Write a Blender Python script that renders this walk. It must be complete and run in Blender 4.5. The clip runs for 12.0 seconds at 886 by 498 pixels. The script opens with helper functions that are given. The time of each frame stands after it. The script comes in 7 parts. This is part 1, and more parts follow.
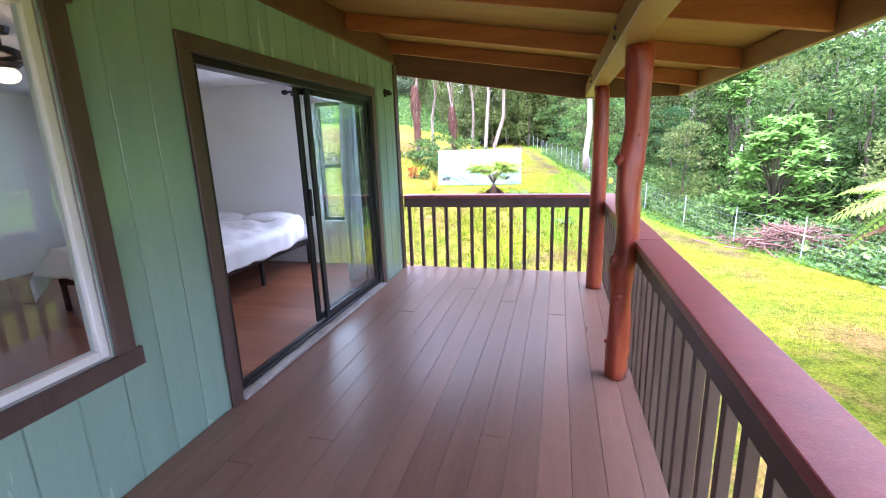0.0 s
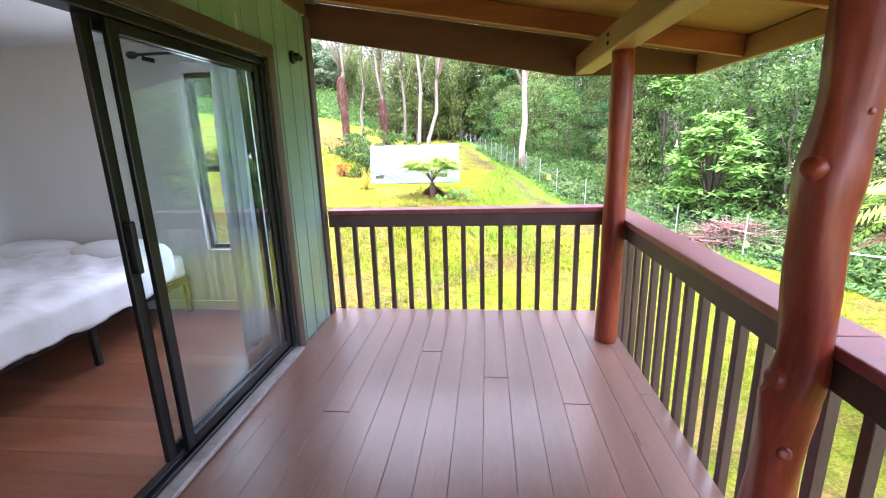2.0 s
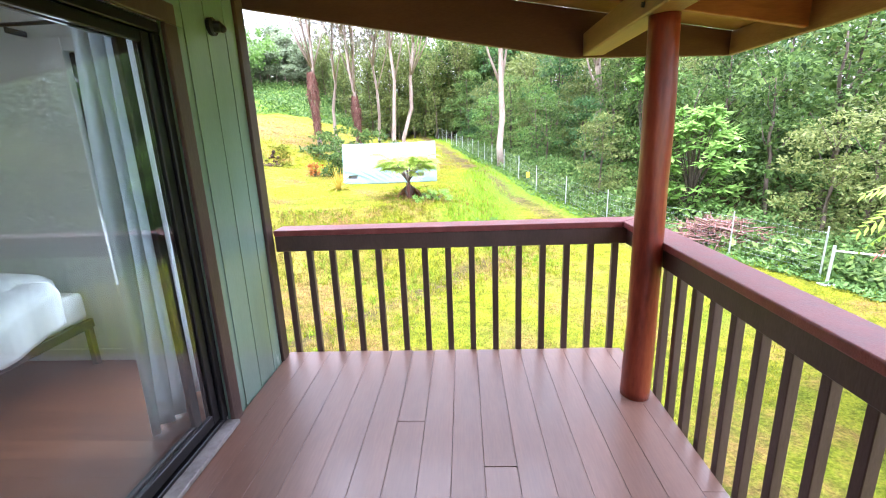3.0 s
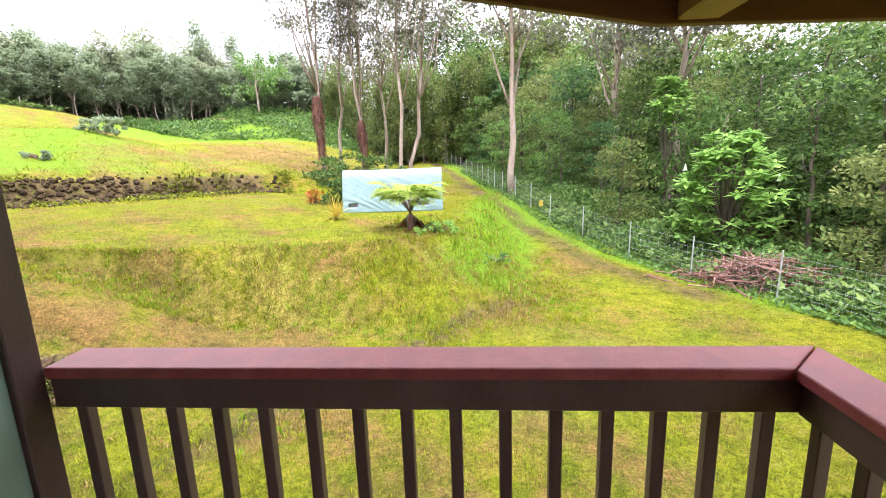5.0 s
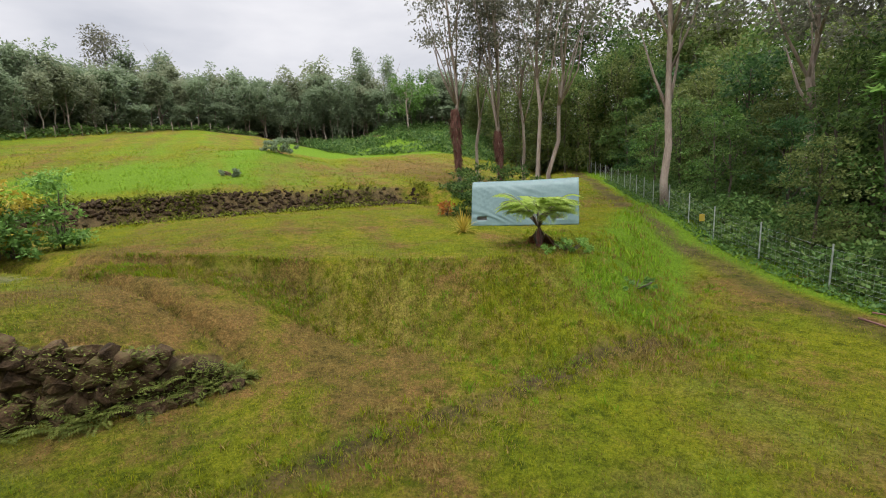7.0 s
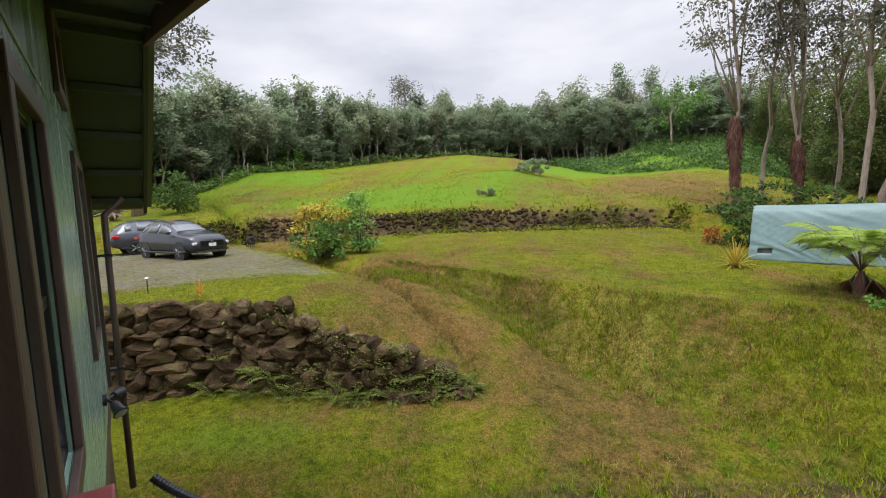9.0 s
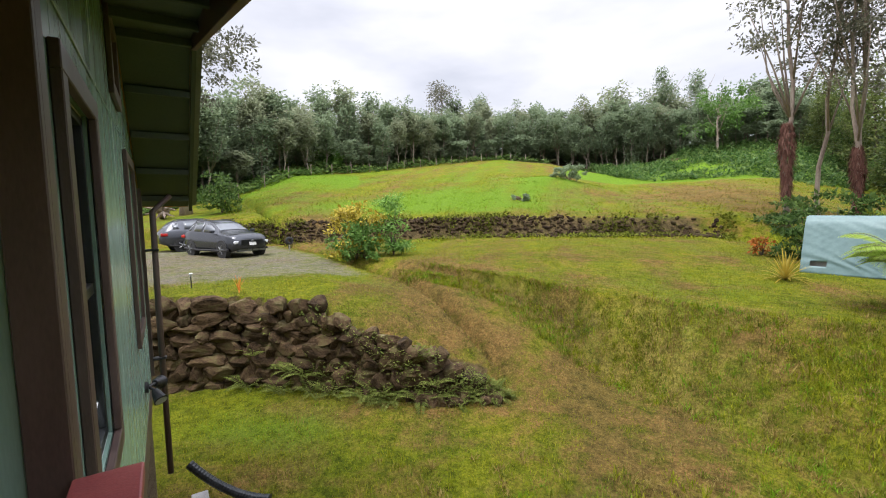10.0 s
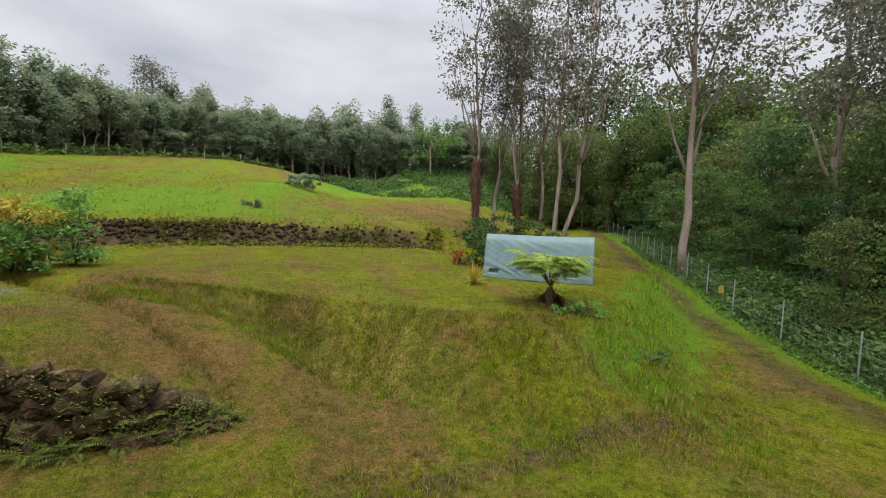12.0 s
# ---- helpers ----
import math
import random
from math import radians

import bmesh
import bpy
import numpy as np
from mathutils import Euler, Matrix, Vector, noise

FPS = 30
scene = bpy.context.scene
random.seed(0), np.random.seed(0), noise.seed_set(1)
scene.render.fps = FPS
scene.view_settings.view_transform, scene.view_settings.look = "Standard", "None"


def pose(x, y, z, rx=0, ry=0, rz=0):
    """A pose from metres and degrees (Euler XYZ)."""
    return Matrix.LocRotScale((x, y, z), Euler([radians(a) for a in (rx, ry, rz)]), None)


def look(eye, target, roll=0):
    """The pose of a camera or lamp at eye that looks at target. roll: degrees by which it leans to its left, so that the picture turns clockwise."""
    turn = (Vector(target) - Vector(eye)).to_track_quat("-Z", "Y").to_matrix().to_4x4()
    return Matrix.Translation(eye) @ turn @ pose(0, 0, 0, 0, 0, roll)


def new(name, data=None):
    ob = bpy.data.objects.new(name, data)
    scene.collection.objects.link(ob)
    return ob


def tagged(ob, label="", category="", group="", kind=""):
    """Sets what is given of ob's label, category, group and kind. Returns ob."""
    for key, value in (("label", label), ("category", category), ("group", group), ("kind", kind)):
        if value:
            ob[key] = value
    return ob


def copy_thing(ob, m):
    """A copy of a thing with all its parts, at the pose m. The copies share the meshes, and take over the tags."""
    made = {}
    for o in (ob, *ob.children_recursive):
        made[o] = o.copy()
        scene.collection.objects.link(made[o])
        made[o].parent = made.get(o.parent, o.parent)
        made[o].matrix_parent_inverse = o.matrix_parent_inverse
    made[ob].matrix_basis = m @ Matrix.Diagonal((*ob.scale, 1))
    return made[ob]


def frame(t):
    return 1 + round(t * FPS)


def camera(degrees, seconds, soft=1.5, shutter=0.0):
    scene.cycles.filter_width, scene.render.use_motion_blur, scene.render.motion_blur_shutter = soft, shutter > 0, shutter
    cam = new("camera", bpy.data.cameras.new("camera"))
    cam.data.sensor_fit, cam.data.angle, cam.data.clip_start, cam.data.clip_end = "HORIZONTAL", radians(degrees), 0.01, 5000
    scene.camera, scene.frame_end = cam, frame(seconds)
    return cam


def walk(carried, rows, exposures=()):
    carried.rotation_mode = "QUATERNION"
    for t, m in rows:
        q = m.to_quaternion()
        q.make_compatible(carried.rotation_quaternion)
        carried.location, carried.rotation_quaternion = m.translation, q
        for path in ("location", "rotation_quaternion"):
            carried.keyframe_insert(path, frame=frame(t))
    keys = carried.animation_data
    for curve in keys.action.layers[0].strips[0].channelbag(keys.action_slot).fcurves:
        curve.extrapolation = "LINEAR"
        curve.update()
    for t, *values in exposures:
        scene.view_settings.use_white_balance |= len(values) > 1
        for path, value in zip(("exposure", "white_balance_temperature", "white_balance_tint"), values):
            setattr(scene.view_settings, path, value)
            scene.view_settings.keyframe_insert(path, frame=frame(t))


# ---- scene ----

cam = camera(90.3, 12.0, soft=1.05)
# seconds, eye x, y, z, then yaw to the left of +y, pitch up, lean to the left
ROWS = [
    (0.0, 0.002, -0.089, 1.499, 14.78, -13.16, -1.94),
    (0.5, -0.168, 0.273, 1.499, 12.91, -13.41, -1.53),
    (1.0, -0.294, 0.664, 1.504, 11.51, -13.74, -1.29),
    (1.5, -0.432, 1.039, 1.500, 6.71, -14.00, -0.98),
    (2.0, -0.481, 1.450, 1.486, 5.96, -13.98, -1.72),
    (2.5, -0.531, 1.864, 1.486, 4.72, -14.30, -1.67),
    (3.0, -0.571, 2.267, 1.493, 3.00, -14.42, -2.19),
    (3.2, -0.575, 2.455, 1.489, 2.90, -14.30, -2.04),
    (4.8, -0.471, 3.734, 1.529, 2.75, -11.73, -1.86),
    (5.0, -0.456, 3.880, 1.528, 4.26, -11.28, -1.93),
    (5.5, -0.430, 4.208, 1.527, 7.29, -10.50, -2.16),
    (6.0, -0.330, 4.481, 1.525, 12.20, -10.08, -2.52),
    (6.5, -0.250, 4.735, 1.550, 17.90, -9.69, -2.84),
    (6.7, -0.240, 4.820, 1.556, 19.80, -9.57, -3.00),
    (8.3, -0.319, 5.295, 1.631, 37.85, -6.81, -2.22),
    (8.5, -0.329, 5.299, 1.632, 41.93, -6.46, -2.17),
    (9.0, -0.377, 5.331, 1.635, 53.41, -5.43, -2.26),
    (9.5, -0.372, 5.360, 1.605, 58.45, -4.49, -1.98),
    (10.0, -0.368, 5.360, 1.605, 57.74, -4.68, -1.23),
    (10.5, -0.322, 5.346, 1.625, 51.27, -4.58, -0.18),
    (11.0, -0.255, 5.324, 1.641, 43.21, -4.29, 0.45),
    (11.5, -0.240, 5.259, 1.664, 33.38, -3.98, 1.19),
    (12.0, -0.235, 5.220, 1.680, 24.10, -3.45, 1.76),
]


def facing(x, y, z, yaw, pitch, lean):
    a, b = radians(yaw), radians(pitch)
    way = Vector((-math.sin(a) * math.cos(b), math.cos(a) * math.cos(b), math.sin(b)))
    eye = Vector((x, y, z))
    return look(eye, eye + way, lean)


walk(cam, [(r[0], facing(*r[1:])) for r in ROWS],
     exposures=[(0.0, 3.2, 5320, 27), (0.5, 3.28, 5150, 28), (1.0, 3.34, 5250, 27), (2.0, 3.18, 5600, 23), (3.2, 3.0, 5750, 22), (4.8, 2.35, 6250, 18), (5.5, 1.85, 6450, 17), (6.0, 1.32, 6550, 13), (6.5, 0.75, 6600, 10), (8.3, 0.64, 6400, 11), (9.0, 0.74, 6380, 12), (9.5, 1.0, 6380, 12), (10.5, 0.9, 6380, 12), (12.0, 0.48, 6450, 10)])

# ---- world and sun: overcast sky ----
SUN_UP, SUN_TURN = radians(58), radians(200)
world = bpy.data.worlds.new("overcast")
scene.world = world
world.use_nodes = True
wn, wl = world.node_tree.nodes, world.node_tree.links
wn.clear()
sky = wn.new("ShaderNodeTexSky")
sky.sky_type, sky.sun_disc, sky.sun_elevation, sky.sun_rotation = "NISHITA", False, SUN_UP, SUN_TURN
dim = wn.new("ShaderNodeVectorMath")
dim.operation = "SCALE"
dim.inputs["Scale"].default_value = 0.12
wl.new(sky.outputs[0], dim.inputs[0])
wtc = wn.new("ShaderNodeTexCoord")
wmap = wn.new("ShaderNodeMapping")
wmap.inputs["Scale"].default_value = (1.0, 1.0, 3.2)
wl.new(wtc.outputs["Generated"], wmap.inputs["Vector"])
wnoise = wn.new("ShaderNodeTexNoise")
wnoise.inputs["Scale"].default_value, wnoise.inputs["Detail"].default_value = 2.3, 5.0
wnoise.inputs["Roughness"].default_value = 0.5
wl.new(wmap.outputs[0], wnoise.inputs["Vector"])
wramp = wn.new("ShaderNodeValToRGB")
wramp.color_ramp.elements[0].position, wramp.color_ramp.elements[0].color = 0.3, (0.58, 0.60, 0.67, 1)
wramp.color_ramp.elements[1].position, wramp.color_ramp.elements[1].color = 0.66, (0.91, 0.905, 0.945, 1)
wl.new(wnoise.outputs[0], wramp.inputs[0])
wmix = wn.new("ShaderNodeMix")
wmix.data_type = "RGBA"
wmix.inputs["Factor"].default_value = 0.93
wl.new(dim.outputs[0], wmix.inputs[6])
wl.new(wramp.outputs[0], wmix.inputs[7])
wsep = wn.new("ShaderNodeSeparateXYZ")
wl.new(wtc.outputs["Generated"], wsep.inputs[0])
wup = wn.new("ShaderNodeMapRange")
wup.inputs["From Min"].default_value, wup.inputs["From Max"].default_value = 0.40, 1.0
wup.inputs["To Min"].default_value, wup.inputs["To Max"].default_value = 0.66, 3.0
wl.new(wsep.outputs[2], wup.inputs["Value"])
wbright = wn.new("ShaderNodeVectorMath")
wbright.operation = "SCALE"
wl.new(wmix.outputs[2], wbright.inputs[0])
wl.new(wup.outputs[0], wbright.inputs["Scale"])
wbg = wn.new("ShaderNodeBackground")
wbg.inputs["Strength"].default_value = 1.0
wl.new(wbright.outputs[0], wbg.inputs[0])
wout = wn.new("ShaderNodeOutputWorld")
wl.new(wbg.outputs[0], wout.inputs[0])
sun_data = bpy.data.lights.new("sun", "SUN")
sun_data.energy, sun_data.angle, sun_data.color = 1.5, radians(25), (1.0, 0.96, 0.9)
sun = new("sun", sun_data)
sun.matrix_world = look((0, 0, 40), (-6, 14, 0))


# ---- materials ----
def material(name, colours, scale=4.0, stretch=(1, 1, 1), rough=0.6, bump=0.2, fine=60.0, metal=0.0,
             by_piece=0.0, spec=0.5, detail=6.0, bump_distance=0.01, coords="Object", rough_spread=0.12, edges=(0.3, 0.7)):
    """A two-scale procedural surface: broad colour noise, fine grain, relief, and a shift from piece to piece."""
    m = bpy.data.materials.new(name)
    m.use_nodes = True
    n, l = m.node_tree.nodes, m.node_tree.links
    bsdf = n["Principled BSDF"]
    tc = n.new("ShaderNodeTexCoord")
    mp = n.new("ShaderNodeMapping")
    mp.inputs["Scale"].default_value = stretch
    l.new(tc.outputs[coords], mp.inputs["Vector"])
    info = n.new("ShaderNodeObjectInfo")
    vec = mp.outputs[0]
    if by_piece:
        shift = n.new("ShaderNodeVectorMath")
        shift.operation = "SCALE"
        shift.inputs["Scale"].default_value = 37.0
        comb = n.new("ShaderNodeCombineXYZ")
        l.new(info.outputs["Random"], comb.inputs[0])
        l.new(info.outputs["Random"], comb.inputs[1])
        l.new(comb.outputs[0], shift.inputs[0])
        add = n.new("ShaderNodeVectorMath")
        l.new(mp.outputs[0], add.inputs[0])
        l.new(shift.outputs[0], add.inputs[1])
        vec = add.outputs[0]
    big = n.new("ShaderNodeTexNoise")
    big.inputs["Scale"].default_value, big.inputs["Detail"].default_value = scale, detail
    l.new(vec, big.inputs["Vector"])
    small = n.new("ShaderNodeTexNoise")
    small.inputs["Scale"].default_value, small.inputs["Detail"].default_value = fine, 4.0
    l.new(vec, small.inputs["Vector"])
    ramp = n.new("ShaderNodeValToRGB")
    cr = ramp.color_ramp
    while len(cr.elements) < len(colours):
        cr.elements.new(0.5)
    for k, c in enumerate(colours):
        cr.elements[k].position = edges[0] + (edges[1] - edges[0]) * k / max(1, len(colours) - 1)
        cr.elements[k].color = (*c, 1)
    blend = n.new("ShaderNodeMath")
    blend.operation = "MULTIPLY_ADD"
    blend.inputs[1].default_value = 0.35
    l.new(small.outputs[0], blend.inputs[0])
    part_big = n.new("ShaderNodeMath")
    part_big.operation = "MULTIPLY"
    part_big.inputs[1].default_value = 0.65
    l.new(big.outputs[0], part_big.inputs[0])
    l.new(part_big.outputs[0], blend.inputs[2])
    l.new(blend.outputs[0], ramp.inputs[0])
    colour = ramp.outputs[0]
    if by_piece:
        hsv = n.new("ShaderNodeHueSaturation")
        rng = n.new("ShaderNodeMapRange")
        rng.inputs["To Min"].default_value, rng.inputs["To Max"].default_value = 1 - by_piece, 1 + by_piece
        l.new(info.outputs["Random"], rng.inputs["Value"])
        l.new(rng.outputs[0], hsv.inputs["Value"])
        l.new(colour, hsv.inputs["Color"])
        colour = hsv.outputs[0]
    l.new(colour, bsdf.inputs["Base Color"])
    rr = n.new("ShaderNodeMapRange")
    rr.inputs["To Min"].default_value, rr.inputs["To Max"].default_value = max(0, rough - rough_spread), min(1, rough + rough_spread)
    l.new(big.outputs[0], rr.inputs["Value"])
    l.new(rr.outputs[0], bsdf.inputs["Roughness"])
    bsdf.inputs["Metallic"].default_value = metal
    bsdf.inputs["Specular IOR Level"].default_value = spec
    if bump:
        bp = n.new("ShaderNodeBump")
        bp.inputs["Strength"].default_value, bp.inputs["Distance"].default_value = bump, bump_distance
        l.new(blend.outputs[0], bp.inputs["Height"])
        l.new(bp.outputs[0], bsdf.inputs["Normal"])
    return m


def leaf_material(name, dark, mid, light, rough=0.5, glow=0.35):
    """Leaves: colour from leaf to leaf and from plant to plant, with light passing through."""
    m = bpy.data.materials.new(name)
    m.use_nodes = True
    n, l = m.node_tree.nodes, m.node_tree.links
    bsdf, out = n["Principled BSDF"], n["Material Output"]
    geo, info = n.new("ShaderNodeNewGeometry"), n.new("ShaderNodeObjectInfo")
    ramp = n.new("ShaderNodeValToRGB")
    ramp.color_ramp.elements.new(0.5)
    for k, c in enumerate((dark, mid, light)):
        ramp.color_ramp.elements[k].position = k / 2
        ramp.color_ramp.elements[k].color = (*c, 1)
    mx = n.new("ShaderNodeMath")
    mx.operation = "MULTIPLY_ADD"
    mx.inputs[1].default_value = 0.7
    l.new(geo.outputs["Random Per Island"], mx.inputs[0])
    sc = n.new("ShaderNodeMath")
    sc.operation = "MULTIPLY"
    sc.inputs[1].default_value = 0.3
    l.new(info.outputs["Random"], sc.inputs[0])
    l.new(sc.outputs[0], mx.inputs[2])
    l.new(mx.outputs[0], ramp.inputs[0])
    l.new(ramp.outputs[0], bsdf.inputs["Base Color"])
    bsdf.inputs["Roughness"].default_value = rough
    bsdf.inputs["Specular IOR Level"].default_value = 0.14 if rough < 0.7 else 0.05
    tr = n.new("ShaderNodeBsdfTranslucent")
    l.new(ramp.outputs[0], tr.inputs["Color"])
    mix = n.new("ShaderNodeMixShader")
    mix.inputs[0].default_value = glow
    l.new(bsdf.outputs[0], mix.inputs[1])
    l.new(tr.outputs[0], mix.inputs[2])
    l.new(mix.outputs[0], out.inputs["Surface"])
    return m


def glass_material(name, tint=(0.92, 0.96, 0.95)):
    m = bpy.data.materials.new(name)
    m.use_nodes = True
    n, l = m.node_tree.nodes, m.node_tree.links
    out = n["Material Output"]
    n.remove(n["Principled BSDF"])
    facing = n.new("ShaderNodeLayerWeight")
    facing.inputs["Blend"].default_value = 0.5
    steep = n.new("ShaderNodeMath")
    steep.operation = "POWER"
    steep.inputs[1].default_value = 4.0
    l.new(facing.outputs["Facing"], steep.inputs[0])
    fres = n.new("ShaderNodeMath")
    fres.operation = "MULTIPLY_ADD"
    fres.inputs[1].default_value, fres.inputs[2].default_value = 0.85, 0.045
    l.new(steep.outputs[0], fres.inputs[0])
    clear, gloss, mix = n.new("ShaderNodeBsdfTransparent"), n.new("ShaderNodeBsdfGlossy"), n.new("ShaderNodeMixShader")
    clear.inputs["Color"].default_value = (*tint, 1)
    gloss.inputs["Roughness"].default_value = 0.01
    l.new(fres.outputs[0], mix.inputs[0])
    l.new(clear.outputs[0], mix.inputs[1])
    l.new(gloss.outputs[0], mix.inputs[2])
    l.new(mix.outputs[0], out.inputs["Surface"])
    return m


M_DECK = material("deck_stain", [(0.148, 0.080, 0.055), (0.188, 0.103, 0.072), (0.234, 0.133, 0.096)], 1.6, (4, 0.35, 4), 0.33, 0.12, 26, by_piece=0.10, spec=0.5)
M_RAILCAP = material("rail_red", [(0.17, 0.032, 0.032), (0.24, 0.05, 0.047), (0.31, 0.085, 0.075)], 3.0, (4, 4, 4), 0.42, 0.25, 40, by_piece=0.05)
M_BROWN = material("trim_brown", [(0.055, 0.033, 0.028), (0.080, 0.050, 0.042), (0.105, 0.068, 0.058)], 4.0, (2, 2, 0.6), 0.5, 0.2, 60, by_piece=0.05)
M_POST = material("ohia_post", [(0.15, 0.022, 0.012), (0.27, 0.045, 0.022), (0.38, 0.085, 0.04)], 5.0, (1.5, 1.5, 0.3), 0.34, 0.3, 40)
M_SIDING = material("siding_green", [(0.19, 0.305, 0.25), (0.225, 0.35, 0.29), (0.26, 0.39, 0.33)], 1.6, (3, 3, 0.35), 0.24, 0.06, 70, by_piece=0.04, spec=0.7)
M_FASCIA = material("barge_brown", [(0.07, 0.028, 0.014), (0.11, 0.044, 0.022), (0.15, 0.066, 0.033)], 2.5, (0.6, 3, 3), 0.55, 0.2, 40)
M_RAFTER = material("rafter_stain", [(0.20, 0.054, 0.012), (0.30, 0.086, 0.021), (0.38, 0.125, 0.036)], 2.5, (0.5, 4, 4), 0.5, 0.2, 40, by_piece=0.1)
M_BEAM = material("beam_wood", [(0.20, 0.105, 0.035), (0.29, 0.16, 0.06), (0.37, 0.22, 0.095)], 2.5, (4, 0.5, 4), 0.5, 0.2, 40)
M_PLY = material("sheathing_plywood", [(0.20, 0.103, 0.027), (0.295, 0.160, 0.047), (0.39, 0.225, 0.075)], 2.0, (0.5, 3, 3), 0.65, 0.15, 40, by_piece=0.1)
M_EAVE = material("eave_paint", [(0.045, 0.06, 0.045), (0.06, 0.075, 0.058), (0.075, 0.09, 0.07)], 2.0, (1, 1, 1), 0.7, 0.1)
M_BLACK = material("black_aluminium", [(0.010, 0.011, 0.013), (0.016, 0.018, 0.020), (0.024, 0.026, 0.028)], 6, (1, 1, 1), 0.35, 0.05, 80, metal=0.4)
M_SILL = material("grey_sill", [(0.20, 0.19, 0.18), (0.32, 0.31, 0.30), (0.42, 0.41, 0.39)], 8, (1, 1, 1), 0.6, 0.3, 50)
M_WHITE = material("white_paint", [(0.72, 0.72, 0.71), (0.78, 0.78, 0.77), (0.82, 0.82, 0.81)], 1.5, (1, 1, 1), 0.6, 0.1, 90, bump_distance=0.003)
M_VINYL = material("white_vinyl", [(0.74, 0.74, 0.74), (0.80, 0.80, 0.80), (0.83, 0.83, 0.83)], 3, (1, 1, 1), 0.4, 0.05, 90)
M_FLOOR = material("laminate", [(0.16, 0.055, 0.027), (0.24, 0.09, 0.045), (0.31, 0.13, 0.07)], 2.0, (0.5, 5, 5), 0.32, 0.1, 40, by_piece=0.15)
M_SHEET = material("white_linen", [(0.70, 0.70, 0.74), (0.77, 0.77, 0.80), (0.82, 0.82, 0.85)], 4, (1, 1, 1), 0.85, 0.3, 120, spec=0.2)
M_CURTAIN = material("curtain_cloth", [(0.70, 0.72, 0.74), (0.78, 0.80, 0.82), (0.83, 0.85, 0.87)], 4, (1, 1, 0.2), 0.9, 0.3, 140, spec=0.1)
cn, cl = M_CURTAIN.node_tree.nodes, M_CURTAIN.node_tree.links
c_thin, c_mix = cn.new("ShaderNodeBsdfTranslucent"), cn.new("ShaderNodeMixShader")
c_thin.inputs["Color"].default_value, c_mix.inputs[0].default_value = (0.88, 0.92, 0.96, 1), 0.5
cl.new(cn["Principled BSDF"].outputs[0], c_mix.inputs[1])
cl.new(c_thin.outputs[0], c_mix.inputs[2])
cl.new(c_mix.outputs[0], cn["Material Output"].inputs["Surface"])
M_METALDARK = material("dark_metal", [(0.02, 0.02, 0.022), (0.035, 0.035, 0.037), (0.05, 0.05, 0.052)], 8, (1, 1, 1), 0.45, 0.1, 80, metal=0.6)
M_GALV = material("galvanised", [(0.33, 0.35, 0.36), (0.45, 0.47, 0.48), (0.55, 0.57, 0.58)], 8, (1, 1, 1), 0.45, 0.1, 80, metal=0.7)
M_ROOF = material("roof_metal", [(0.12, 0.13, 0.12), (0.17, 0.18, 0.17), (0.21, 0.22, 0.21)], 2, (1, 1, 1), 0.5, 0.1, 40, metal=0.3)
M_ROCK = material("lava_rock", [(0.010, 0.0075, 0.004), (0.036, 0.023, 0.012), (0.072, 0.046, 0.025), (0.080, 0.068, 0.028), (0.125, 0.100, 0.060)], 2.2, (1, 1, 1), 0.9, 1.0, 16, by_piece=0.35, bump_distance=0.06, edges=(0.32, 0.70), spec=0.12)
M_BARK = material("bark_pale", [(0.13, 0.09, 0.07), (0.27, 0.21, 0.17), (0.42, 0.36, 0.30)], 1.6, (2, 2, 0.3), 0.85, 0.6, 14, by_piece=0.15, bump_distance=0.03)
M_BARKRED = material("bark_red", [(0.06, 0.022, 0.018), (0.14, 0.05, 0.04), (0.22, 0.1, 0.075)], 1.6, (2, 2, 0.3), 0.85, 0.6, 14, bump_distance=0.03)
M_BARKDARK = material("bark_dark", [(0.04, 0.03, 0.022), (0.09, 0.07, 0.05), (0.16, 0.125, 0.095)], 2, (2, 2, 0.3), 0.9, 0.6, 14, by_piece=0.2, bump_distance=0.03)
M_TARP = material("tarp_aqua", [(0.095, 0.160, 0.158), (0.118, 0.190, 0.188), (0.145, 0.225, 0.220)], 2.4, (1, 1, 1), 0.5, 0.35, 14, bump_distance=0.03)
M_STICK = material("cut_branches", [(0.07, 0.03, 0.025), (0.15, 0.07, 0.055), (0.26, 0.15, 0.11)], 3, (1, 1, 1), 0.9, 0.3, 30, by_piece=0.3)
M_GLASS = glass_material("window_glass")
M_LEAF_FOREST = leaf_material("leaf_forest", (0.028, 0.060, 0.017), (0.078, 0.140, 0.034), (0.22, 0.31, 0.085), glow=0.5)
M_LEAF_OLIVE = leaf_material("leaf_olive", (0.060, 0.085, 0.022), (0.112, 0.146, 0.040), (0.24, 0.275, 0.09), glow=0.5)
M_LEAF_DEEP = leaf_material("leaf_deep", (0.020, 0.055, 0.018), (0.050, 0.115, 0.036), (0.10, 0.19, 0.06), glow=0.45)
M_LEAF_EUC = leaf_material("leaf_gum", (0.10, 0.105, 0.075), (0.17, 0.17, 0.122), (0.25, 0.24, 0.175), glow=0.55)
# distant haze is put into these two leaf colours as paler, greyer greens
M_LEAF_HAZED = leaf_material("leaf_far_hazed", (0.135, 0.180, 0.105), (0.20, 0.255, 0.150), (0.26, 0.32, 0.195), rough=0.8, glow=0.6)
M_LEAF_HAZED_PALE = leaf_material("leaf_far_hazed_pale", (0.17, 0.195, 0.115), (0.24, 0.27, 0.165), (0.31, 0.34, 0.22), rough=0.8, glow=0.6)
M_LEAF_LIGHT = leaf_material("leaf_light", (0.06, 0.13, 0.025), (0.11, 0.215, 0.045), (0.185, 0.30, 0.075))
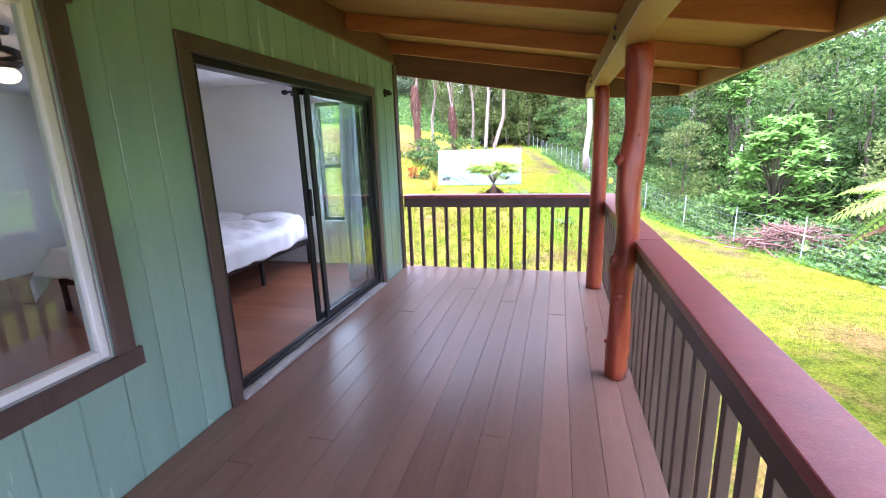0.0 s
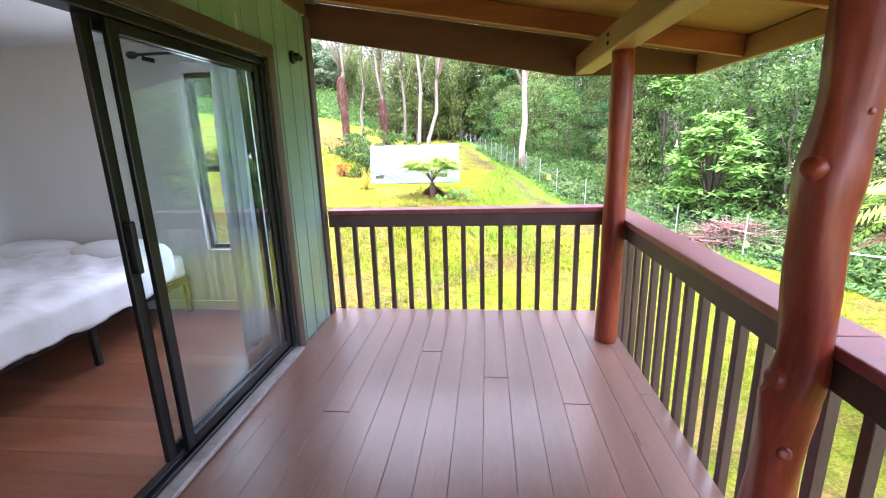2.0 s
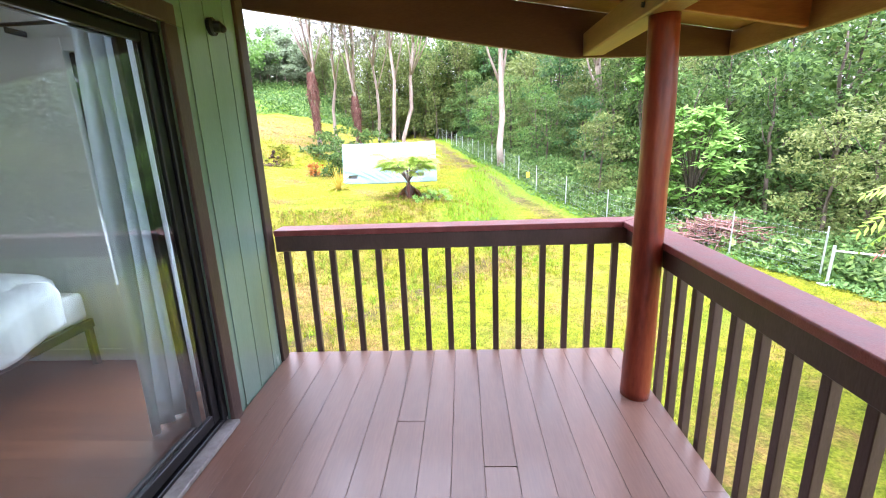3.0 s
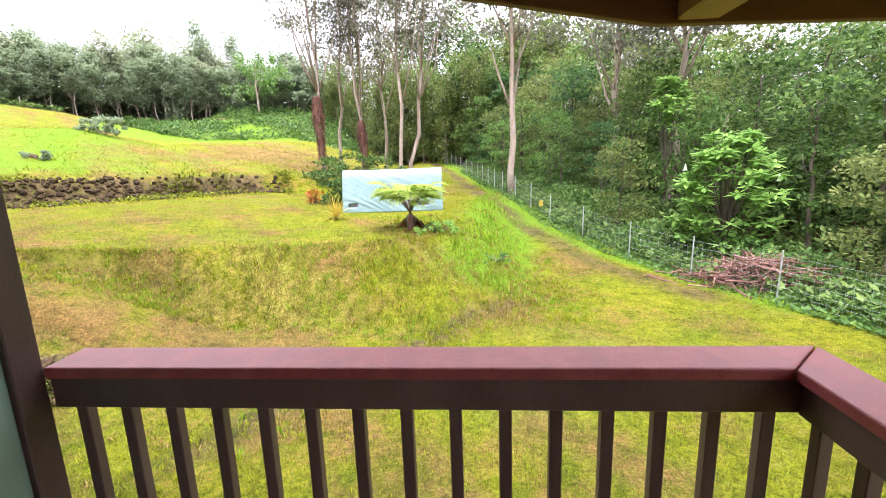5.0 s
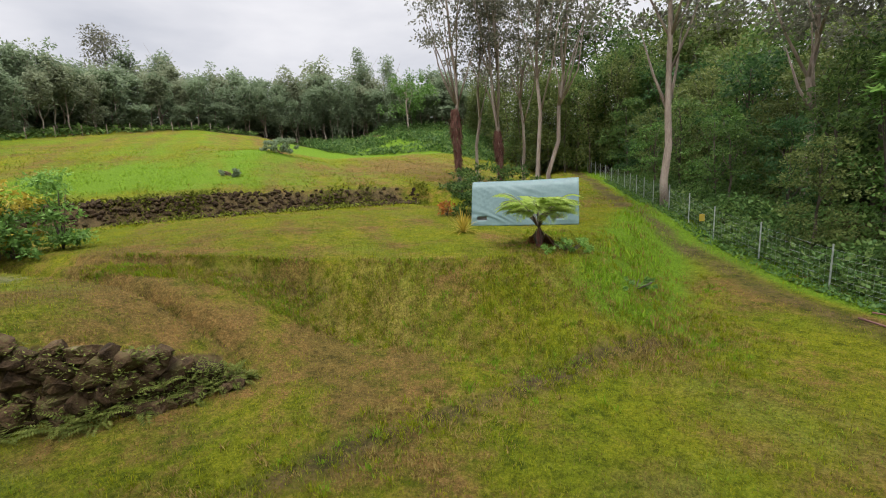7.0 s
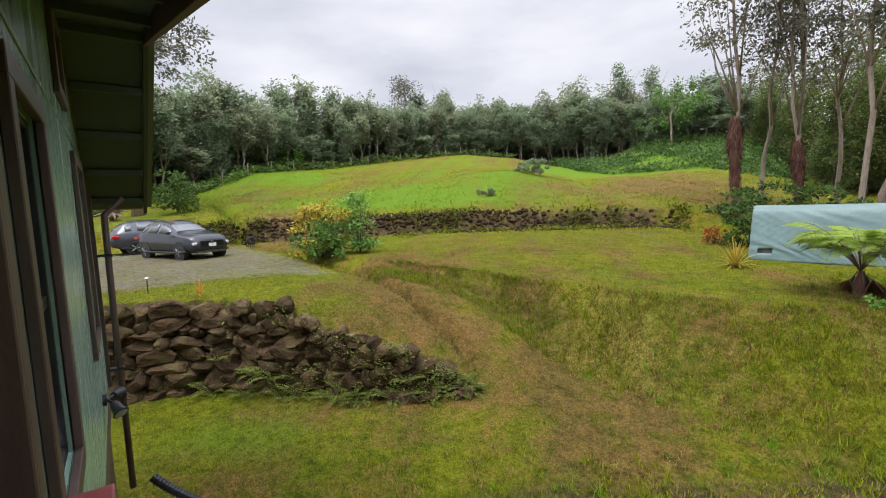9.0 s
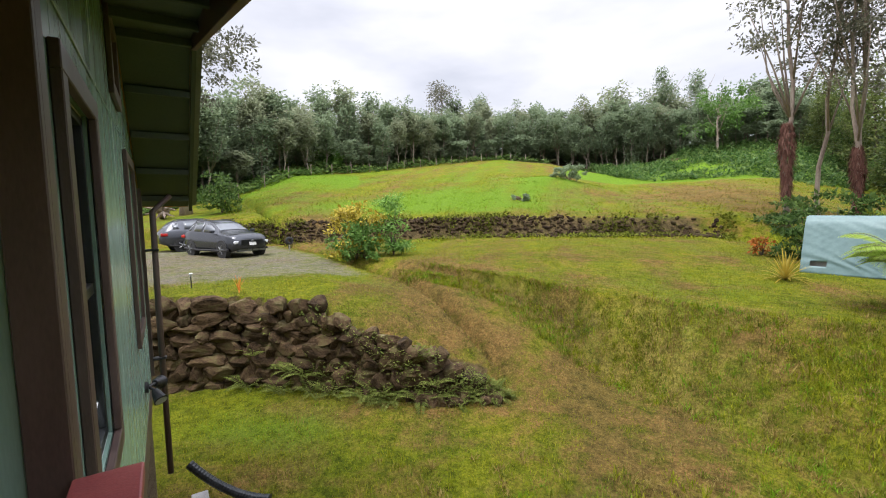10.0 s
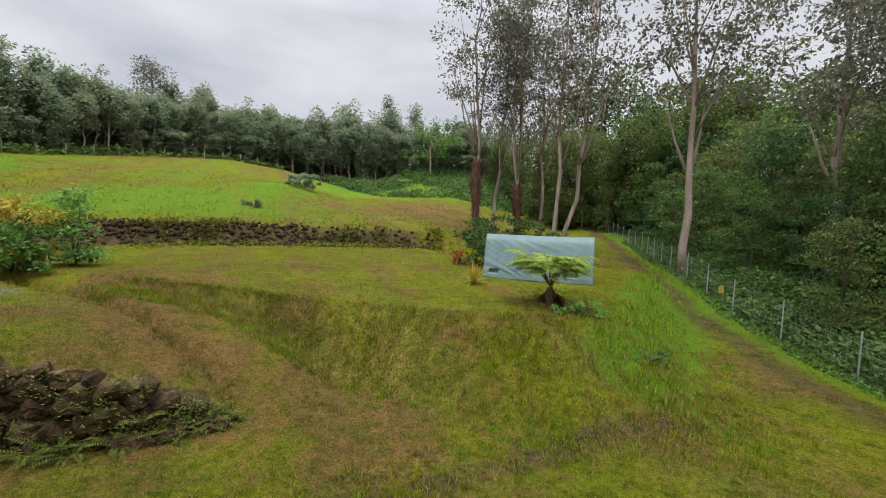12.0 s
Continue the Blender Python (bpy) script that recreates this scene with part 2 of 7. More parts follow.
M_LEAF_BRIGHT = leaf_material("leaf_bright", (0.10, 0.20, 0.02), (0.20, 0.34, 0.035), (0.33, 0.46, 0.06))
M_LEAF_PALE = leaf_material("leaf_pale_fern", (0.19, 0.28, 0.045), (0.31, 0.42, 0.085), (0.46, 0.56, 0.16), rough=0.75, glow=0.58)
M_LEAF_YELLOW = leaf_material("leaf_yellow", (0.22, 0.18, 0.02), (0.40, 0.32, 0.04), (0.52, 0.40, 0.08))
M_LEAF_GOLD = leaf_material("leaf_gold", (0.10, 0.14, 0.02), (0.27, 0.22, 0.03), (0.44, 0.32, 0.05))
M_LEAF_DEAD = leaf_material("leaf_dead", (0.10, 0.03, 0.018), (0.19, 0.07, 0.04), (0.30, 0.14, 0.08), glow=0.15)
M_LEAF_RUST = leaf_material("leaf_rust", (0.060, 0.026, 0.020), (0.130, 0.062, 0.048), (0.21, 0.12, 0.09), rough=0.85, glow=0.1)
M_LEAF_CREEPER = leaf_material("leaf_creeper", (0.030, 0.076, 0.017), (0.065, 0.135, 0.031), (0.125, 0.21, 0.056))
M_GRASS = leaf_material("grass_blades", (0.09, 0.115, 0.006), (0.185, 0.205, 0.010), (0.30, 0.295, 0.026), rough=0.9, glow=0.3)
M_GRASSLUSH = leaf_material("grass_lush", (0.075, 0.145, 0.007), (0.15, 0.255, 0.014), (0.25, 0.37, 0.034), rough=0.9, glow=0.3)
M_GRASSDULL = leaf_material("grass_dull", (0.060, 0.078, 0.009), (0.130, 0.152, 0.018), (0.23, 0.235, 0.042), rough=0.9, glow=0.2)
M_FERN = leaf_material("leaf_fern", (0.055, 0.074, 0.016), (0.108, 0.132, 0.028), (0.185, 0.205, 0.055), rough=0.75, glow=0.3)
M_GRASSDRY = leaf_material("grass_dry", (0.115, 0.084, 0.022), (0.205, 0.152, 0.044), (0.30, 0.232, 0.080), rough=0.9, glow=0.2)


# ---- builders ----
def thing(name, label, category, at=(0, 0, 0), group="", kind=""):
    ob = new(name)
    ob.location = at
    ob.empty_display_size = 0.2
    return tagged(ob, label, category, group, kind)


def finish(name, bm, mat, parent=None, label="", smooth=False):
    me = bpy.data.meshes.new(name)
    bm.normal_update()
    bm.to_mesh(me)
    bm.free()
    return mesh_part(name, me, mat, parent, label, smooth)


def mesh_part(name, me, mat, parent=None, label="", smooth=False):
    if len(me.materials) == 0:
        me.materials.append(mat)
    if smooth:
        me.polygons.foreach_set("use_smooth", [True] * len(me.polygons))
    ob = new(name, me)
    if parent is not None:
        ob.parent = parent
    if label:
        ob["label"] = label
    return ob


def box(bm, x0, x1, y0, y1, z0, z1):
    v = [bm.verts.new(p) for p in ((x0, y0, z0), (x1, y0, z0), (x1, y1, z0), (x0, y1, z0), (x0, y0, z1), (x1, y0, z1), (x1, y1, z1), (x0, y1, z1))]
    for f in ((3, 2, 1, 0), (4, 5, 6, 7), (0, 1, 5, 4), (1, 2, 6, 5), (2, 3, 7, 6), (3, 0, 4, 7)):
        bm.faces.new([v[i] for i in f])
    return v


def bevel(bm, w, seg=1):
    bmesh.ops.bevel(bm, geom=bm.edges[:], offset=w, segments=seg, affect="EDGES", profile=0.5)
    return bm


def block(name, x0, x1, y0, y1, z0, z1, mat, parent=None, label="", edge=0.004):
    bm = bmesh.new()
    box(bm, x0, x1, y0, y1, z0, z1)
    if edge:
        bevel(bm, edge)
    return finish(name, bm, mat, parent, label)


def structure(name, label, ob=None):
    if ob is None:
        ob = new(name)
    return tagged(ob, label, "", "", "structure")


def tube(bm, pts, radii, sides=8, cap=True):
    """A tube along points with a radius at each."""
    pts = [Vector(p) for p in pts]
    rings = []
    ref = Vector((0.31, 0.17, 0.93)).normalized()
    for i, p in enumerate(pts):
        d = (pts[min(i + 1, len(pts) - 1)] - pts[max(i - 1, 0)]).normalized()
        u = d.cross(ref)
        if u.length < 0.05:
            u = d.cross(Vector((1, 0, 0)))
        u.normalize()
        w = d.cross(u)
        rings.append([bm.verts.new(p + radii[i] * (math.cos(2 * math.pi * k / sides) * u + math.sin(2 * math.pi * k / sides) * w)) for k in range(sides)])
    for a, b in zip(rings, rings[1:]):
        for k in range(sides):
            bm.faces.new((a[k], a[(k + 1) % sides], b[(k + 1) % sides], b[k]))
    if cap:
        bm.faces.new(rings[0][::-1])
        bm.faces.new(rings[-1])


def extruded(bm, outline, axis, a, b):
    """A flat outline pushed along an axis from a to b. Outline pairs are the two other axes in order."""
    def at(p, v):
        return {"x": (v, p[0], p[1]), "y": (p[0], v, p[1]), "z": (p[0], p[1], v)}[axis]
    lo, hi = [bm.verts.new(at(p, a)) for p in outline], [bm.verts.new(at(p, b)) for p in outline]
    bm.faces.new(lo)
    bm.faces.new(hi[::-1])
    for k in range(len(outline)):
        bm.faces.new((lo[k], hi[k], hi[(k + 1) % len(outline)], lo[(k + 1) % len(outline)]))
    bmesh.ops.recalc_face_normals(bm, faces=bm.faces)


def smooth_step(a, b, v):
    t = np.clip((np.asarray(v, float) - a) / (b - a), 0, 1)
    return t * t * (3 - 2 * t)


# ---- the ground ----
def wall_line(y):
    """x of the rock wall's foot at y."""
    return np.interp(y, [-8, 5.2, 6.7, 8.2, 9.5, 11.4], [-12.3, -11.7, -11.1, -9.7, -8.2, -7.2])


def fence_line(y):
    """x of the wire fence at y."""
    return np.interp(y, [-6, 8, 12.5, 15.6, 19.5, 22, 24.2, 28, 32, 42, 60], [10.5, 9.4, 8.3, 7.2, 5.4, 4.2, 3.2, 2.25, 1.25, -0.25, -4.5])


def waves(x, y, s, seed=0.0):
    """A cheap smooth unevenness between about -1 and 1."""
    return (np.sin(x * s + 1.3 * np.sin(y * s * 0.7 + seed)) + np.sin(y * s * 1.1 + 1.7 * np.sin(x * s * 0.8 + 2 + seed)) + np.sin((x + y) * s * 0.6 + seed * 2)) / 3


def bank_low(x):
    """Foot line of the terrace bank."""
    return np.interp(x, [-15, -13, -11.2, -9.9, -8.3, -5.1, -2.3, 0, 2], [11.6, 12.0, 12.5, 13.1, 13.4, 13.6, 13.3, 13.8, 14.2])


def bank_top(x):
    """Crest line of the terrace bank."""
    return np.interp(x, [-15, -13, -11.2, -9.9, -8.3, -6.8, -5.4, -4, -2.7, 0], [12.5, 13.0, 13.6, 14.2, 14.6, 15.1, 15.6, 16.1, 16.6, 17.4])


def rut_line(y):
    """x of the worn wheel ruts that climb past the bank's foot."""
    return np.interp(y, [7.5, 9.5, 10.4, 11.4, 12.7, 13.8, 15.2, 16.8], [-5.4, -4.1, -3.5, -2.5, -1.55, -0.7, 0.8, 3.0])


def on_bank(x, y):
    """1 on the terrace bank, 0 off it."""
    u = (y - bank_low(x)) / (bank_top(x) - bank_low(x))
    return smooth_step(-0.25, 0.1, u) * smooth_step(1.15, 0.9, u) * smooth_step(2.2, 1.0, x) * smooth_step(-15.5, -13.5, x)


def ground(x, y):
    x, y = np.asarray(x, float), np.asarray(y, float)
    r = np.hypot(x + 0.4, y - 5.3)
    yaw = np.degrees(np.arctan2(-(x + 0.4), y - 5.3))
    front = np.abs(yaw) < 125
    lawn = -2.25 + 0.05 * waves(x, y, 0.35) + 0.02 * waves(x, y, 1.6)
    lawn = lawn + np.interp(y, [18, 20.5, 24.2, 28, 32, 42, 60, 110], [0, 0.15, 0.75, 1.38, 1.72, 2.0, 2.8, 6.0])
    lawn = lawn - 0.9 * smooth_step(0.5, 9, x - fence_line(y))
    upper = np.interp(x, [-30, -20, -13, -8, -4], [-0.08, -0.16, -0.14, -0.55, -0.68]) + 0.035 * waves(x, y, 0.5, 1.0)
    upper = upper + 0.15 * smooth_step(15, 24, y)
    # bank below the terrace
    bank_u = (y - bank_low(x) + 0.15 * waves(x, y, 0.9)) / (bank_top(x) - bank_low(x))
    side = -0.1 + (y - 15) * 0.07 + 0.2 * waves(x, y, 0.6, 2.0)
    m_bank = (0.55 * smooth_step(-0.15, 1.1, bank_u) + 0.45 * np.clip(bank_u, 0, 1)) * smooth_step(-1.5, 1.3, side - x)
    # a worn scarp along the upper left of the bank
    scarp = 0.24 * smooth_step(-5.5, -8.5, x)
    m_bank = m_bank * (1 - scarp) + scarp * smooth_step(0.84, 0.98, bank_u) * (m_bank > 0)
    # ramp and gravel yard behind the rock wall
    behind = smooth_step(0.05, 0.45, wall_line(y) - x) * (y < 11.4)
    behind = np.maximum(behind, smooth_step(11.1, 12.1, y))
    m_yard = smooth_step(-5.6, -11.2, x) * behind * smooth_step(-9, -6, y)
    yard = upper - 0.26 * smooth_step(-20, -14, x) * smooth_step(8.6, 11, y)
    z = np.maximum(lawn + (upper - lawn) * m_bank, lawn + (yard - lawn) * m_yard)
    z = z + 0.05 * waves(x, y, 2.4, 6.0) * np.clip(4 * m_bank * (1 - m_bank), 0, 1)
    z = z + on_bank(x, y) * (0.045 * waves(x, y, 5.3, 1.0) + 0.03 * waves(x, y, 11.0, 4.0))
    z = z - 0.05 * (np.exp(-((x - rut_line(y) + 0.55) / 0.16) ** 2) + np.exp(-((x - rut_line(y) - 0.55) / 0.16) ** 2)) * smooth_step(7, 9, y) * smooth_step(16.5, 14.5, y)
    # rock bank and the hill field
    left = smooth_step(14, 27, yaw)
    rb = 28.3 + 0.6 * waves(x, y, 0.25) + 1.5 * smooth_step(50, 75, yaw)
    k = np.interp(yaw, [-10, 8, 14, 20, 28, 36, 44, 50, 66, 76, 92], [0.03, 0.045, 0.085, 0.120, 0.103, 0.104, 0.162, 0.182, 0.18, 0.20, 0.06])
    rise = 1.05 * smooth_step(-0.55, 0.55, r - rb) * left + k * np.clip(r - rb, 0, 58) + 0.15 * np.clip(r - rb - 60, 0, 120)
    rise = rise + 0.10 * waves(x, y, 0.12) * smooth_step(3, 12, r - rb)
    rise = rise + 0.15 * np.clip(r - 64, 0, 26) * smooth_step(8, 18, yaw) * smooth_step(40, 27, yaw)
    rise = rise + 0.9 * np.exp(-((r - 47) / 5.0) ** 2 - ((yaw - 43) / 6.0) ** 2)
    z = z + np.where(front, rise, 0) * smooth_step(-12, 4, yaw) * smooth_step(105, 92, yaw)
    return z


def ground_at(x, y):
    return float(ground(np.array([x]), np.array([y]))[0])


# ---- ground sheet: one surface out to the horizon ----
def ground_material():
    m = bpy.data.materials.new("mown_grass_ground")
    m.use_nodes = True
    n, l = m.node_tree.nodes, m.node_tree.links
    bsdf = n["Principled BSDF"]
    tc = n.new("ShaderNodeTexCoord")

    def noise_of(scale, detail=6.0, rough=0.6):
        t = n.new("ShaderNodeTexNoise")
        t.inputs["Scale"].default_value, t.inputs["Detail"].default_value, t.inputs["Roughness"].default_value = scale, detail, rough
        l.new(tc.outputs["Object"], t.inputs["Vector"])
        return t.outputs[0]

    def ramp_of(value, stops):
        t = n.new("ShaderNodeValToRGB")
        while len(t.color_ramp.elements) < len(stops):
            t.color_ramp.elements.new(0.5)
        for k, (p, c) in enumerate(stops):
            t.color_ramp.elements[k].position, t.color_ramp.elements[k].color = p, (*c, 1)
        l.new(value, t.inputs[0])
        return t.outputs[0]

    def mixed(f, a, b):
        t = n.new("ShaderNodeMix")
        t.data_type = "RGBA"
        l.new(f, t.inputs["Factor"])
        l.new(a, t.inputs[6])
        l.new(b, t.inputs[7])
        return t.outputs[2]

    def layer(name):
        t = n.new("ShaderNodeAttribute")
        t.attribute_name = name
        return t.outputs["Fac"]

    def grainy(fac, noise, spread):
        """A cover layer with a ragged edge."""
        a = n.new("ShaderNodeMath")
        a.operation = "MULTIPLY_ADD"
        a.inputs[1].default_value, a.inputs[2].default_value = spread, -spread / 2
        l.new(noise, a.inputs[0])
        b = n.new("ShaderNodeMath")
        b.operation = "ADD"
        l.new(fac, b.inputs[0])
        l.new(a.outputs[0], b.inputs[1])
        c = n.new("ShaderNodeMapRange")
        c.inputs["From Min"].default_value, c.inputs["From Max"].default_value = 0.3, 0.7
        l.new(b.outputs[0], c.inputs["Value"])
        return c.outputs[0]

    patch, tuft, fine, speck = noise_of(0.55, 5), noise_of(2.6, 8, 0.72), noise_of(22, 6, 0.78), noise_of(38, 4, 0.8)
    green = ramp_of(fine, [(0.28, (0.040, 0.050, 0.005)), (0.5, (0.142, 0.158, 0.007)), (0.72, (0.26, 0.262, 0.020))])
    straw = ramp_of(fine, [(0.28, (0.052, 0.033, 0.012)), (0.5, (0.155, 0.100, 0.030)), (0.74, (0.27, 0.19, 0.07))])
    lush = ramp_of(fine, [(0.28, (0.034, 0.078, 0.004)), (0.5, (0.110, 0.196, 0.011)), (0.72, (0.19, 0.29, 0.025))])
    soil = ramp_of(tuft, [(0.3, (0.030, 0.024, 0.012)), (0.5, (0.085, 0.062, 0.028)), (0.7, (0.15, 0.105, 0.055))])
    gravel = ramp_of(speck, [(0.3, (0.04, 0.036, 0.028)), (0.5, (0.15, 0.135, 0.11)), (0.7, (0.36, 0.33, 0.28))])
    dark_tuft = ramp_of(tuft, [(0.36, (0.42, 0.50, 0.38)), (0.50, (0.95, 0.97, 0.9)), (0.68, (1.25, 1.18, 1.15))])
    broad = ramp_of(patch, [(0.38, (0.86, 0.98, 0.8)), (0.62, (1.24, 1.16, 1.2))])
    c = mixed(grainy(layer("dry"), tuft, 1.5), green, straw)
    for shade in (dark_tuft, broad):
        t = n.new("ShaderNodeMix")
        t.data_type, t.blend_type = "RGBA", "MULTIPLY"
        t.inputs["Factor"].default_value = 0.85
        l.new(c, t.inputs[6])
        l.new(shade, t.inputs[7])
        c = t.outputs[2]
    weedy = ramp_of(fine, [(0.28, (0.055, 0.050, 0.011)), (0.5, (0.215, 0.188, 0.034)), (0.72, (0.37, 0.32, 0.082))])
    c = mixed(grainy(layer("weedy"), tuft, 1.3), c, weedy)
    c = mixed(grainy(layer("lush"), tuft, 0.9), c, lush)
    c = mixed(grainy(layer("soil"), fine, 1.7), c, soil)
    c = mixed(grainy(layer("gravel"), tuft, 1.15), c, gravel)
    t = n.new("ShaderNodeMix")
    t.data_type, t.blend_type = "RGBA", "MULTIPLY"
    t.inputs["Factor"].default_value = 0.72
    l.new(c, t.inputs[6])
    l.new(ramp_of(noise_of(7.0, 6, 0.75), [(0.36, (0.45, 0.48, 0.42)), (0.5, (1, 1, 1)), (0.66, (1.3, 1.25, 1.2))]), t.inputs[7])
    l.new(t.outputs[2], bsdf.inputs["Base Color"])
    bsdf.inputs["Roughness"].default_value = 0.95
    bsdf.inputs["Specular IOR Level"].default_value = 0.1
    add = n.new("ShaderNodeMath")
    l.new(fine, add.inputs[0])
    l.new(tuft, add.inputs[1])
    bp = n.new("ShaderNodeBump")
    bp.inputs["Strength"].default_value, bp.inputs["Distance"].default_value = 1.0, 0.09
    l.new(add.outputs[0], bp.inputs["Height"])
    l.new(bp.outputs[0], bsdf.inputs["Normal"])
    return m


def covers(x, y):
    """How dry, lush, bare or gravelled the ground is at a place."""
    r = np.hypot(x + 0.4, y - 5.3)
    yaw = np.degrees(np.arctan2(-(x + 0.4), y - 5.3))
    bank = on_bank(x, y)
    lip = np.exp(-((y - bank_top(x) + 0.45) / 0.35) ** 2) * smooth_step(-6.5, -9, x) * smooth_step(-15, -13, x)
    side = -0.1 + (y - 15) * 0.07
    dry = 0.40 + 0.20 * waves(x, y, 0.45, 3.0) + 0.18 * waves(x, y, 1.3, 1.0)
    dry = dry + 0.14 * bank * waves(x, y, 1.9, 3.7) + 0.25 * lip + 0.30 * np.exp(-((x + 5.6) / 2.0) ** 2 - ((y - 12.7) / 0.8) ** 2) + 0.2 * waves(x, y, 2.6, 2.0) + 0.12 * waves(x, y, 5.0, 7.0)
    ramp_mid = 11.6 - 0.12 * (x + 9)
    dry = dry + 0.30 * np.exp(-((y - ramp_mid) / 1.5) ** 2) * (x < -3)
    dry = dry + 0.55 * np.exp(-((r - 43) / 9.5) ** 2 - ((yaw - 28) / 9.0) ** 2)
    dry = dry + 0.05 * smooth_step(60, 85, r) + 0.10 * waves(x, y, 0.9, 4.0)
    lush = 0.12 + 0.22 * waves(x, y, 0.5, 5.0) + 0.16 * waves(x, y, 1.9, 8.0)
    lush = lush + 0.7 * np.exp(-((r - 36) / 5.0) ** 2 - ((yaw - 56) / 17.0) ** 2) + 0.22 * smooth_step(30, 40, r) * smooth_step(34, 50, yaw) + 0.5 * np.exp(-((r - 47) / 5.0) ** 2 - ((yaw - 43) / 7.0) ** 2)
    lush = lush + 1.0 * np.exp(-((x - side - 0.1) / 1.4) ** 2) * smooth_step(14.6, 16, y) * (r < 26)
    lush = lush + 0.3 * np.exp(-((x + 8.2) / 3.2) ** 2 - ((y - 7.6) / 1.8) ** 2)
    lush = lush + 0.7 * smooth_step(-0.8, 0.2, x - fence_line(y)) * (y > 8) + 0.5 * np.exp(-((r - 55) / 6.0) ** 2) * (yaw > 68)
    lush = lush + 0.6 * np.exp(-((x - fence_line(y) + 0.55) / 0.5) ** 2) * smooth_step(13, 17, y)
    lush = lush + 0.9 * smooth_step(60, 66, r) * smooth_step(12, 17, yaw) * smooth_step(44, 38, yaw)
    track = np.exp(-((x - fence_line(y) + 1.55) / 0.85) ** 2) * smooth_step(14.0, 16.5, y)
    soil = 0.62 * track + 0.62 * np.exp(-((x - rut_line(y)) / 0.62) ** 2) * smooth_step(7.0, 9.5, y) * smooth_step(16.5, 14.5, y)
    rb = 28.3 + 0.6 * waves(x, y, 0.25) + 1.5 * smooth_step(50, 75, yaw)
    soil = soil + 0.85 * np.exp(-((r - rb) / 0.9) ** 2) * smooth_step(24, 30, yaw) * (yaw < 84)
    soil = soil + smooth_step(-0.5, 1.0, x - fence_line(y) - 1.0) * (y > 4) * 0.9 + 0.7 * (r > 84) * (yaw > 15)
    soil = soil + 0.18 * waves(x, y, 2.2, 9.0) + 0.06 * bank + 0.50 * lip
    soil = soil + 0.8 * smooth_step(-0.65, -0.45, x - wall_line(y)) * smooth_step(0.15, -0.05, x - wall_line(y)) * (y < 11.1) * (y > 3)
    gravel = 0.56 * smooth_step(-12.0, -15.0, x) * smooth_step(12.3, 10.8, y - 0.02 * x) * (x < wall_line(y)) * (r < 27.5)
    return {"dry": np.clip(dry, 0, 1), "lush": np.clip(lush, 0, 1), "weedy": np.clip(0.44 * bank * smooth_step(-1.0, -5.0, x) + 0.16 * waves(x, y, 1.7, 6.0) + 0.14 * waves(x, y, 4.3, 2.0) - 0.25 * np.clip(lush - 0.5, 0, 1) + 0.35 * np.exp(-((x - rut_line(y) + 0.2) / 1.0) ** 2) * smooth_step(7.0, 9.5, y) * smooth_step(16.5, 14.0, y), 0, 1), "soil": np.clip(soil, 0, 1), "gravel": np.clip(gravel, 0, 1)}


def build_ground():
    yaws = np.radians(np.concatenate([np.arange(-70, 105, 0.5), np.arange(105, 290, 2.5)]))
    radii = np.concatenate([[0.3], np.arange(1.5, 14, 0.16), 14 * 1.016 ** np.arange(0, 135), 14 * 1.016 ** 135 * 1.35 ** np.arange(0, 11)])
    R, A = np.meshgrid(radii, yaws, indexing="ij")
    X, Y = -0.4 - R * np.sin(A), 5.3 + R * np.cos(A)
    Z = ground(X.ravel(), Y.ravel())
    co = np.stack([X.ravel(), Y.ravel(), Z], 1)
    nr, na = R.shape
    i, j = np.meshgrid(np.arange(nr - 1), np.arange(na), indexing="ij")
    j2 = (j + 1) % na
    quads = np.stack([i * na + j, (i + 1) * na + j, (i + 1) * na + j2, i * na + j2], -1).reshape(-1, 4)[:, ::-1]
    me = bpy.data.meshes.new("ground")
    me.vertices.add(len(co))
    me.vertices.foreach_set("co", co.ravel())
    me.loops.add(quads.size)
    me.loops.foreach_set("vertex_index", quads.ravel().astype(np.int32))
    me.polygons.add(len(quads))
    me.polygons.foreach_set("loop_start", np.arange(0, quads.size, 4, dtype=np.int32))
    me.update(calc_edges=True)
    for key, val in covers(co[:, 0], co[:, 1]).items():
        me.attributes.new(key, "FLOAT", "POINT").data.foreach_set("value", val.astype(np.float32))
    ob = mesh_part("ground", me, ground_material(), smooth=True)
    structure("ground", "mown yellow-green grass with dry patches, gravel and banks", ob)


build_ground()

# ---- roof planes: a long slope over the house and deck, a steep one behind ----
SLOPE, ROOF_IN, RIDGE_X, EDGE_X, RAKE_Y = 0.175, 2.68, -5.15, 1.34, 5.72


def soffit(x):
    """Height of the sheathing's underside."""
    if x >= RIDGE_X:
        return ROOF_IN - SLOPE * (x + 1.88)
    return ROOF_IN - SLOPE * (RIDGE_X + 1.88) - 0.57 * (RIDGE_X - x)


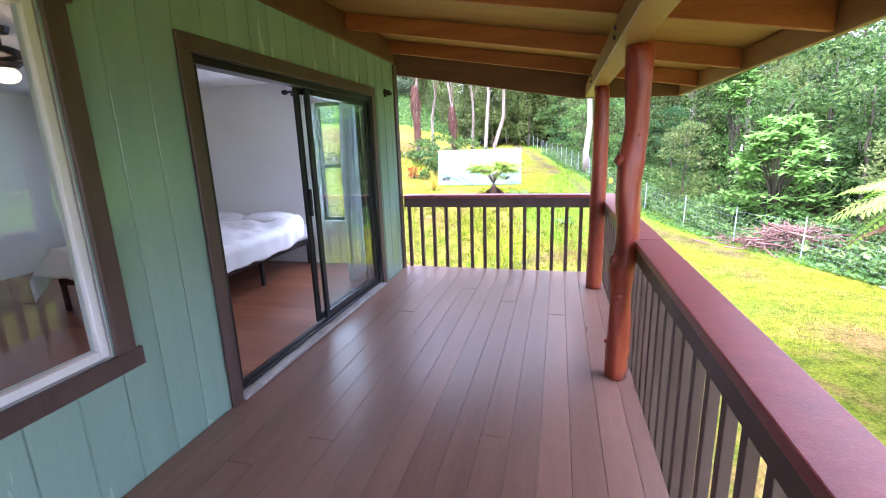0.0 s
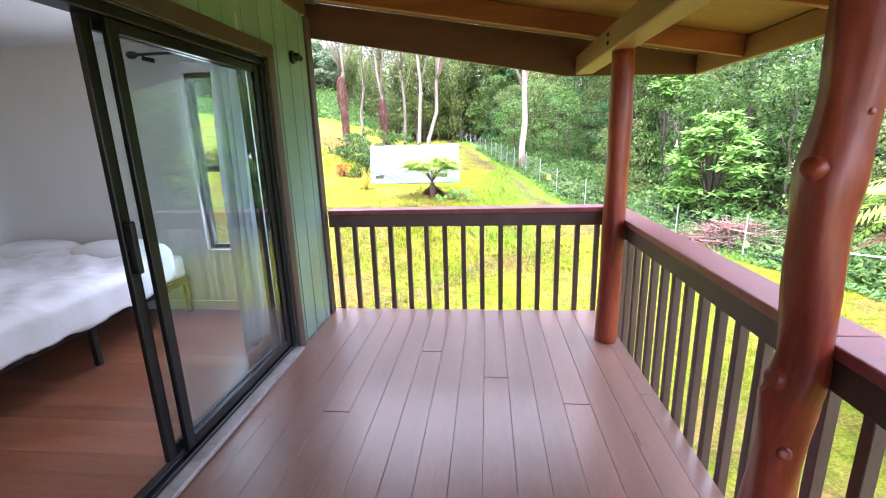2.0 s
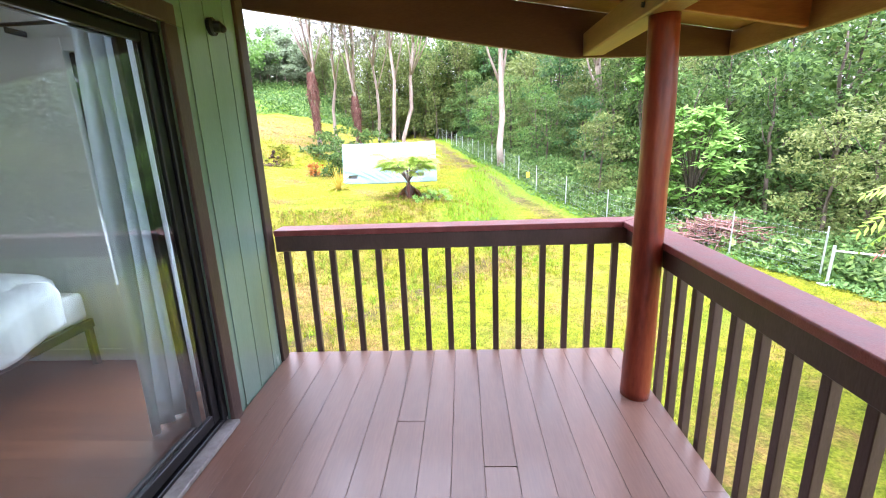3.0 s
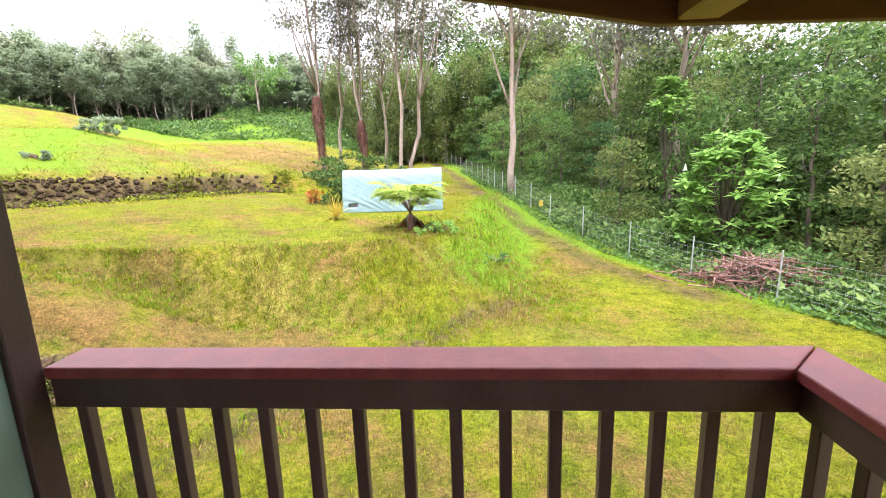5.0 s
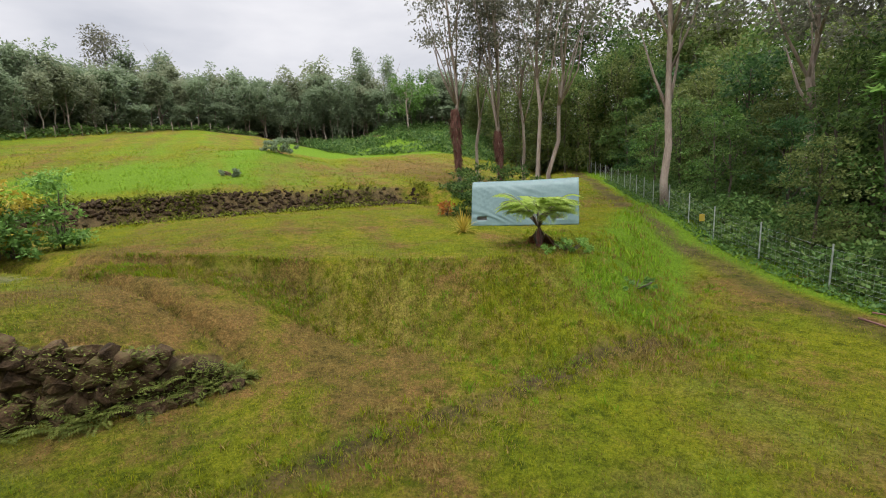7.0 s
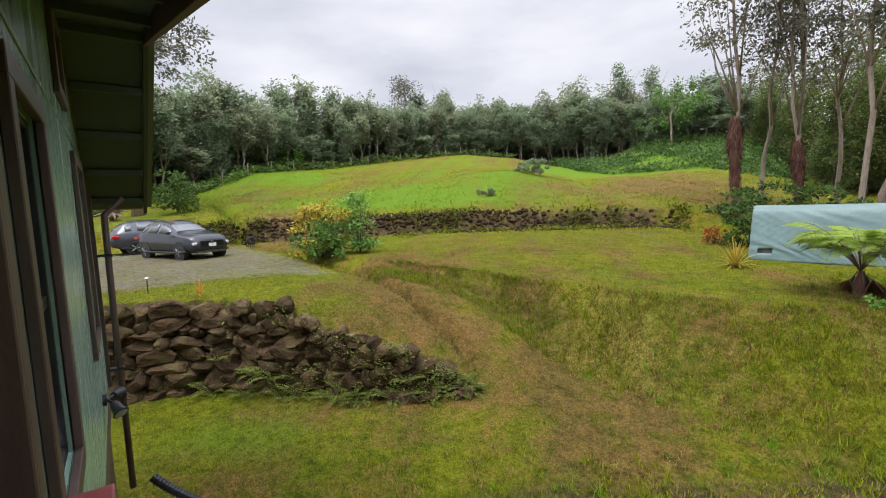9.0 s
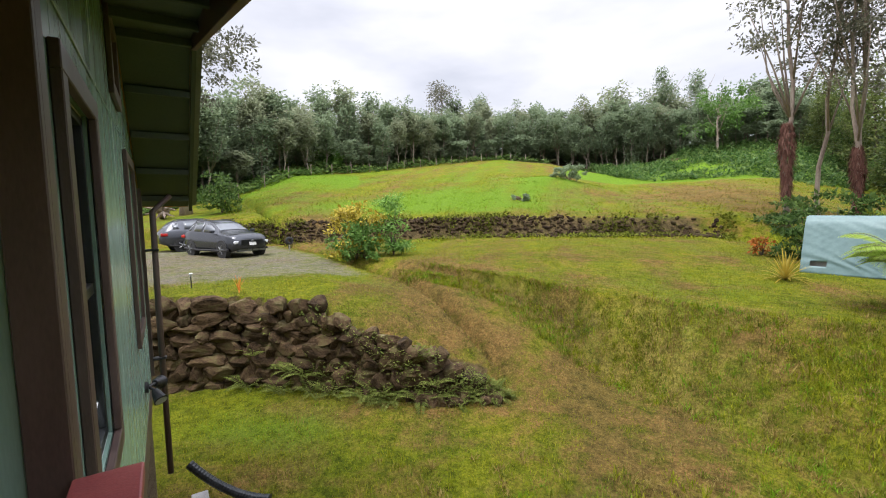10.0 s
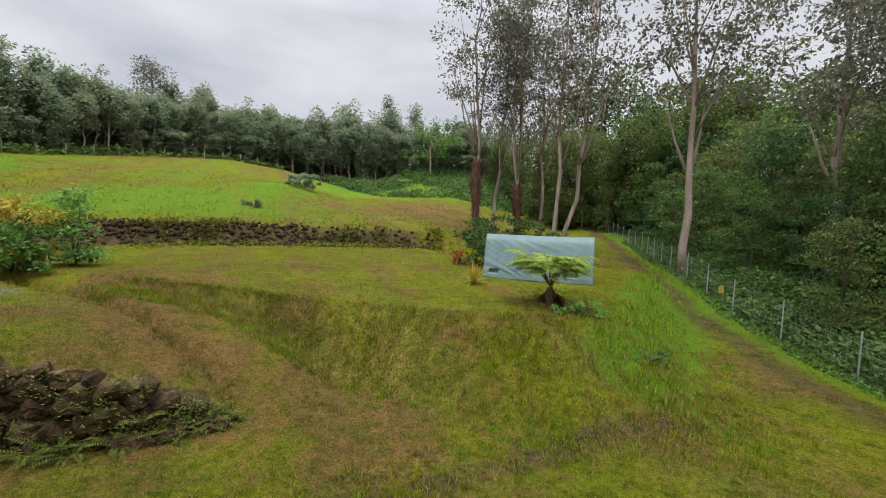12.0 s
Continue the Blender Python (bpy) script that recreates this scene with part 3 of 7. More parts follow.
def build_roof():
    bm = bmesh.new()
    xs = (-7.75, RIDGE_X, EDGE_X)
    lo = [(x, soffit(x)) for x in xs]
    extruded(bm, lo + [(x, z + 0.05) for x, z in reversed(lo)], "y", -3.4, RAKE_Y - 0.047)
    sheath = finish("ceiling", bm, M_PLY)
    structure("ceiling", "stained plywood roof sheathing over exposed rafters", sheath)
    bm = bmesh.new()
    lo = [(x, soffit(x) + 0.055) for x in (-7.8, RIDGE_X, EDGE_X + 0.04)]
    extruded(bm, lo + [(x, z + 0.03) for x, z in reversed(lo)], "y", -3.45, RAKE_Y + 0.06)
    structure("roof", "dark metal roof covering", finish("roof", bm, M_ROOF))
    # rafters of the porch
    for y in (-2.1, -0.9, 0.3, 1.5, 2.68, 3.85, 4.95):
        bm = bmesh.new()
        xs = (-1.86, EDGE_X - 0.045)
        extruded(bm, [(xs[0], soffit(xs[0]) - 0.14), (xs[1], soffit(xs[1]) - 0.14), (xs[1], soffit(xs[1]) - 0.002), (xs[0], soffit(xs[0]) - 0.002)], "y", y - 0.02, y + 0.02)
        rafter = finish("rafter", bevel(bm, 0.004), M_RAFTER, bpy.data.objects["ceiling"])
    # lookouts under the rake at the gable end
    for x in (-2.6, -3.4, -4.2, -5.0, -5.7, -6.3, -6.9, -7.45):
        block("lookout", x - 0.02, x + 0.02, 5.12, RAKE_Y - 0.05, soffit(x) - 0.10, soffit(x) - 0.03, M_EAVE, bpy.data.objects["ceiling"])
    # painted boards under the gable overhang
    for a, b in ((-2.0, RIDGE_X), (RIDGE_X, -7.7)):
        bm = bmesh.new()
        lo = [(a, soffit(a)), (b, soffit(b))]
        extruded(bm, [(x, z - 0.018) for x, z in lo] + [(x, z - 0.004) for x, z in reversed(lo)], "y", 5.11, RAKE_Y - 0.05)
        finish("eave_board", bm, M_EAVE, bpy.data.objects["ceiling"], "dark green painted soffit board")
    # barge board at the end, cut down to the tail beyond the beam
    bm = bmesh.new()
    pts = [(RIDGE_X, soffit(RIDGE_X) - 0.10), (-2.1, 2.42), (0.22, 1.995), (EDGE_X, 1.965), (EDGE_X, soffit(EDGE_X)), (RIDGE_X, soffit(RIDGE_X))]
    extruded(bm, pts, "y", RAKE_Y - 0.045, RAKE_Y)
    structure("trim_barge", "dark red-brown stained barge board", finish("trim_barge", bevel(bm, 0.004), M_FASCIA))
    bm = bmesh.new()
    pts = [(-7.75, soffit(-7.75) - 0.06), (RIDGE_X, soffit(RIDGE_X) - 0.08), (RIDGE_X, soffit(RIDGE_X)), (-7.75, soffit(-7.75))]
    extruded(bm, pts, "y", RAKE_Y - 0.04, RAKE_Y)
    structure("trim_rake", "dark green painted rake board", finish("trim_rake", bm, M_EAVE))
    # outer fascia along the porch edge
    ob = block("trim_fascia", EDGE_X - 0.04, EDGE_X, -3.4, RAKE_Y - 0.047, 1.965, soffit(EDGE_X) - 0.002, M_BEAM)
    structure("trim_fascia", "weathered olive-brown fascia board", ob)


build_roof()


# ---- porch: boards, beam, posts, railings ----
def build_deck():
    floor = structure("floor", "long stained reddish-brown deck boards")
    block("rim_joist", -1.86, 0.515, 5.115, 5.163, -0.26, -0.042, M_BROWN, floor)
    block("rim_joist", 0.470, 0.515, -3.3, 5.112, -0.26, -0.042, M_BROWN, floor)
    for y in np.arange(-3.0, 5.0, 0.61):
        block("joist", -1.84, 0.465, y - 0.02, y + 0.02, -0.24, -0.042, M_BROWN, floor, edge=0)
    rng = random.Random(4)
    shared = {}
    x, k = -1.872, 0
    while x < 0.46:
        w = min(0.1515, 0.50 - x)
        y0 = -3.3
        cut = [rng.uniform(-1.5, 2.4)] if k % 3 else [rng.uniform(0.0, 1.5), rng.uniform(3.4, 4.5)]
        for y1 in sorted(cut) + [5.155]:
            if y1 - y0 < 0.4:
                continue
            key = (round(w, 3), round(y1 - y0, 2))
            if key not in shared:
                bm = bmesh.new()
                box(bm, 0.0007, w - 0.0007, 0.0006, key[1] - 0.0006, -0.038, 0)
                bevel(bm, 0.0012)
                me = bpy.data.meshes.new("deck_board")
                bm.to_mesh(me)
                bm.free()
                me.materials.append(M_DECK)
                shared[key] = me
            ob = new("deck_board", shared[key])
            ob.location = (x, y0, rng.uniform(-0.0012, 0.0008))
            ob.parent = floor
            y0 = y1
        x += 0.1515
        k += 1


build_deck()
BEAM = block("beam", 0.29, 0.44, -3.4, 5.67, 2.0, 2.15, M_BEAM, edge=0.008)
for by in (2.70, 4.58):
    for dz in (0.05, 0.10):
        bm = bmesh.new()
        tube(bm, [(0.2895, by, 2.0 + dz), (0.278, by, 2.0 + dz)], [0.014, 0.012], 8)
        finish("bolt", bm, M_METALDARK, BEAM, "dark bolt head")
tagged(BEAM, "unpainted tan timber beam resting on posts", "beam")


def build_post(y, crooked, label):
    post = thing("log_post", label, "post", (0.39, y, 0), "log posts of the porch")
    rng = random.Random(int(y * 10))
    bm = bmesh.new()
    pts, rad = [], []
    n = 44
    for i in range(n + 1):
        z = 2.0 * i / n
        if crooked:
            x = 0.006 + 0.020 * float(smooth_step(0.72, 0.86, z)) - 0.014 * math.exp(-((z - 1.25) / 0.18) ** 2) + 0.012 * float(smooth_step(1.4, 1.6, z))
            r = 0.064 + 0.004 * math.sin(z * 7) + 0.010 * smooth_step(1.3, 1.9, z) + 0.010 * math.exp(-((z - 0.74) / 0.09) ** 2) + 0.010 * math.exp(-((z - 1.36) / 0.09) ** 2) + 0.008 * math.exp(-((z - 0.2) / 0.05) ** 2)
            yy = 0.012 * math.sin(z * 4 + 1)
        else:
            x, yy, r = 0.008 * math.sin(z * 1.7), 0.005 * math.sin(z * 2.2), 0.079 - 0.004 * z + 0.0015 * math.sin(z * 9)
        pts.append((float(x), yy, z))
        rad.append(float(r))
    tube(bm, pts, rad, 20)
    for v in bm.verts:
        ang = math.atan2(v.co.y, v.co.x)
        bulge = (0.006 if crooked else 0.002) * math.sin(3 * ang + v.co.z * 6) + (0.003 if crooked else 0) * math.sin(5 * ang - v.co.z * 11)
        v.co.x += bulge * math.cos(ang)
        v.co.y += bulge * math.sin(ang)
    finish("trunk", bm, M_POST, post, smooth=True)
    if crooked:
        # stubs of cut branches
        for z, ang, r, ln in ((1.38, 3.6, 0.024, 0.022), (0.76, 3.4, 0.024, 0.016), (0.53, -1.9, 0.017, 0.010), (1.62, -1.1, 0.011, 0.004), (1.74, -1.2, 0.010, 0.004), (1.88, -1.0, 0.010, 0.004), (1.50, -1.3, 0.008, 0.003), (0.22, 3.5, 0.013, 0.012), (1.10, 0.4, 0.012, 0.008)):
            bm = bmesh.new()
            i = round(z / 2.0 * n)
            c = Vector(pts[i])
            d = Vector((math.cos(ang), math.sin(ang), 0.35))
            tube(bm, [c + d * (rad[i] - 0.03), c + d * (rad[i] + ln * 0.5), c + d * (rad[i] + ln * 0.75)], [r * 1.7, r * 1.15, r * 0.85], 10)
            finish("knot", bm, M_POST, post, smooth=True)


build_post(2.70, True, "crooked red-varnished log post with cut knots")
build_post(4.58, False, "straight red-varnished round log post")


def build_railings():
    cap_z0, cap_z1 = 0.875, 0.915
    end = thing("porch_railing", "red-capped brown wooden railing across the porch end", "railing", (0, 0, 0), "porch railings")
    bm = bmesh.new()
    extruded(bm, [(-1.86, 5.110), (0.448, 5.110), (0.618, 5.272), (-1.86, 5.272)], "z", cap_z0, cap_z1)
    finish("cap_rail", bevel(bm, 0.006, 2), M_RAILCAP, end, "dull red painted cap")
    block("sub_rail", -1.86, 0.50, 5.125, 5.163, 0.765, cap_z0 - 0.001, M_BROWN, end)
    for k in range(15):
        x = -1.812 + 0.1603 * k
        block("baluster", x - 0.02, x + 0.02, 5.166, 5.206, -0.16, 0.868, M_BROWN, end, edge=0.003)
    side = thing("porch_railing", "red-capped brown wooden railing along the open porch side", "railing", (0, 0, 0), "porch railings")
    for y0, y1 in ((-3.3, 2.698), (2.702, 5.27)):
        bm = bmesh.new()
        corner = [(0.622, 5.27), (0.452, 5.108)] if y1 > 5 else [(0.622, y1), (0.452, y1)]
        extruded(bm, [(0.452, y0), (0.622, y0)] + corner, "z", cap_z0, cap_z1)
        finish("cap_rail", bevel(bm, 0.006, 2), M_RAILCAP, side, "dull red painted cap")
    for y0, y1 in ((-3.3, 2.698), (2.702, 5.12)):
        block("sub_rail", 0.478, 0.516, y0, y1, 0.765, cap_z0 - 0.001, M_BROWN, side)
    for k in range(54):
        y = 5.10 - 0.158 * k
        block("baluster", 0.519, 0.559, y - 0.02, y + 0.02, -0.16, 0.868, M_BROWN, side, edge=0.003)


build_railings()


# ---- house: walls with openings, trims, rooms ----
def wall_pieces(lo, hi, bottom, tops, holes):
    """Rectangles (a0, a1, z0, z1) that fill a wall along one axis around its holes."""
    cuts = sorted({lo, hi, *[h[0] for h in holes], *[h[1] for h in holes]})
    for a, b in zip(cuts, cuts[1:]):
        z = bottom
        for h in sorted([h for h in holes if h[0] <= a and h[1] >= b], key=lambda h: h[2]):
            if h[2] > z + 1e-4:
                yield a, b, z, h[2]
            z = h[3]
        if tops > z:
            yield a, b, z, tops


EAST_HOLES = [(-1.1, 1.29, 0.63, 2.10), (1.97, 4.33, 0.0, 2.03)]
WEST_HOLES = []
NORTH_HOLES = [(-2.93, -2.2, 0.60, 2.07), (-6.05, -5.08, 0.55, 2.12), (-4.75, -4.25, 2.55, 3.0)]


def siding_along(parent, axis, lo, hi, bottom, top_of, holes, face, depth, pitch=0.203):
    """Grooved sheet siding: one strip between each pair of grooves."""
    a = lo
    while a < hi - 0.01:
        b = min(a + pitch, hi)
        g = 0.0035
        mids = [h for h in holes if h[0] < b - 0.02 and h[1] > a + 0.02]
        spans, z = [], bottom
        top = min(top_of(a), top_of(b))
        for h in sorted(mids, key=lambda h: h[2]):
            spans.append((z, h[2]))
            z = h[3]
        spans.append((z, top))
        for z0, z1 in spans:
            if z1 - z0 < 0.03:
                continue
            if axis == "y":
                block("siding_strip", face - depth, face, a + g, b - g, z0, z1, M_SIDING, parent, edge=0.002)
            else:
                block("siding_strip", a + g, b - g, face - depth, face, z0, z1, M_SIDING, parent, edge=0.002)
        a = b


def build_walls():
    east = structure("wall_east", "sage-green grooved plywood siding with brown trim")
    for a, b, z0, z1 in wall_pieces(-3.3, 5.10, -0.3, 2.66, EAST_HOLES):
        block("sheathing", -2.0, -1.90, a, b, z0, z1, M_WHITE, east, edge=0)
    for a, b, z0, z1 in wall_pieces(-3.3, 5.02, -0.02, 2.43, EAST_HOLES):
        block("siding_backing", -1.8995, -1.8855, a, b, z0, z1, M_SIDING, east, edge=0)
    siding_along(east, "y", -3.3, 5.02, -0.02, lambda a: 2.44, EAST_HOLES, -1.88, 0.005, 0.2)
    block("frieze_board", -1.90, -1.855, -3.3, 5.03, 2.44, 2.665, M_FASCIA, east, "brown board under the rafters")
    north = structure("wall_north", "sage-green grooved plywood gable wall")
    for a, b, z0, z1 in wall_pieces(-7.2, -1.90, -0.3, 2.4, NORTH_HOLES):
        block("sheathing", a, b, 5.0, 5.078, z0, z1, M_WHITE, north, edge=0)
    bm = bmesh.new()
    extruded(bm, [(-7.2, 2.4), (-1.9, 2.4), (-1.9, soffit(-1.9) - 0.02), (RIDGE_X, soffit(RIDGE_X) - 0.02), (-7.2, soffit(-7.2) - 0.02)], "y", 5.0, 5.078)
    finish("gable_sheathing", bm, M_WHITE, north)
    for a, b, z0, z1 in wall_pieces(-7.2, -1.99, -0.44, 2.4, NORTH_HOLES):
        block("siding_backing", a, b, 5.0785, 5.0945, z0, z1, M_SIDING, north, edge=0)
    siding_along(north, "x", -7.2, -1.99, -0.45, lambda a: soffit(a) - 0.03, NORTH_HOLES, 5.10, 0.005, 0.2)
    block("drip_board", -7.2, -1.99, 5.101, 5.107, 2.30, 2.325, M_SIDING, north)
    block("skirt_board", -7.2, -1.90, 5.06, 5.10, -0.75, -0.46, M_BROWN, north)
    for k in range(26):
        x = -7.15 + k * 0.2
        block("skirt_slat", x, x + 0.14, 5.05, 5.07, -2.4, -0.5, M_BROWN, north, edge=0)
    corner = structure("trim_corner", "dark brown corner boards of the house")
    block("corner_board", -1.90, -1.862, 5.02, 5.117, -0.3, 2.43, M_BROWN, corner)
    block("corner_board", -7.26, -7.203, 5.03, 5.14, -0.45, 2.0, M_BROWN, corner)
    block("corner_board", -1.988, -1.902, 5.080, 5.116, -0.3, 2.43, M_BROWN, corner)
    for name, label, b in (("wall_south", "plain house wall", (-7.3, -1.9, -3.4, -3.3, -0.3, 2.6)),
                           ):
        structure(name, label, block(name, *b, M_WHITE, edge=0))
    west = structure("wall_west", "plain white house wall")
    for a, b, z0, z1 in wall_pieces(-3.3, 5.0, -0.3, 2.33, WEST_HOLES):
        block("sheathing", -6.82, -6.72, a, b, z0, z1, M_WHITE, west, edge=0)
    structure("ceiling_room", "plain white room ceiling", block("ceiling_room", -6.72, -2.0, -3.3, 5.0, 2.325, 2.338, M_WHITE, edge=0))
    room = structure("floor_room", "reddish laminate plank floor")
    block("subfloor", -7.2, -1.98, -3.3, 5.0, -0.1, 0.028, M_WHITE, room, edge=0)
    rng = random.Random(9)
    for i in range(66):
        y = -3.3 + i * 0.126
        if y > 4.9:
            break
        cut = rng.uniform(-6, -3)
        for x0, x1 in ((-7.2, cut), (cut, -1.99)):
            block("floor_plank", x0 + 0.0003, x1 - 0.0003, y + 0.0003, y + 0.1257, 0.03, 0.042, M_FLOOR, room, edge=0)
    base = structure("baseboard", "white baseboard of the bedroom")
    block("board", -7.2, -2.0, 4.984, 4.999, 0.043, 0.13, M_WHITE, base)
    # foundation posts below the deck and house
    for x in (-7.0, -4.5, -2.1, 0.2):
        for y in (-2.8, 1.0, 4.8):
            ob = block("foundation_post", x - 0.07, x + 0.07, y - 0.07, y + 0.07, ground_at(x, y) - 0.1, -0.1 if x > -2 else -0.3, M_BROWN, edge=0)
            tagged(ob, "square brown post under the house", "post", "foundation posts")


build_walls()


def frame_around(parent, plane, face, a0, a1, z0, z1, w, t, mat, name, label="", sill=0.0):
    """Four boards round an opening, standing proud of a wall face on +x or +y."""
    for n, (p, q, r, s) in (("head", (a0 - w - sill, a1 + w + sill, z1, z1 + w)), ("sill", (a0 - w - sill, a1 + w + sill, z0 - w, z0)), ("side", (a0 - w, a0, z0, z1)), ("side", (a1, a1 + w, z0, z1))):
        if z0 <= 0.02 and n == "sill":
            continue
        if plane == "x":
            block(name, face, face + t, p, q, r, s, mat, parent, label)
        else:
            block(name, p, q, face, face + t, r, s, mat, parent, label)


def build_door():
    door = structure("door_1", "black aluminium sliding glass door standing half open")
    y0, y1, z0, z1 = EAST_HOLES[1]
    frame_around(door, "x", -1.878, y0 + 0.01, y1 - 0.01, 0.0, z1 - 0.01, 0.09, 0.022, M_BROWN, "casing", "brown painted casing")
    block("threshold", -1.99, -1.83, y0, y1, 0.003, 0.03, M_SILL, door, "worn grey threshold", edge=0.005)
    block("track", -1.975, -1.895, y0 + 0.012, y1 - 0.012, 0.031, 0.055, M_BLACK, door)
    block("track_rib", -1.93, -1.922, y0 + 0.03, y1 - 0.03, 0.056, 0.07, M_BLACK, door)
    block("head_frame", -1.985, -1.885, y0 + 0.012, y1 - 0.012, z1 - 0.06, z1 - 0.012, M_BLACK, door)
    for a in (y0 + 0.012, y1 - 0.06):
        block("jamb", -1.985, -1.885, a, a + 0.048, 0.056, z1 - 0.061, M_BLACK, door)
    for name, label, x, a, b in (("fixed_panel", "fixed glass panel", -1.915, 3.13, y1 - 0.062), ("sliding_panel", "slid-open glass panel", -1.955, 3.05, y1 - 0.15)):
        panel = block(name, x - 0.014, x + 0.014, a, a + 0.055, 0.072, z1 - 0.062, M_BLACK, door, label)
        block("stile", x - 0.014, x + 0.014, b - 0.055, b, 0.072, z1 - 0.062, M_BLACK, panel)
        block("rail", x - 0.013, x + 0.013, a + 0.056, b - 0.056, 0.072, 0.13, M_BLACK, panel)
        block("rail", x - 0.013, x + 0.013, a + 0.056, b - 0.056, z1 - 0.11, z1 - 0.062, M_BLACK, panel)
        g = block("pane", x - 0.003, x + 0.003, a + 0.05, b - 0.05, 0.125, z1 - 0.105, M_GLASS, panel, "clear glass", edge=0)
        g.visible_shadow = False
        if name == "sliding_panel":
            block("handle", x + 0.014, x + 0.05, a + 0.008, a + 0.035, 0.98, 1.2, M_BLACK, panel, "black pull handle")


build_door()


def build_window(name, label, plane, face, a0, a1, z0, z1, mid, mat, sill=0.0):
    win = structure(name, label)
    frame_around(win, plane, face, a0 + 0.01, a1 - 0.01, z0 + 0.01, z1 - 0.01, 0.09, 0.024 if plane == "x" else 0.032, M_BROWN, "casing", "brown painted casing", sill)

    def bit(n, p, q, r, s, d0, d1, m, parent, e=0.003):
        if plane == "x":
            return block(n, face - d1, face - d0, p, q, r, s, m, parent, edge=e)
        return block(n, p, q, face - d1, face - d0, r, s, m, parent, edge=e)
    w = 0.05
    bit("sash_side", a0 + 0.012, a0 + w, z0 + 0.012, z1 - 0.012, 0.02, 0.08, mat, win)
    bit("sash_side", a1 - w, a1 - 0.012, z0 + 0.012, z1 - 0.012, 0.02, 0.08, mat, win)
    bit("sash_head", a0 + w, a1 - w, z1 - w, z1 - 0.012, 0.02, 0.08, mat, win)
    bit("sash_foot", a0 + w, a1 - w, z0 + 0.012, z0 + w, 0.02, 0.08, mat, win)
    if mid:
        bit("meeting_rail", a0 + w, a1 - w, mid - 0.025, mid + 0.025, 0.025, 0.075, mat, win)
    for r, s in (((z0 + w, mid - 0.025), (mid + 0.025, z1 - w)) if mid else ((z0 + w, z1 - w),)):
        g = bit("pane", a0 + w - 0.004, a1 - w + 0.004, r - 0.004, s + 0.004, 0.045, 0.05, M_GLASS, win, 0)
        g.visible_shadow = False


build_window("window_1", "bedroom window with brown casing and dark sash", "y", 5.101, *NORTH_HOLES[0], 1.30, M_BLACK, 0.0)
build_window("window_2", "second gable window with brown casing", "y", 5.101, *NORTH_HOLES[1], 1.30, M_BLACK, 0.0)
build_window("window_3", "small upper gable window", "y", 5.101, *NORTH_HOLES[2], 0, M_BLACK, 0.0)
build_window("window_4", "large window with white vinyl sash beside the porch", "x", -1.878, *EAST_HOLES[0], 0, M_VINYL, 0.03)


# ---- plants ----
def leaf_mesh(name, base, along, across, length, width, fold=0.15):
    """Many small folded leaves, each a four-cornered blade of its own."""
    base, along, across = (np.asarray(a, float) for a in (base, along, across))
    n = len(base)
    length, width = np.broadcast_to(length, n)[:, None], np.broadcast_to(width, n)[:, None]
    up = np.cross(along, across)
    mid = base + along * length * 0.45 + up * width * fold
    co = np.stack([base, mid + across * width * 0.5, base + along * length, mid - across * width * 0.5], 1).reshape(-1, 3)
    me = bpy.data.meshes.new(name)
    me.vertices.add(4 * n)
    me.vertices.foreach_set("co", co.ravel())
    me.loops.add(4 * n)
    me.loops.foreach_set("vertex_index", np.arange(4 * n, dtype=np.int32))
    me.polygons.add(n)
    me.polygons.foreach_set("loop_start", np.arange(0, 4 * n, 4, dtype=np.int32))
    me.update(calc_edges=True)
    return me


def unit(v):
    return v / np.maximum(np.linalg.norm(v, axis=-1, keepdims=True), 1e-9)


def cloud(rng, blobs, each, length, width, droop=0.25, flat=0.5, name="crown", under=False):
    """Leaves on the outsides of many clumps; blobs are rows of x, y, z, radius."""
    blobs = np.asarray(blobs, float)
    k = np.repeat(np.arange(len(blobs)), each)
    d = unit(rng.normal(size=(len(k), 3)))
    if not under:
        d[:, 2] = np.abs(d[:, 2]) * 0.9 - 0.25
        d = unit(d)
    rad = blobs[k, 3] * rng.uniform(0.55, 1.08, len(k))
    base = blobs[k, :3] + d * rad[:, None] * np.array([1, 1, 1.25 if under else 0.75])
    along = unit(d * 0.7 + rng.normal(size=d.shape) * 0.75 - np.array([0, 0, droop]))
    side = unit(np.cross(along, rng.normal(size=d.shape) * flat + np.array([0, 0, 1.0])))
    s = rng.uniform(0.65, 1.3, len(k))
    return leaf_mesh(name, base, along, side, length * s, width * s)


def limb_tree(bm, rng, base, top, r0, forks, spread, sides=7):
    """A wavering trunk with forked limbs; returns the limb ends."""
    base, top = np.array(base, float), np.array(top, float)
    n = 9
    pts = [base + (top - base) * i / n + (rng.normal(size=3) * 0.007 * np.linalg.norm(top - base) * np.array([1, 1, 0]) if 0 < i else 0) for i in range(n + 1)]
    rad = [r0 * (1.25 if i == 0 else 1) * (1 - 0.8 * i / n) for i in range(n + 1)]
    tube(bm, pts, rad, sides)
    ends = [pts[-1]]
    for _ in range(forks):
        i = int(rng.integers(int(n * 0.4), n))
        a = rng.uniform(0, 2 * np.pi)
        ln = np.linalg.norm(top - base) * rng.uniform(0.18, 0.4)
        way = unit(np.array([np.cos(a) * spread, np.sin(a) * spread, 1.0]))
        p1 = pts[i] + way * ln * 0.5 + rng.normal(size=3) * 0.05 * ln
        p2 = pts[i] + way * ln + np.array([0, 0, ln * 0.15])
        tube(bm, [pts[i], p1, p2], [rad[i] * 0.6, rad[i] * 0.42, rad[i] * 0.15], 5)
        ends += [p1, p2]
    return ends


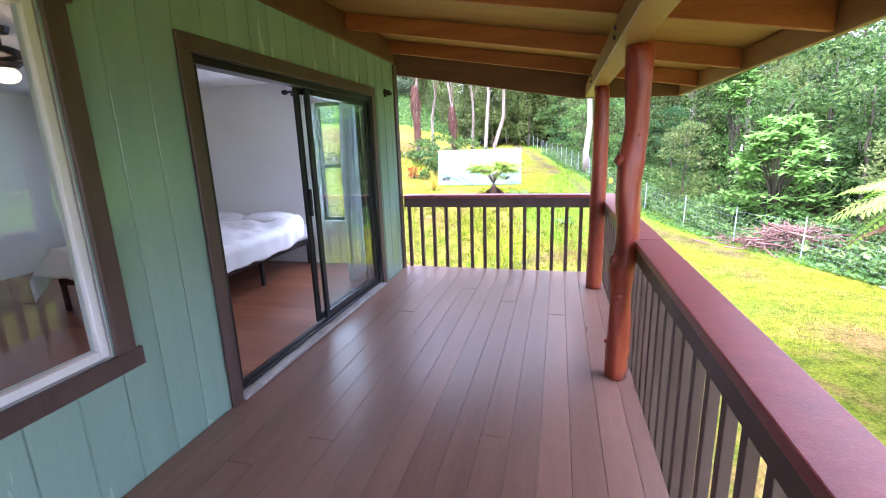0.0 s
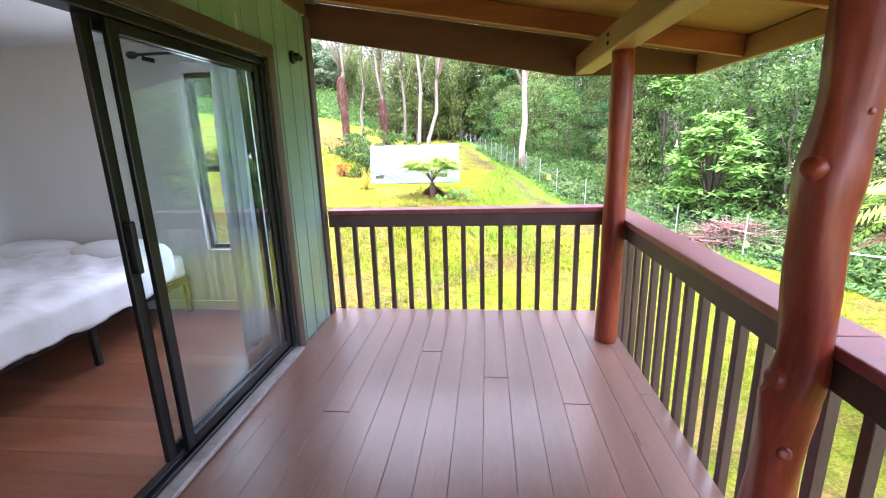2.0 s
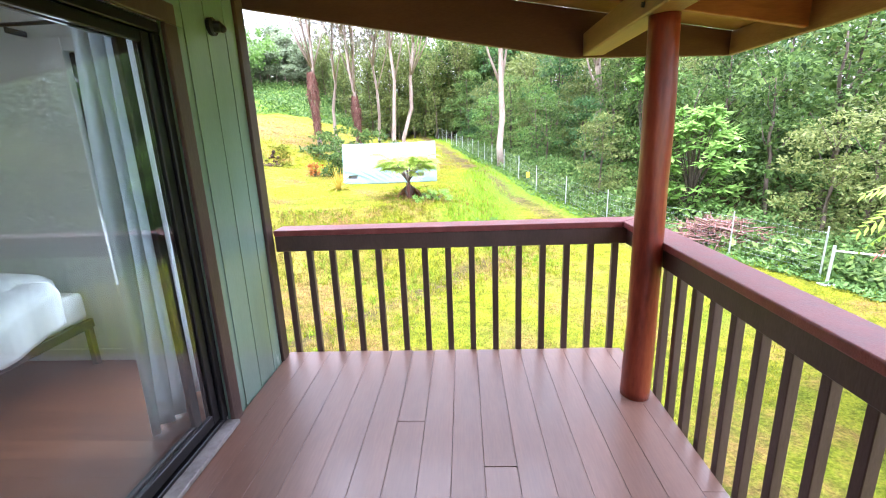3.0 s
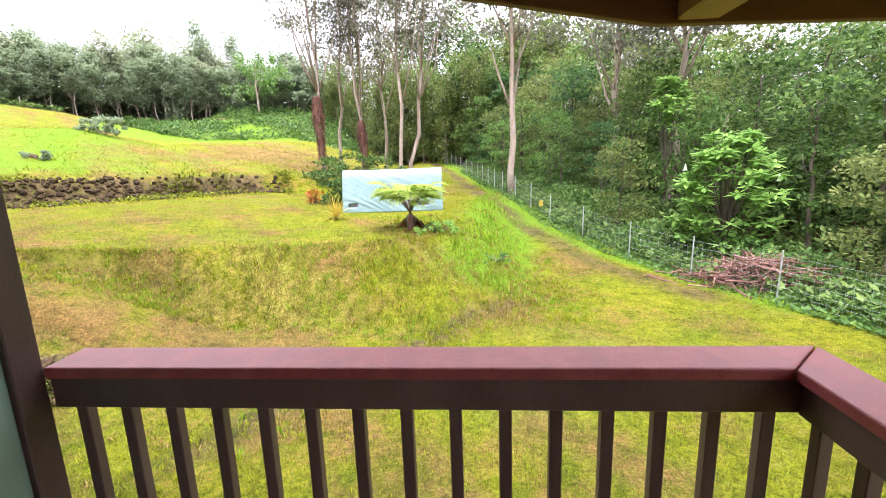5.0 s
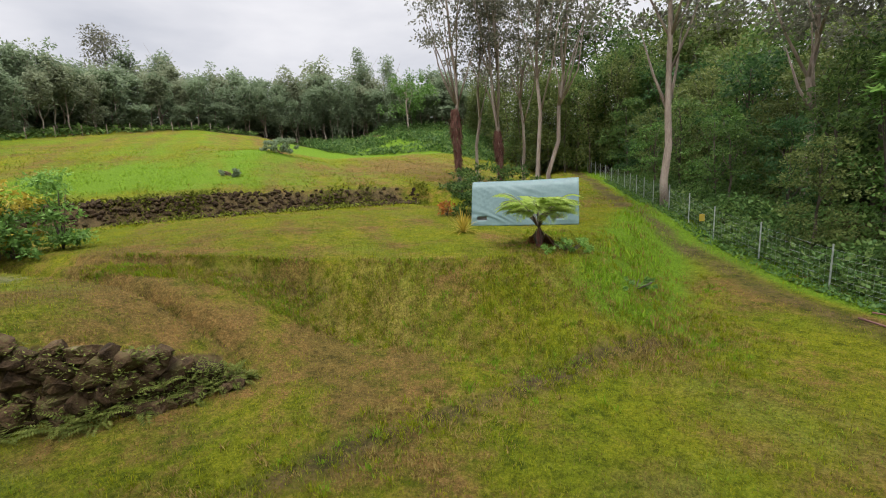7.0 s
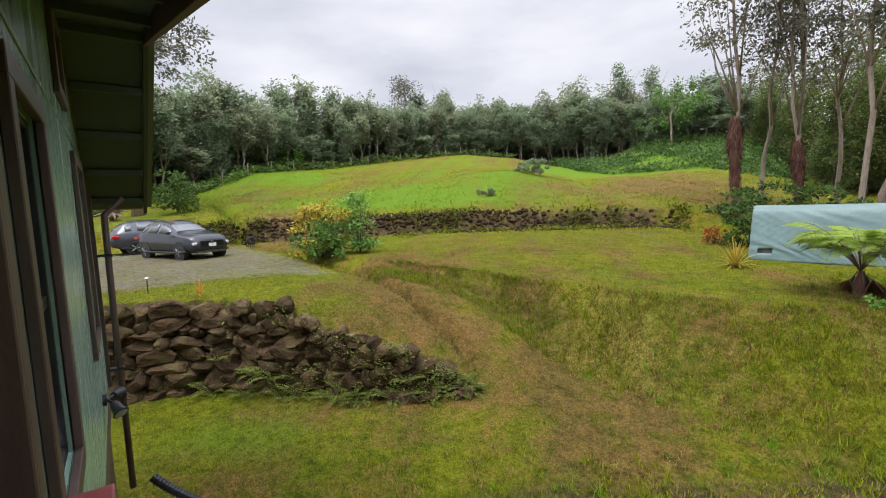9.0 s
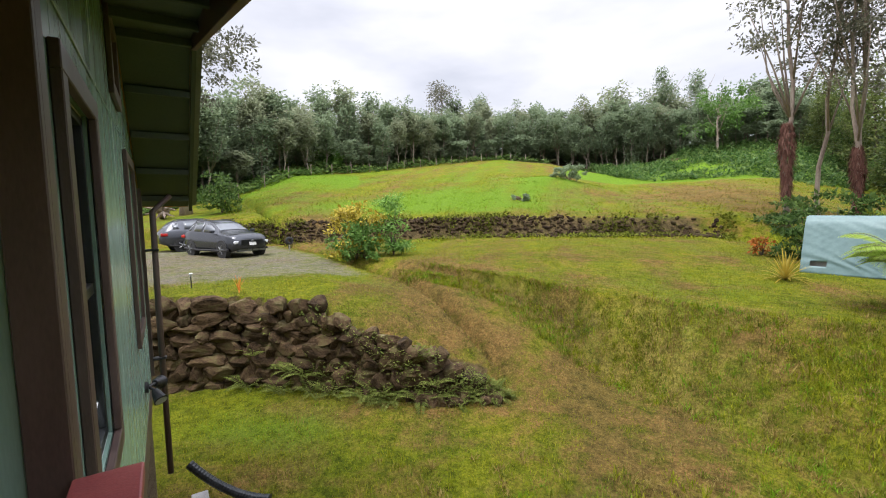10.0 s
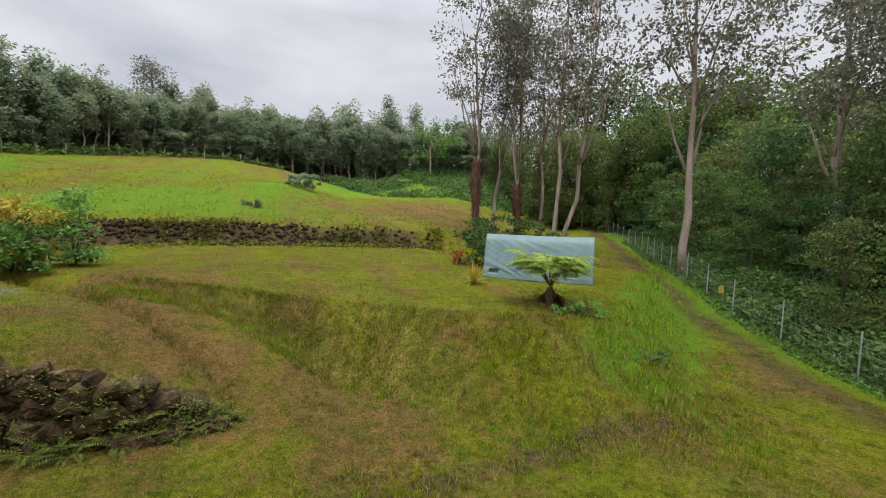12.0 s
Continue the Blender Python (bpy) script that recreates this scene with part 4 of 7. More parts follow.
def make_tree(seed, label, height, trunk_r, crown, each, leaf, leaf_mat, bark, forks=6, spread=0.7, n_blobs=20, low=0.15, lean=0.0, group="", wrap=False, blob_r=(0.09, 0.15), tight=1.0, under=False):
    """crown: radius of the crown; low: where the leaves begin, as a share of the height."""
    rng = np.random.default_rng(seed)
    tree = thing("tree", label, "tree", group=group)
    bm = bmesh.new()
    ends = limb_tree(bm, rng, (0, 0, -0.4), (lean, rng.uniform(-0.4, 0.4), height * 0.93), trunk_r, forks, spread)
    finish("trunk", bm, bark, tree, smooth=True)
    if wrap:
        n = 1500
        h = rng.uniform(1.6, 5.6, n)
        a = rng.uniform(0, 6.28, n)
        rad = trunk_r * (0.9 + 1.5 * np.exp(-((h - 4.3) / 0.9) ** 2) * rng.uniform(0.3, 1.0, n) + 0.35 * rng.uniform(size=n))
        base = np.stack([rad * np.cos(a) + lean * h / height, rad * np.sin(a), h], 1)
        along = unit(np.stack([np.cos(a) * 0.25, np.sin(a) * 0.25, -np.ones(n)], 1) + rng.normal(size=(n, 3)) * 0.15)
        side = np.stack([-np.sin(a), np.cos(a), np.zeros(n)], 1)
        vine = mesh_part("dead_vine", leaf_mesh("dead_vine", base, along, side, rng.uniform(0.25, 0.6, n), 0.05), M_LEAF_RUST, tree, "rust-brown dead fronds hanging round the trunk")
        tagged(vine, kind="stuff")
    blobs = []
    for i in range(n_blobs):
        u = rng.uniform(low, 1.0)
        w = crown * (0.55 + 0.75 * math.sin(math.pi * min(1, (u - low) / (1 - low) * 0.8 + 0.22))) * rng.uniform(0.25, 1.0) * tight
        a = rng.uniform(0, 2 * np.pi)
        blobs.append((w * np.cos(a) + lean * u, w * np.sin(a), u * height, height * rng.uniform(*blob_r)))
    if spread < 0.65:
        blobs += [(e[0] + rng.normal() * 0.3, e[1] + rng.normal() * 0.3, e[2], height * rng.uniform(*blob_r) * 0.8) for e in ends if e[2] > low * height]
    tagged(mesh_part("crown", cloud(rng, blobs, each, leaf, leaf * 0.5, under=under), leaf_mat, tree), kind="stuff")
    return tree


def place_copy(proto, x, y, s, turn, sink=0.1, squash=1.0):
    m = Matrix.LocRotScale((x, y, ground_at(x, y) - sink), Euler((0, 0, turn)), None)
    ob = copy_thing(proto, m)
    ob.scale = (s, s, s * squash)
    return ob


def discard(ob):
    for o in (*ob.children_recursive, ob):
        bpy.data.objects.remove(o)


def plant_right_forest():
    rng = np.random.default_rng(21)
    looks = ((M_LEAF_FOREST, "dense dark green forest tree behind the wire fence"), (M_LEAF_FOREST, "dense dark green forest tree behind the wire fence"), (M_LEAF_OLIVE, "olive-green forest tree behind the wire fence"), (M_LEAF_DEEP, "deep green shadowy forest tree behind the fence"), (M_LEAF_LIGHT, "lighter green forest tree behind the wire fence"))
    kinds = [make_tree(100 + k, looks[k][1], 9.0, 0.14, 2.2, 62, 0.27, looks[k][0], M_BARKDARK, n_blobs=52, low=0.08, group="trees along the fence", blob_r=(0.055, 0.12)) for k in range(5)]
    rows = []
    for off, step, share in ((2.8, 2.1, 0.56), (5.8, 2.4, 0.74), (9.6, 2.8, 0.88), (13.5, 3.4, 0.98), (18.5, 4.6, 1.06)):
        y = -6.0
        while y < 64:
            rows.append((float(fence_line(y)) + off + rng.uniform(-0.8, 0.8), y + rng.uniform(-0.6, 0.6), share * rng.uniform(0.82, 1.14)))
            y += step * (1 + 0.012 * max(0, y))
    for x, y, share in rows:
        if math.hypot(x - 7.6, y - 18.6) < 2.6:
            continue
        k = int(rng.choice(5, p=(0.25, 0.22, 0.28, 0.13, 0.12)))
        top = 1.6 + math.hypot(x + 0.4, y - 5.3) * math.tan(radians(float(np.interp(y, [0, 10, 20, 30, 45], [11.5, 11.5, 12.5, 13.5, 13.5]))))
        h = max(4.0, (top - ground_at(x, y)) * share) / 9.0
        w = h * rng.uniform(0.95, 1.2)
        place_copy(kinds[k], x, y, w, rng.uniform(0, 6.28), 0.2, h / w)
    for k in kinds:
        discard(k)
    for x, y, s, seed in ((1.84, 30.75, 1.0, 5), (9.3, 26.8, 0.92, 6), (7.9, 31.5, 0.98, 7)):
        t = make_tree(300 + seed, "tall pale-trunked gum tree rising from the forest edge", 16.5, 0.22, 3.0, 95, 0.26, M_LEAF_EUC, M_BARK, forks=9, spread=0.45, n_blobs=48, low=0.52, group="gum trees", blob_r=(0.05, 0.085))
        t.matrix_basis = Matrix.LocRotScale((x, y, ground_at(x, y)), None, (s, s, s))


def plant_gums():
    """The clump of gums behind the tarp shelter."""
    spots = [(-10.7, 34.0, 1.0, 1, -0.4, True), (-10.3, 37.3, 0.9, 2, 0.6, False), (-8.7, 36.6, 0.95, 3, 0.5, False), (-8.0, 35.2, 0.85, 7, -0.9, True), (-5.4, 34.4, 1.0, 4, 0.3, False), (-4.7, 35.6, 1.05, 8, 1.4, False), (-7.4, 40.0, 0.9, 9, -0.3, False)]
    for x, y, s, seed, lean, wrap in spots:
        t = make_tree(400 + seed, "tall sparse gum tree with pale peeling trunk", 19.0, 0.155, 2.3, 58, 0.25, M_LEAF_EUC, M_BARK, forks=12, spread=0.4, n_blobs=40, low=0.46, lean=lean, group="gum trees", wrap=wrap, blob_r=(0.035, 0.07))
        t.matrix_basis = Matrix.LocRotScale((x, y, ground_at(x, y)), Euler((0, 0, 0)), (s, s, s))
    t = make_tree(450, "large spreading gum tree at the gravel yard's edge", 19.5, 0.42, 4.2, 130, 0.30, M_LEAF_EUC, M_BARK, forks=14, spread=0.5, n_blobs=64, low=0.45, lean=1.6, group="gum trees", blob_r=(0.04, 0.075))
    t.matrix_basis = Matrix.LocRotScale((-40.3, 6.9, ground_at(-40.3, 6.9)), None, None)


def far_edge(yaw):
    return float(np.interp(yaw, [-10, 4, 12, 16, 22, 40, 54, 64, 74, 82, 96], [50, 50, 56, 80, 90, 92, 84, 74, 62, 53, 46]))


def spot(yaw, r):
    a = radians(yaw)
    return -0.4 - r * math.sin(a), 5.3 + r * math.cos(a)


def plant_far_forest():
    rng = np.random.default_rng(33)
    kinds = []
    for k in range(6):
        kinds.append(make_tree(200 + k, "slender tree in the distant wood, leaves paled grey-green for haze", 12.0, 0.11, 1.25, 47, 0.44, (M_LEAF_HAZED, M_LEAF_HAZED, M_LEAF_HAZED_PALE, M_LEAF_HAZED, M_LEAF_HAZED_PALE, M_LEAF_HAZED)[k], M_BARK, forks=7, spread=0.4, n_blobs=34, low=(0.50, 0.38, 0.56, 0.44, 0.24, 0.16)[k], group="trees of the distant wood", blob_r=(0.045, 0.095), under=True))
    for k, mat in ((6, M_LEAF_OLIVE), (7, M_LEAF_FOREST)):
        kinds.append(make_tree(200 + k, "leafy green tree at the end of the fence track", 12.0, 0.14, 1.7, 70, 0.28, mat, M_BARKDARK, forks=6, spread=0.5, n_blobs=40, low=0.10, group="trees of the distant wood", blob_r=(0.045, 0.10), under=True))
    tops = ([-10, 4, 14, 24, 31, 40, 47, 55, 65, 75, 85, 96], [15, 14, 12, 11.8, 12.2, 12.2, 12.6, 13.2, 13.6, 14.2, 14.5, 15])
    for row, (gap, share) in enumerate(((0, 0.80), (2.5, 0.92), (6.0, 0.98), (11, 1.02))):
        yaw = -9.0
        while yaw < 95:
            r = far_edge(yaw) + gap + rng.uniform(-1.2, 1.2)
            x, y = spot(yaw, r)
            h = (1.6 + r * math.tan(radians(float(np.interp(yaw, *tops)))) - ground_at(x, y)) * share * rng.uniform(0.82, 1.06)
            if rng.uniform() < 0.06:
                h *= 1.13
            k = int(rng.integers(0, 6))
            if row >= 3 and k in (0, 2):
                k += 4 - k // 2
            if yaw < 19:
                k = 6 + k % 2
            if row == 0 and rng.uniform() < 0.3:
                h *= rng.uniform(0.45, 0.7)
            h = max(h, 4)
            m = Matrix.LocRotScale((x, y, ground_at(x, y) - 0.3), Euler((0, 0, rng.uniform(0, 6.28))), None)
            ob = copy_thing(kinds[k], m)
            w = max(h / 12.0, 0.8) * rng.uniform(1.0, 1.3) * (1.0 + 0.1 * row)
            ob.scale = (w, w, h / 12.0)
            yaw += math.degrees((2.7 + 0.5 * row) / r)
    for k in kinds:
        discard(k)
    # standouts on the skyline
    for yaw, r, top, mat, label, crown in ((31.3, 99, 15.0, M_LEAF_HAZED, "dark conical tree on the skyline", 2.0), (28.1, 103, 14.4, M_LEAF_HAZED, "dark conical tree on the skyline", 1.6), (26.0, 86, 12.4, M_LEAF_LIGHT, "broad bright green shade tree", 5.0), (57.6, 95, 15.6, M_LEAF_EUC, "bare-topped grey tree on the skyline", 3.2), (52.8, 97, 13.9, M_LEAF_HAZED, "dark round-topped tree on the skyline", 2.0), (72.0, 66, 8.2, M_LEAF_LIGHT, "pale-leaved small tree at the wood's edge", 1.8)):
        x, y = spot(yaw, r)
        h = 1.6 + r * math.tan(radians(top)) - ground_at(x, y)
        t = make_tree(int(yaw * 10), label, h, 0.22, crown, 60, 0.45, mat, M_BARK, n_blobs=44, low=0.35 if crown > 3 else 0.3, spread=0.8, blob_r=(0.05, 0.10), under=True)
        t.matrix_basis = Matrix.LocRotScale((x, y, ground_at(x, y)), None, None)


def make_bush(name, label, x, y, rx, ry, h, n_blobs, each, leaf, mat, seed, category="bush", group="", sink=0.05):
    rng = np.random.default_rng(seed)
    bush = thing(name, label, category, (x, y, ground_at(x, y) - sink), group)
    for _ in range(7):
        bm = bmesh.new()
        a = rng.uniform(0, 6.28)
        tube(bm, [(0, 0, 0), (rx * 0.3 * math.cos(a), ry * 0.3 * math.sin(a), h * 0.4), (rx * 0.55 * math.cos(a), ry * 0.55 * math.sin(a), h * 0.75)], [0.025, 0.018, 0.008], 5)
        finish("stem", bm, M_BARKDARK, bush)
    blobs = []
    for _ in range(n_blobs):
        a, q, u = rng.uniform(0, 6.28), math.sqrt(rng.uniform()), rng.uniform(0.08, 0.92)
        w = math.sqrt(max(0.05, 1 - (u - 0.35) ** 2 * 2.0))
        blobs.append((rx * q * w * math.cos(a), ry * q * w * math.sin(a), u * h, h * rng.uniform(0.10, 0.18)))
    tagged(mesh_part("foliage", cloud(rng, blobs, each, leaf, leaf * 0.5), mat, bush), kind="stuff")
    return bush


def stuff_leaves(name, label, pts, length, width, mat, seed, stand=0.5):
    """Loose low growth that nobody could count."""
    rng = np.random.default_rng(seed)
    n = len(pts)
    a = rng.uniform(0, 2 * np.pi, n)
    along = unit(np.stack([np.cos(a), np.sin(a), rng.uniform(0.1, 1.0, n) * stand * 2], 1))
    side = unit(np.cross(along, np.stack([rng.normal(size=n) * 0.3, rng.normal(size=n) * 0.3, np.ones(n)], 1)))
    s = rng.uniform(0.6, 1.4, n)
    ob = mesh_part(name, leaf_mesh(name, pts, along, side, length * s, width * s), mat)
    return tagged(ob, label, "undergrowth", "", "stuff")


def plant_undergrowth():
    rng = np.random.default_rng(5)
    n = 26000
    y = 7 + 42 * rng.uniform(size=n) ** 1.5
    off = rng.uniform(0.1, 5.0, n)
    x = np.interp(y, np.linspace(-6, 60, 200), fence_line(np.linspace(-6, 60, 200))) + off
    hump = 0.5 + 0.5 * waves(x, y, 1.1)
    z = ground(x, y) + rng.uniform(0, 1, n) * (0.25 + 0.35 * off * (0.35 + 0.65 * hump))
    stuff_leaves("undergrowth", "tangled green creepers and ferns under the forest", np.stack([x, y, z], 1), 0.24, 0.12, M_LEAF_FOREST, 6)
    n = 32000
    y = 9 + 38 * rng.uniform(size=n) ** 1.4
    off = rng.uniform(-0.5, 4.0, n)
    x = np.interp(y, np.linspace(-6, 60, 200), fence_line(np.linspace(-6, 60, 200))) + off
    z = ground(x, y) + rng.uniform(0, 0.75, n) * (0.55 + 0.45 * waves(x, y, 1.7)) * np.clip(0.3 + off, 0.1, 2)
    stuff_leaves("undergrowth", "bright green leafy weeds along the fence", np.stack([x, y, np.maximum(z, ground(x, y))], 1), 0.14, 0.08, M_LEAF_CREEPER, 7)
    # thicket deep inside the forest
    n = 16000
    y = rng.uniform(-4, 55, n)
    x = fence_line(y) + rng.uniform(9, 22, n)
    z = ground(x, y) + rng.uniform(0, 6.0, n)
    stuff_leaves("thicket", "dark leafy thicket deep inside the forest", np.stack([x, y, z], 1), 0.6, 0.32, M_LEAF_FOREST, 17, 0.4)
    n = 15000
    y = rng.uniform(-6, 58, n)
    x = fence_line(y) + rng.uniform(19, 25, n)
    top = 1.6 + np.hypot(x + 0.4, y - 5.3) * 0.205 - ground(x, y)
    z = ground(x, y) + top * rng.uniform(0, 1, n) * (0.85 + 0.15 * waves(x, y, 0.6))
    stuff_leaves("thicket", "deep green leaves closing the back of the forest", np.stack([x, y, z], 1), 0.8, 0.42, M_LEAF_DEEP, 19, 0.4)
    # brush at the foot of the far wood
    n = 44000
    yaw = rng.uniform(14, 42, n)
    r = np.array([far_edge(v) for v in yaw]) - 26 * rng.uniform(size=n) ** 1.6 * smooth_step(42, 32, yaw) * smooth_step(12, 19, yaw)
    x, y = -0.4 - r * np.sin(np.radians(yaw)), 5.3 + r * np.cos(np.radians(yaw))
    patchy = waves(x, y, 0.42, 1.0) + 0.7 * waves(x, y, 1.1, 3.0) + 0.35 * rng.normal(size=n)
    keep = patchy > -0.35
    x, y, patchy = x[keep], y[keep], patchy[keep]
    z = ground(x, y) + rng.uniform(0, 1.5, len(x)) * np.clip(patchy, 0.1, 1.1)
    half = rng.uniform(size=len(x)) < 0.5
    for pick, mat, seed, label in ((half, M_LEAF_CREEPER, 8, "low green brush before the distant wood"), (~half, M_LEAF_FOREST, 18, "low dark green brush before the distant wood")):
        stuff_leaves("brush", label, np.stack([x, y, z], 1)[pick], 0.42, 0.2, mat, seed, 0.5)
    n = 7000
    yaw = rng.uniform(44, 96, n)
    r = np.array([far_edge(v) for v in yaw]) + rng.uniform(-4, 6, n)
    x, y = -0.4 - r * np.sin(np.radians(yaw)), 5.3 + r * np.cos(np.radians(yaw))
    z = ground(x, y) + rng.uniform(0, 1.5, n) * (0.3 + 0.7 * np.abs(waves(x, y, 0.5)))
    stuff_leaves("brush", "dark green brush along the distant fence", np.stack([x, y, z], 1), 0.6, 0.3, M_LEAF_FOREST, 9, 0.3)
    # growth on the rock bank
    n = 17000
    yaw = rng.uniform(24, 84, n)
    rb = 28.3 + 1.5 * smooth_step(50, 75, yaw)
    r = rb + rng.normal(size=n) * 0.7
    x, y = -0.4 - r * np.sin(np.radians(yaw)), 5.3 + r * np.cos(np.radians(yaw))
    keep = waves(x, y, 1.0, 4.0) + 0.6 * waves(x, y, 2.7, 1.0) + 0.3 * rng.normal(size=n) > 0.15
    x, y = x[keep], y[keep]
    z = ground(x, y) + rng.uniform(0, 0.16, len(x))
    stuff_leaves("brush", "scrubby growth over the rock bank", np.stack([x, y, z], 1), 0.2, 0.08, M_GRASSDULL, 10, 0.6)


def grow_grass():
    rng = np.random.default_rng(12)

    def blades(name, label, x, y, h, mat, seed):
        q = np.random.default_rng(seed)
        n = len(x)
        a = q.uniform(0, 2 * np.pi, n)
        lean = q.uniform(0.1, 0.9, n)
        base = np.stack([x, y, ground(x, y) - 0.01], 1)
        along = unit(np.stack([np.cos(a) * lean, np.sin(a) * lean, np.ones(n)], 1))
        side = np.stack([-np.sin(a), np.cos(a), np.zeros(n)], 1)
        ob = mesh_part(name, leaf_mesh(name, base, along, side, h, np.maximum(0.012, h * 0.10)), mat)
        tagged(ob, label, "grass", "", "stuff")

    n = 215000
    r = 3.0 + 23 * rng.uniform(size=n) ** 0.9
    a = np.radians(rng.uniform(-58, 97, n))
    x, y = -0.4 - r * np.sin(a), 5.3 + r * np.cos(a)
    c = covers(x, y)
    keep = (c["gravel"] < 0.4) & (rng.uniform(size=n) > 0.8 * c["soil"]) & (x < fence_line(y) + 0.5) & ~((x < wall_line(y) + 0.1) & (x > wall_line(y) - 0.5) & (y < 11)) & ~((y < 5.4) & (x < -1.7) & (x > -7.3))
    x, y = x[keep], y[keep]
    side = -0.1 + (y - 15) * 0.07
    bank = 0.7 * on_bank(x, y) + np.exp(-((x - side + 0.3) / 0.9) ** 2) * (y > bank_top(x))
    clump = np.clip(0.5 + 0.5 * waves(x, y, 3.1, 2.0) + 0.35 * waves(x, y, 7.3, 1.0), 0, 1.4)
    c = covers(x, y)
    h = (0.038 + 0.045 * clump + 0.13 * np.clip(bank, 0, 1) * clump + 0.08 * (c["lush"] > 0.55) * clump) * rng.uniform(0.5, 1.5, len(x))
    dry = c["dry"] + rng.normal(size=len(x)) * 0.22 > 0.62
    green = ~dry & (c["lush"] + rng.normal(size=len(x)) * 0.15 > 0.55)
    dull = ~dry & ~green & (waves(x, y, 1.4, 3.3) + 0.6 * waves(x, y, 4.1, 0.4) + 0.5 * rng.normal(size=len(x)) > 0.35)
    blades("grass", "bright green longer grass blades", x[green], y[green], h[green], M_GRASSLUSH, 3)
    blades("grass", "dull olive grass blades", x[dull], y[dull], h[dull], M_GRASSDULL, 4)
    dry_only, plain = dry, ~dry & ~green & ~dull
    blades("grass", "yellow-green mown grass blades", x[plain], y[plain], h[plain], M_GRASS, 1)
    blades("grass", "dry straw-coloured grass blades", x[dry_only], y[dry_only], h[dry_only], M_GRASSDRY, 2)


def bank_weeds():
    """Ragged clumps of weeds on the terrace bank, along the ruts and over the slope beside the shelter."""
    rng = np.random.default_rng(91)
    kinds = ((M_GRASSDULL, "olive weed clumps on the terrace bank", 800, 0.11), (M_GRASSDRY, "dry brown weed clumps on the terrace bank", 1700, 0.10), (M_GRASSLUSH, "green weed clumps on the terrace bank", 900, 0.12), (M_GRASS, "yellow-green weed clumps on the terrace bank", 1900, 0.11))
    for k, (mat, label, n, size) in enumerate(kinds):
        x = rng.uniform(-14, 2.2, n)
        y = bank_low(x) + rng.uniform(-0.15, 1.08, n) * (bank_top(x) - bank_low(x))
        where = rng.uniform(size=n)
        # a share along the ruts, another on the slope
        yr = rng.uniform(8, 16, n)
        x, y = np.where(where < 0.14, rut_line(yr) + rng.normal(size=n) * 0.8, x), np.where(where < 0.14, yr, y)
        on_slope = (where > 0.14) & (where < 0.34)
        x, y = np.where(on_slope, rng.uniform(-3.5, 2.6, n), x), np.where(on_slope, rng.uniform(14.5, 21, n), y)
        keep = waves(x, y, 1.9, k * 2.1) + 0.6 * rng.normal(size=n) > (0.25 if k == 2 else -0.1)
        x, y = x[keep], y[keep]
        each = 30
        tall = np.repeat(rng.uniform(0.45, 1.35, len(x)), each)
        a, q = rng.uniform(0, 6.28, len(tall)), rng.normal(size=len(tall)) * 0.10
        px, py = np.repeat(x, each) + q * np.cos(a), np.repeat(y, each) + q * np.sin(a)
        lean = rng.uniform(0.15, 1.3, len(tall))
        along = unit(np.stack([np.cos(a) * lean, np.sin(a) * lean, np.ones(len(tall))], 1))
        side = np.stack([-np.sin(a), np.cos(a), np.zeros(len(tall))], 1)
        base = np.stack([px, py, ground(px, py) - 0.01], 1)
        ob = mesh_part("weeds", leaf_mesh("weeds", base, along, side, size * tall * rng.uniform(0.6, 1.2, len(tall)), 0.013), mat)
        tagged(ob, label, "weeds", "", "stuff")


def field_tufts():
    """Coarse tufts over the hill field and the far lawn."""
    rng = np.random.default_rng(61)
    n = 90000
    r = 26 + 34 * rng.uniform(size=n) ** 1.3
    a = np.radians(rng.uniform(-14, 84, n))
    x, y = -0.4 - r * np.sin(a), 5.3 + r * np.cos(a)
    c = covers(x, y)
    keep = (c["gravel"] < 0.3) & (c["soil"] < 0.5) & (x < fence_line(y)) & (waves(x, y, 1.3, 2.0) + 0.8 * waves(x, y, 3.7, 5.0) + 0.4 * rng.normal(size=n) > -0.1)
    x, y = x[keep], y[keep]
    dry, lush = c["dry"][keep] + rng.normal(size=len(x)) * 0.2 > 0.62, c["lush"][keep] + rng.normal(size=len(x)) * 0.2 > 0.5
    z = ground(x, y) - 0.02
    pts = np.stack([x, y, z], 1)
    for pick, mat, label, seed in ((dry & ~lush, M_GRASSDRY, "dry tufts on the hill field", 1), (lush, M_GRASSLUSH, "green tufts on the hill field", 2), (~dry & ~lush, M_GRASS, "yellow-green tufts on the hill field", 3)):
        stuff_leaves("tufts", label, pts[pick], 0.17, 0.035, mat, 62 + seed, 0.8)


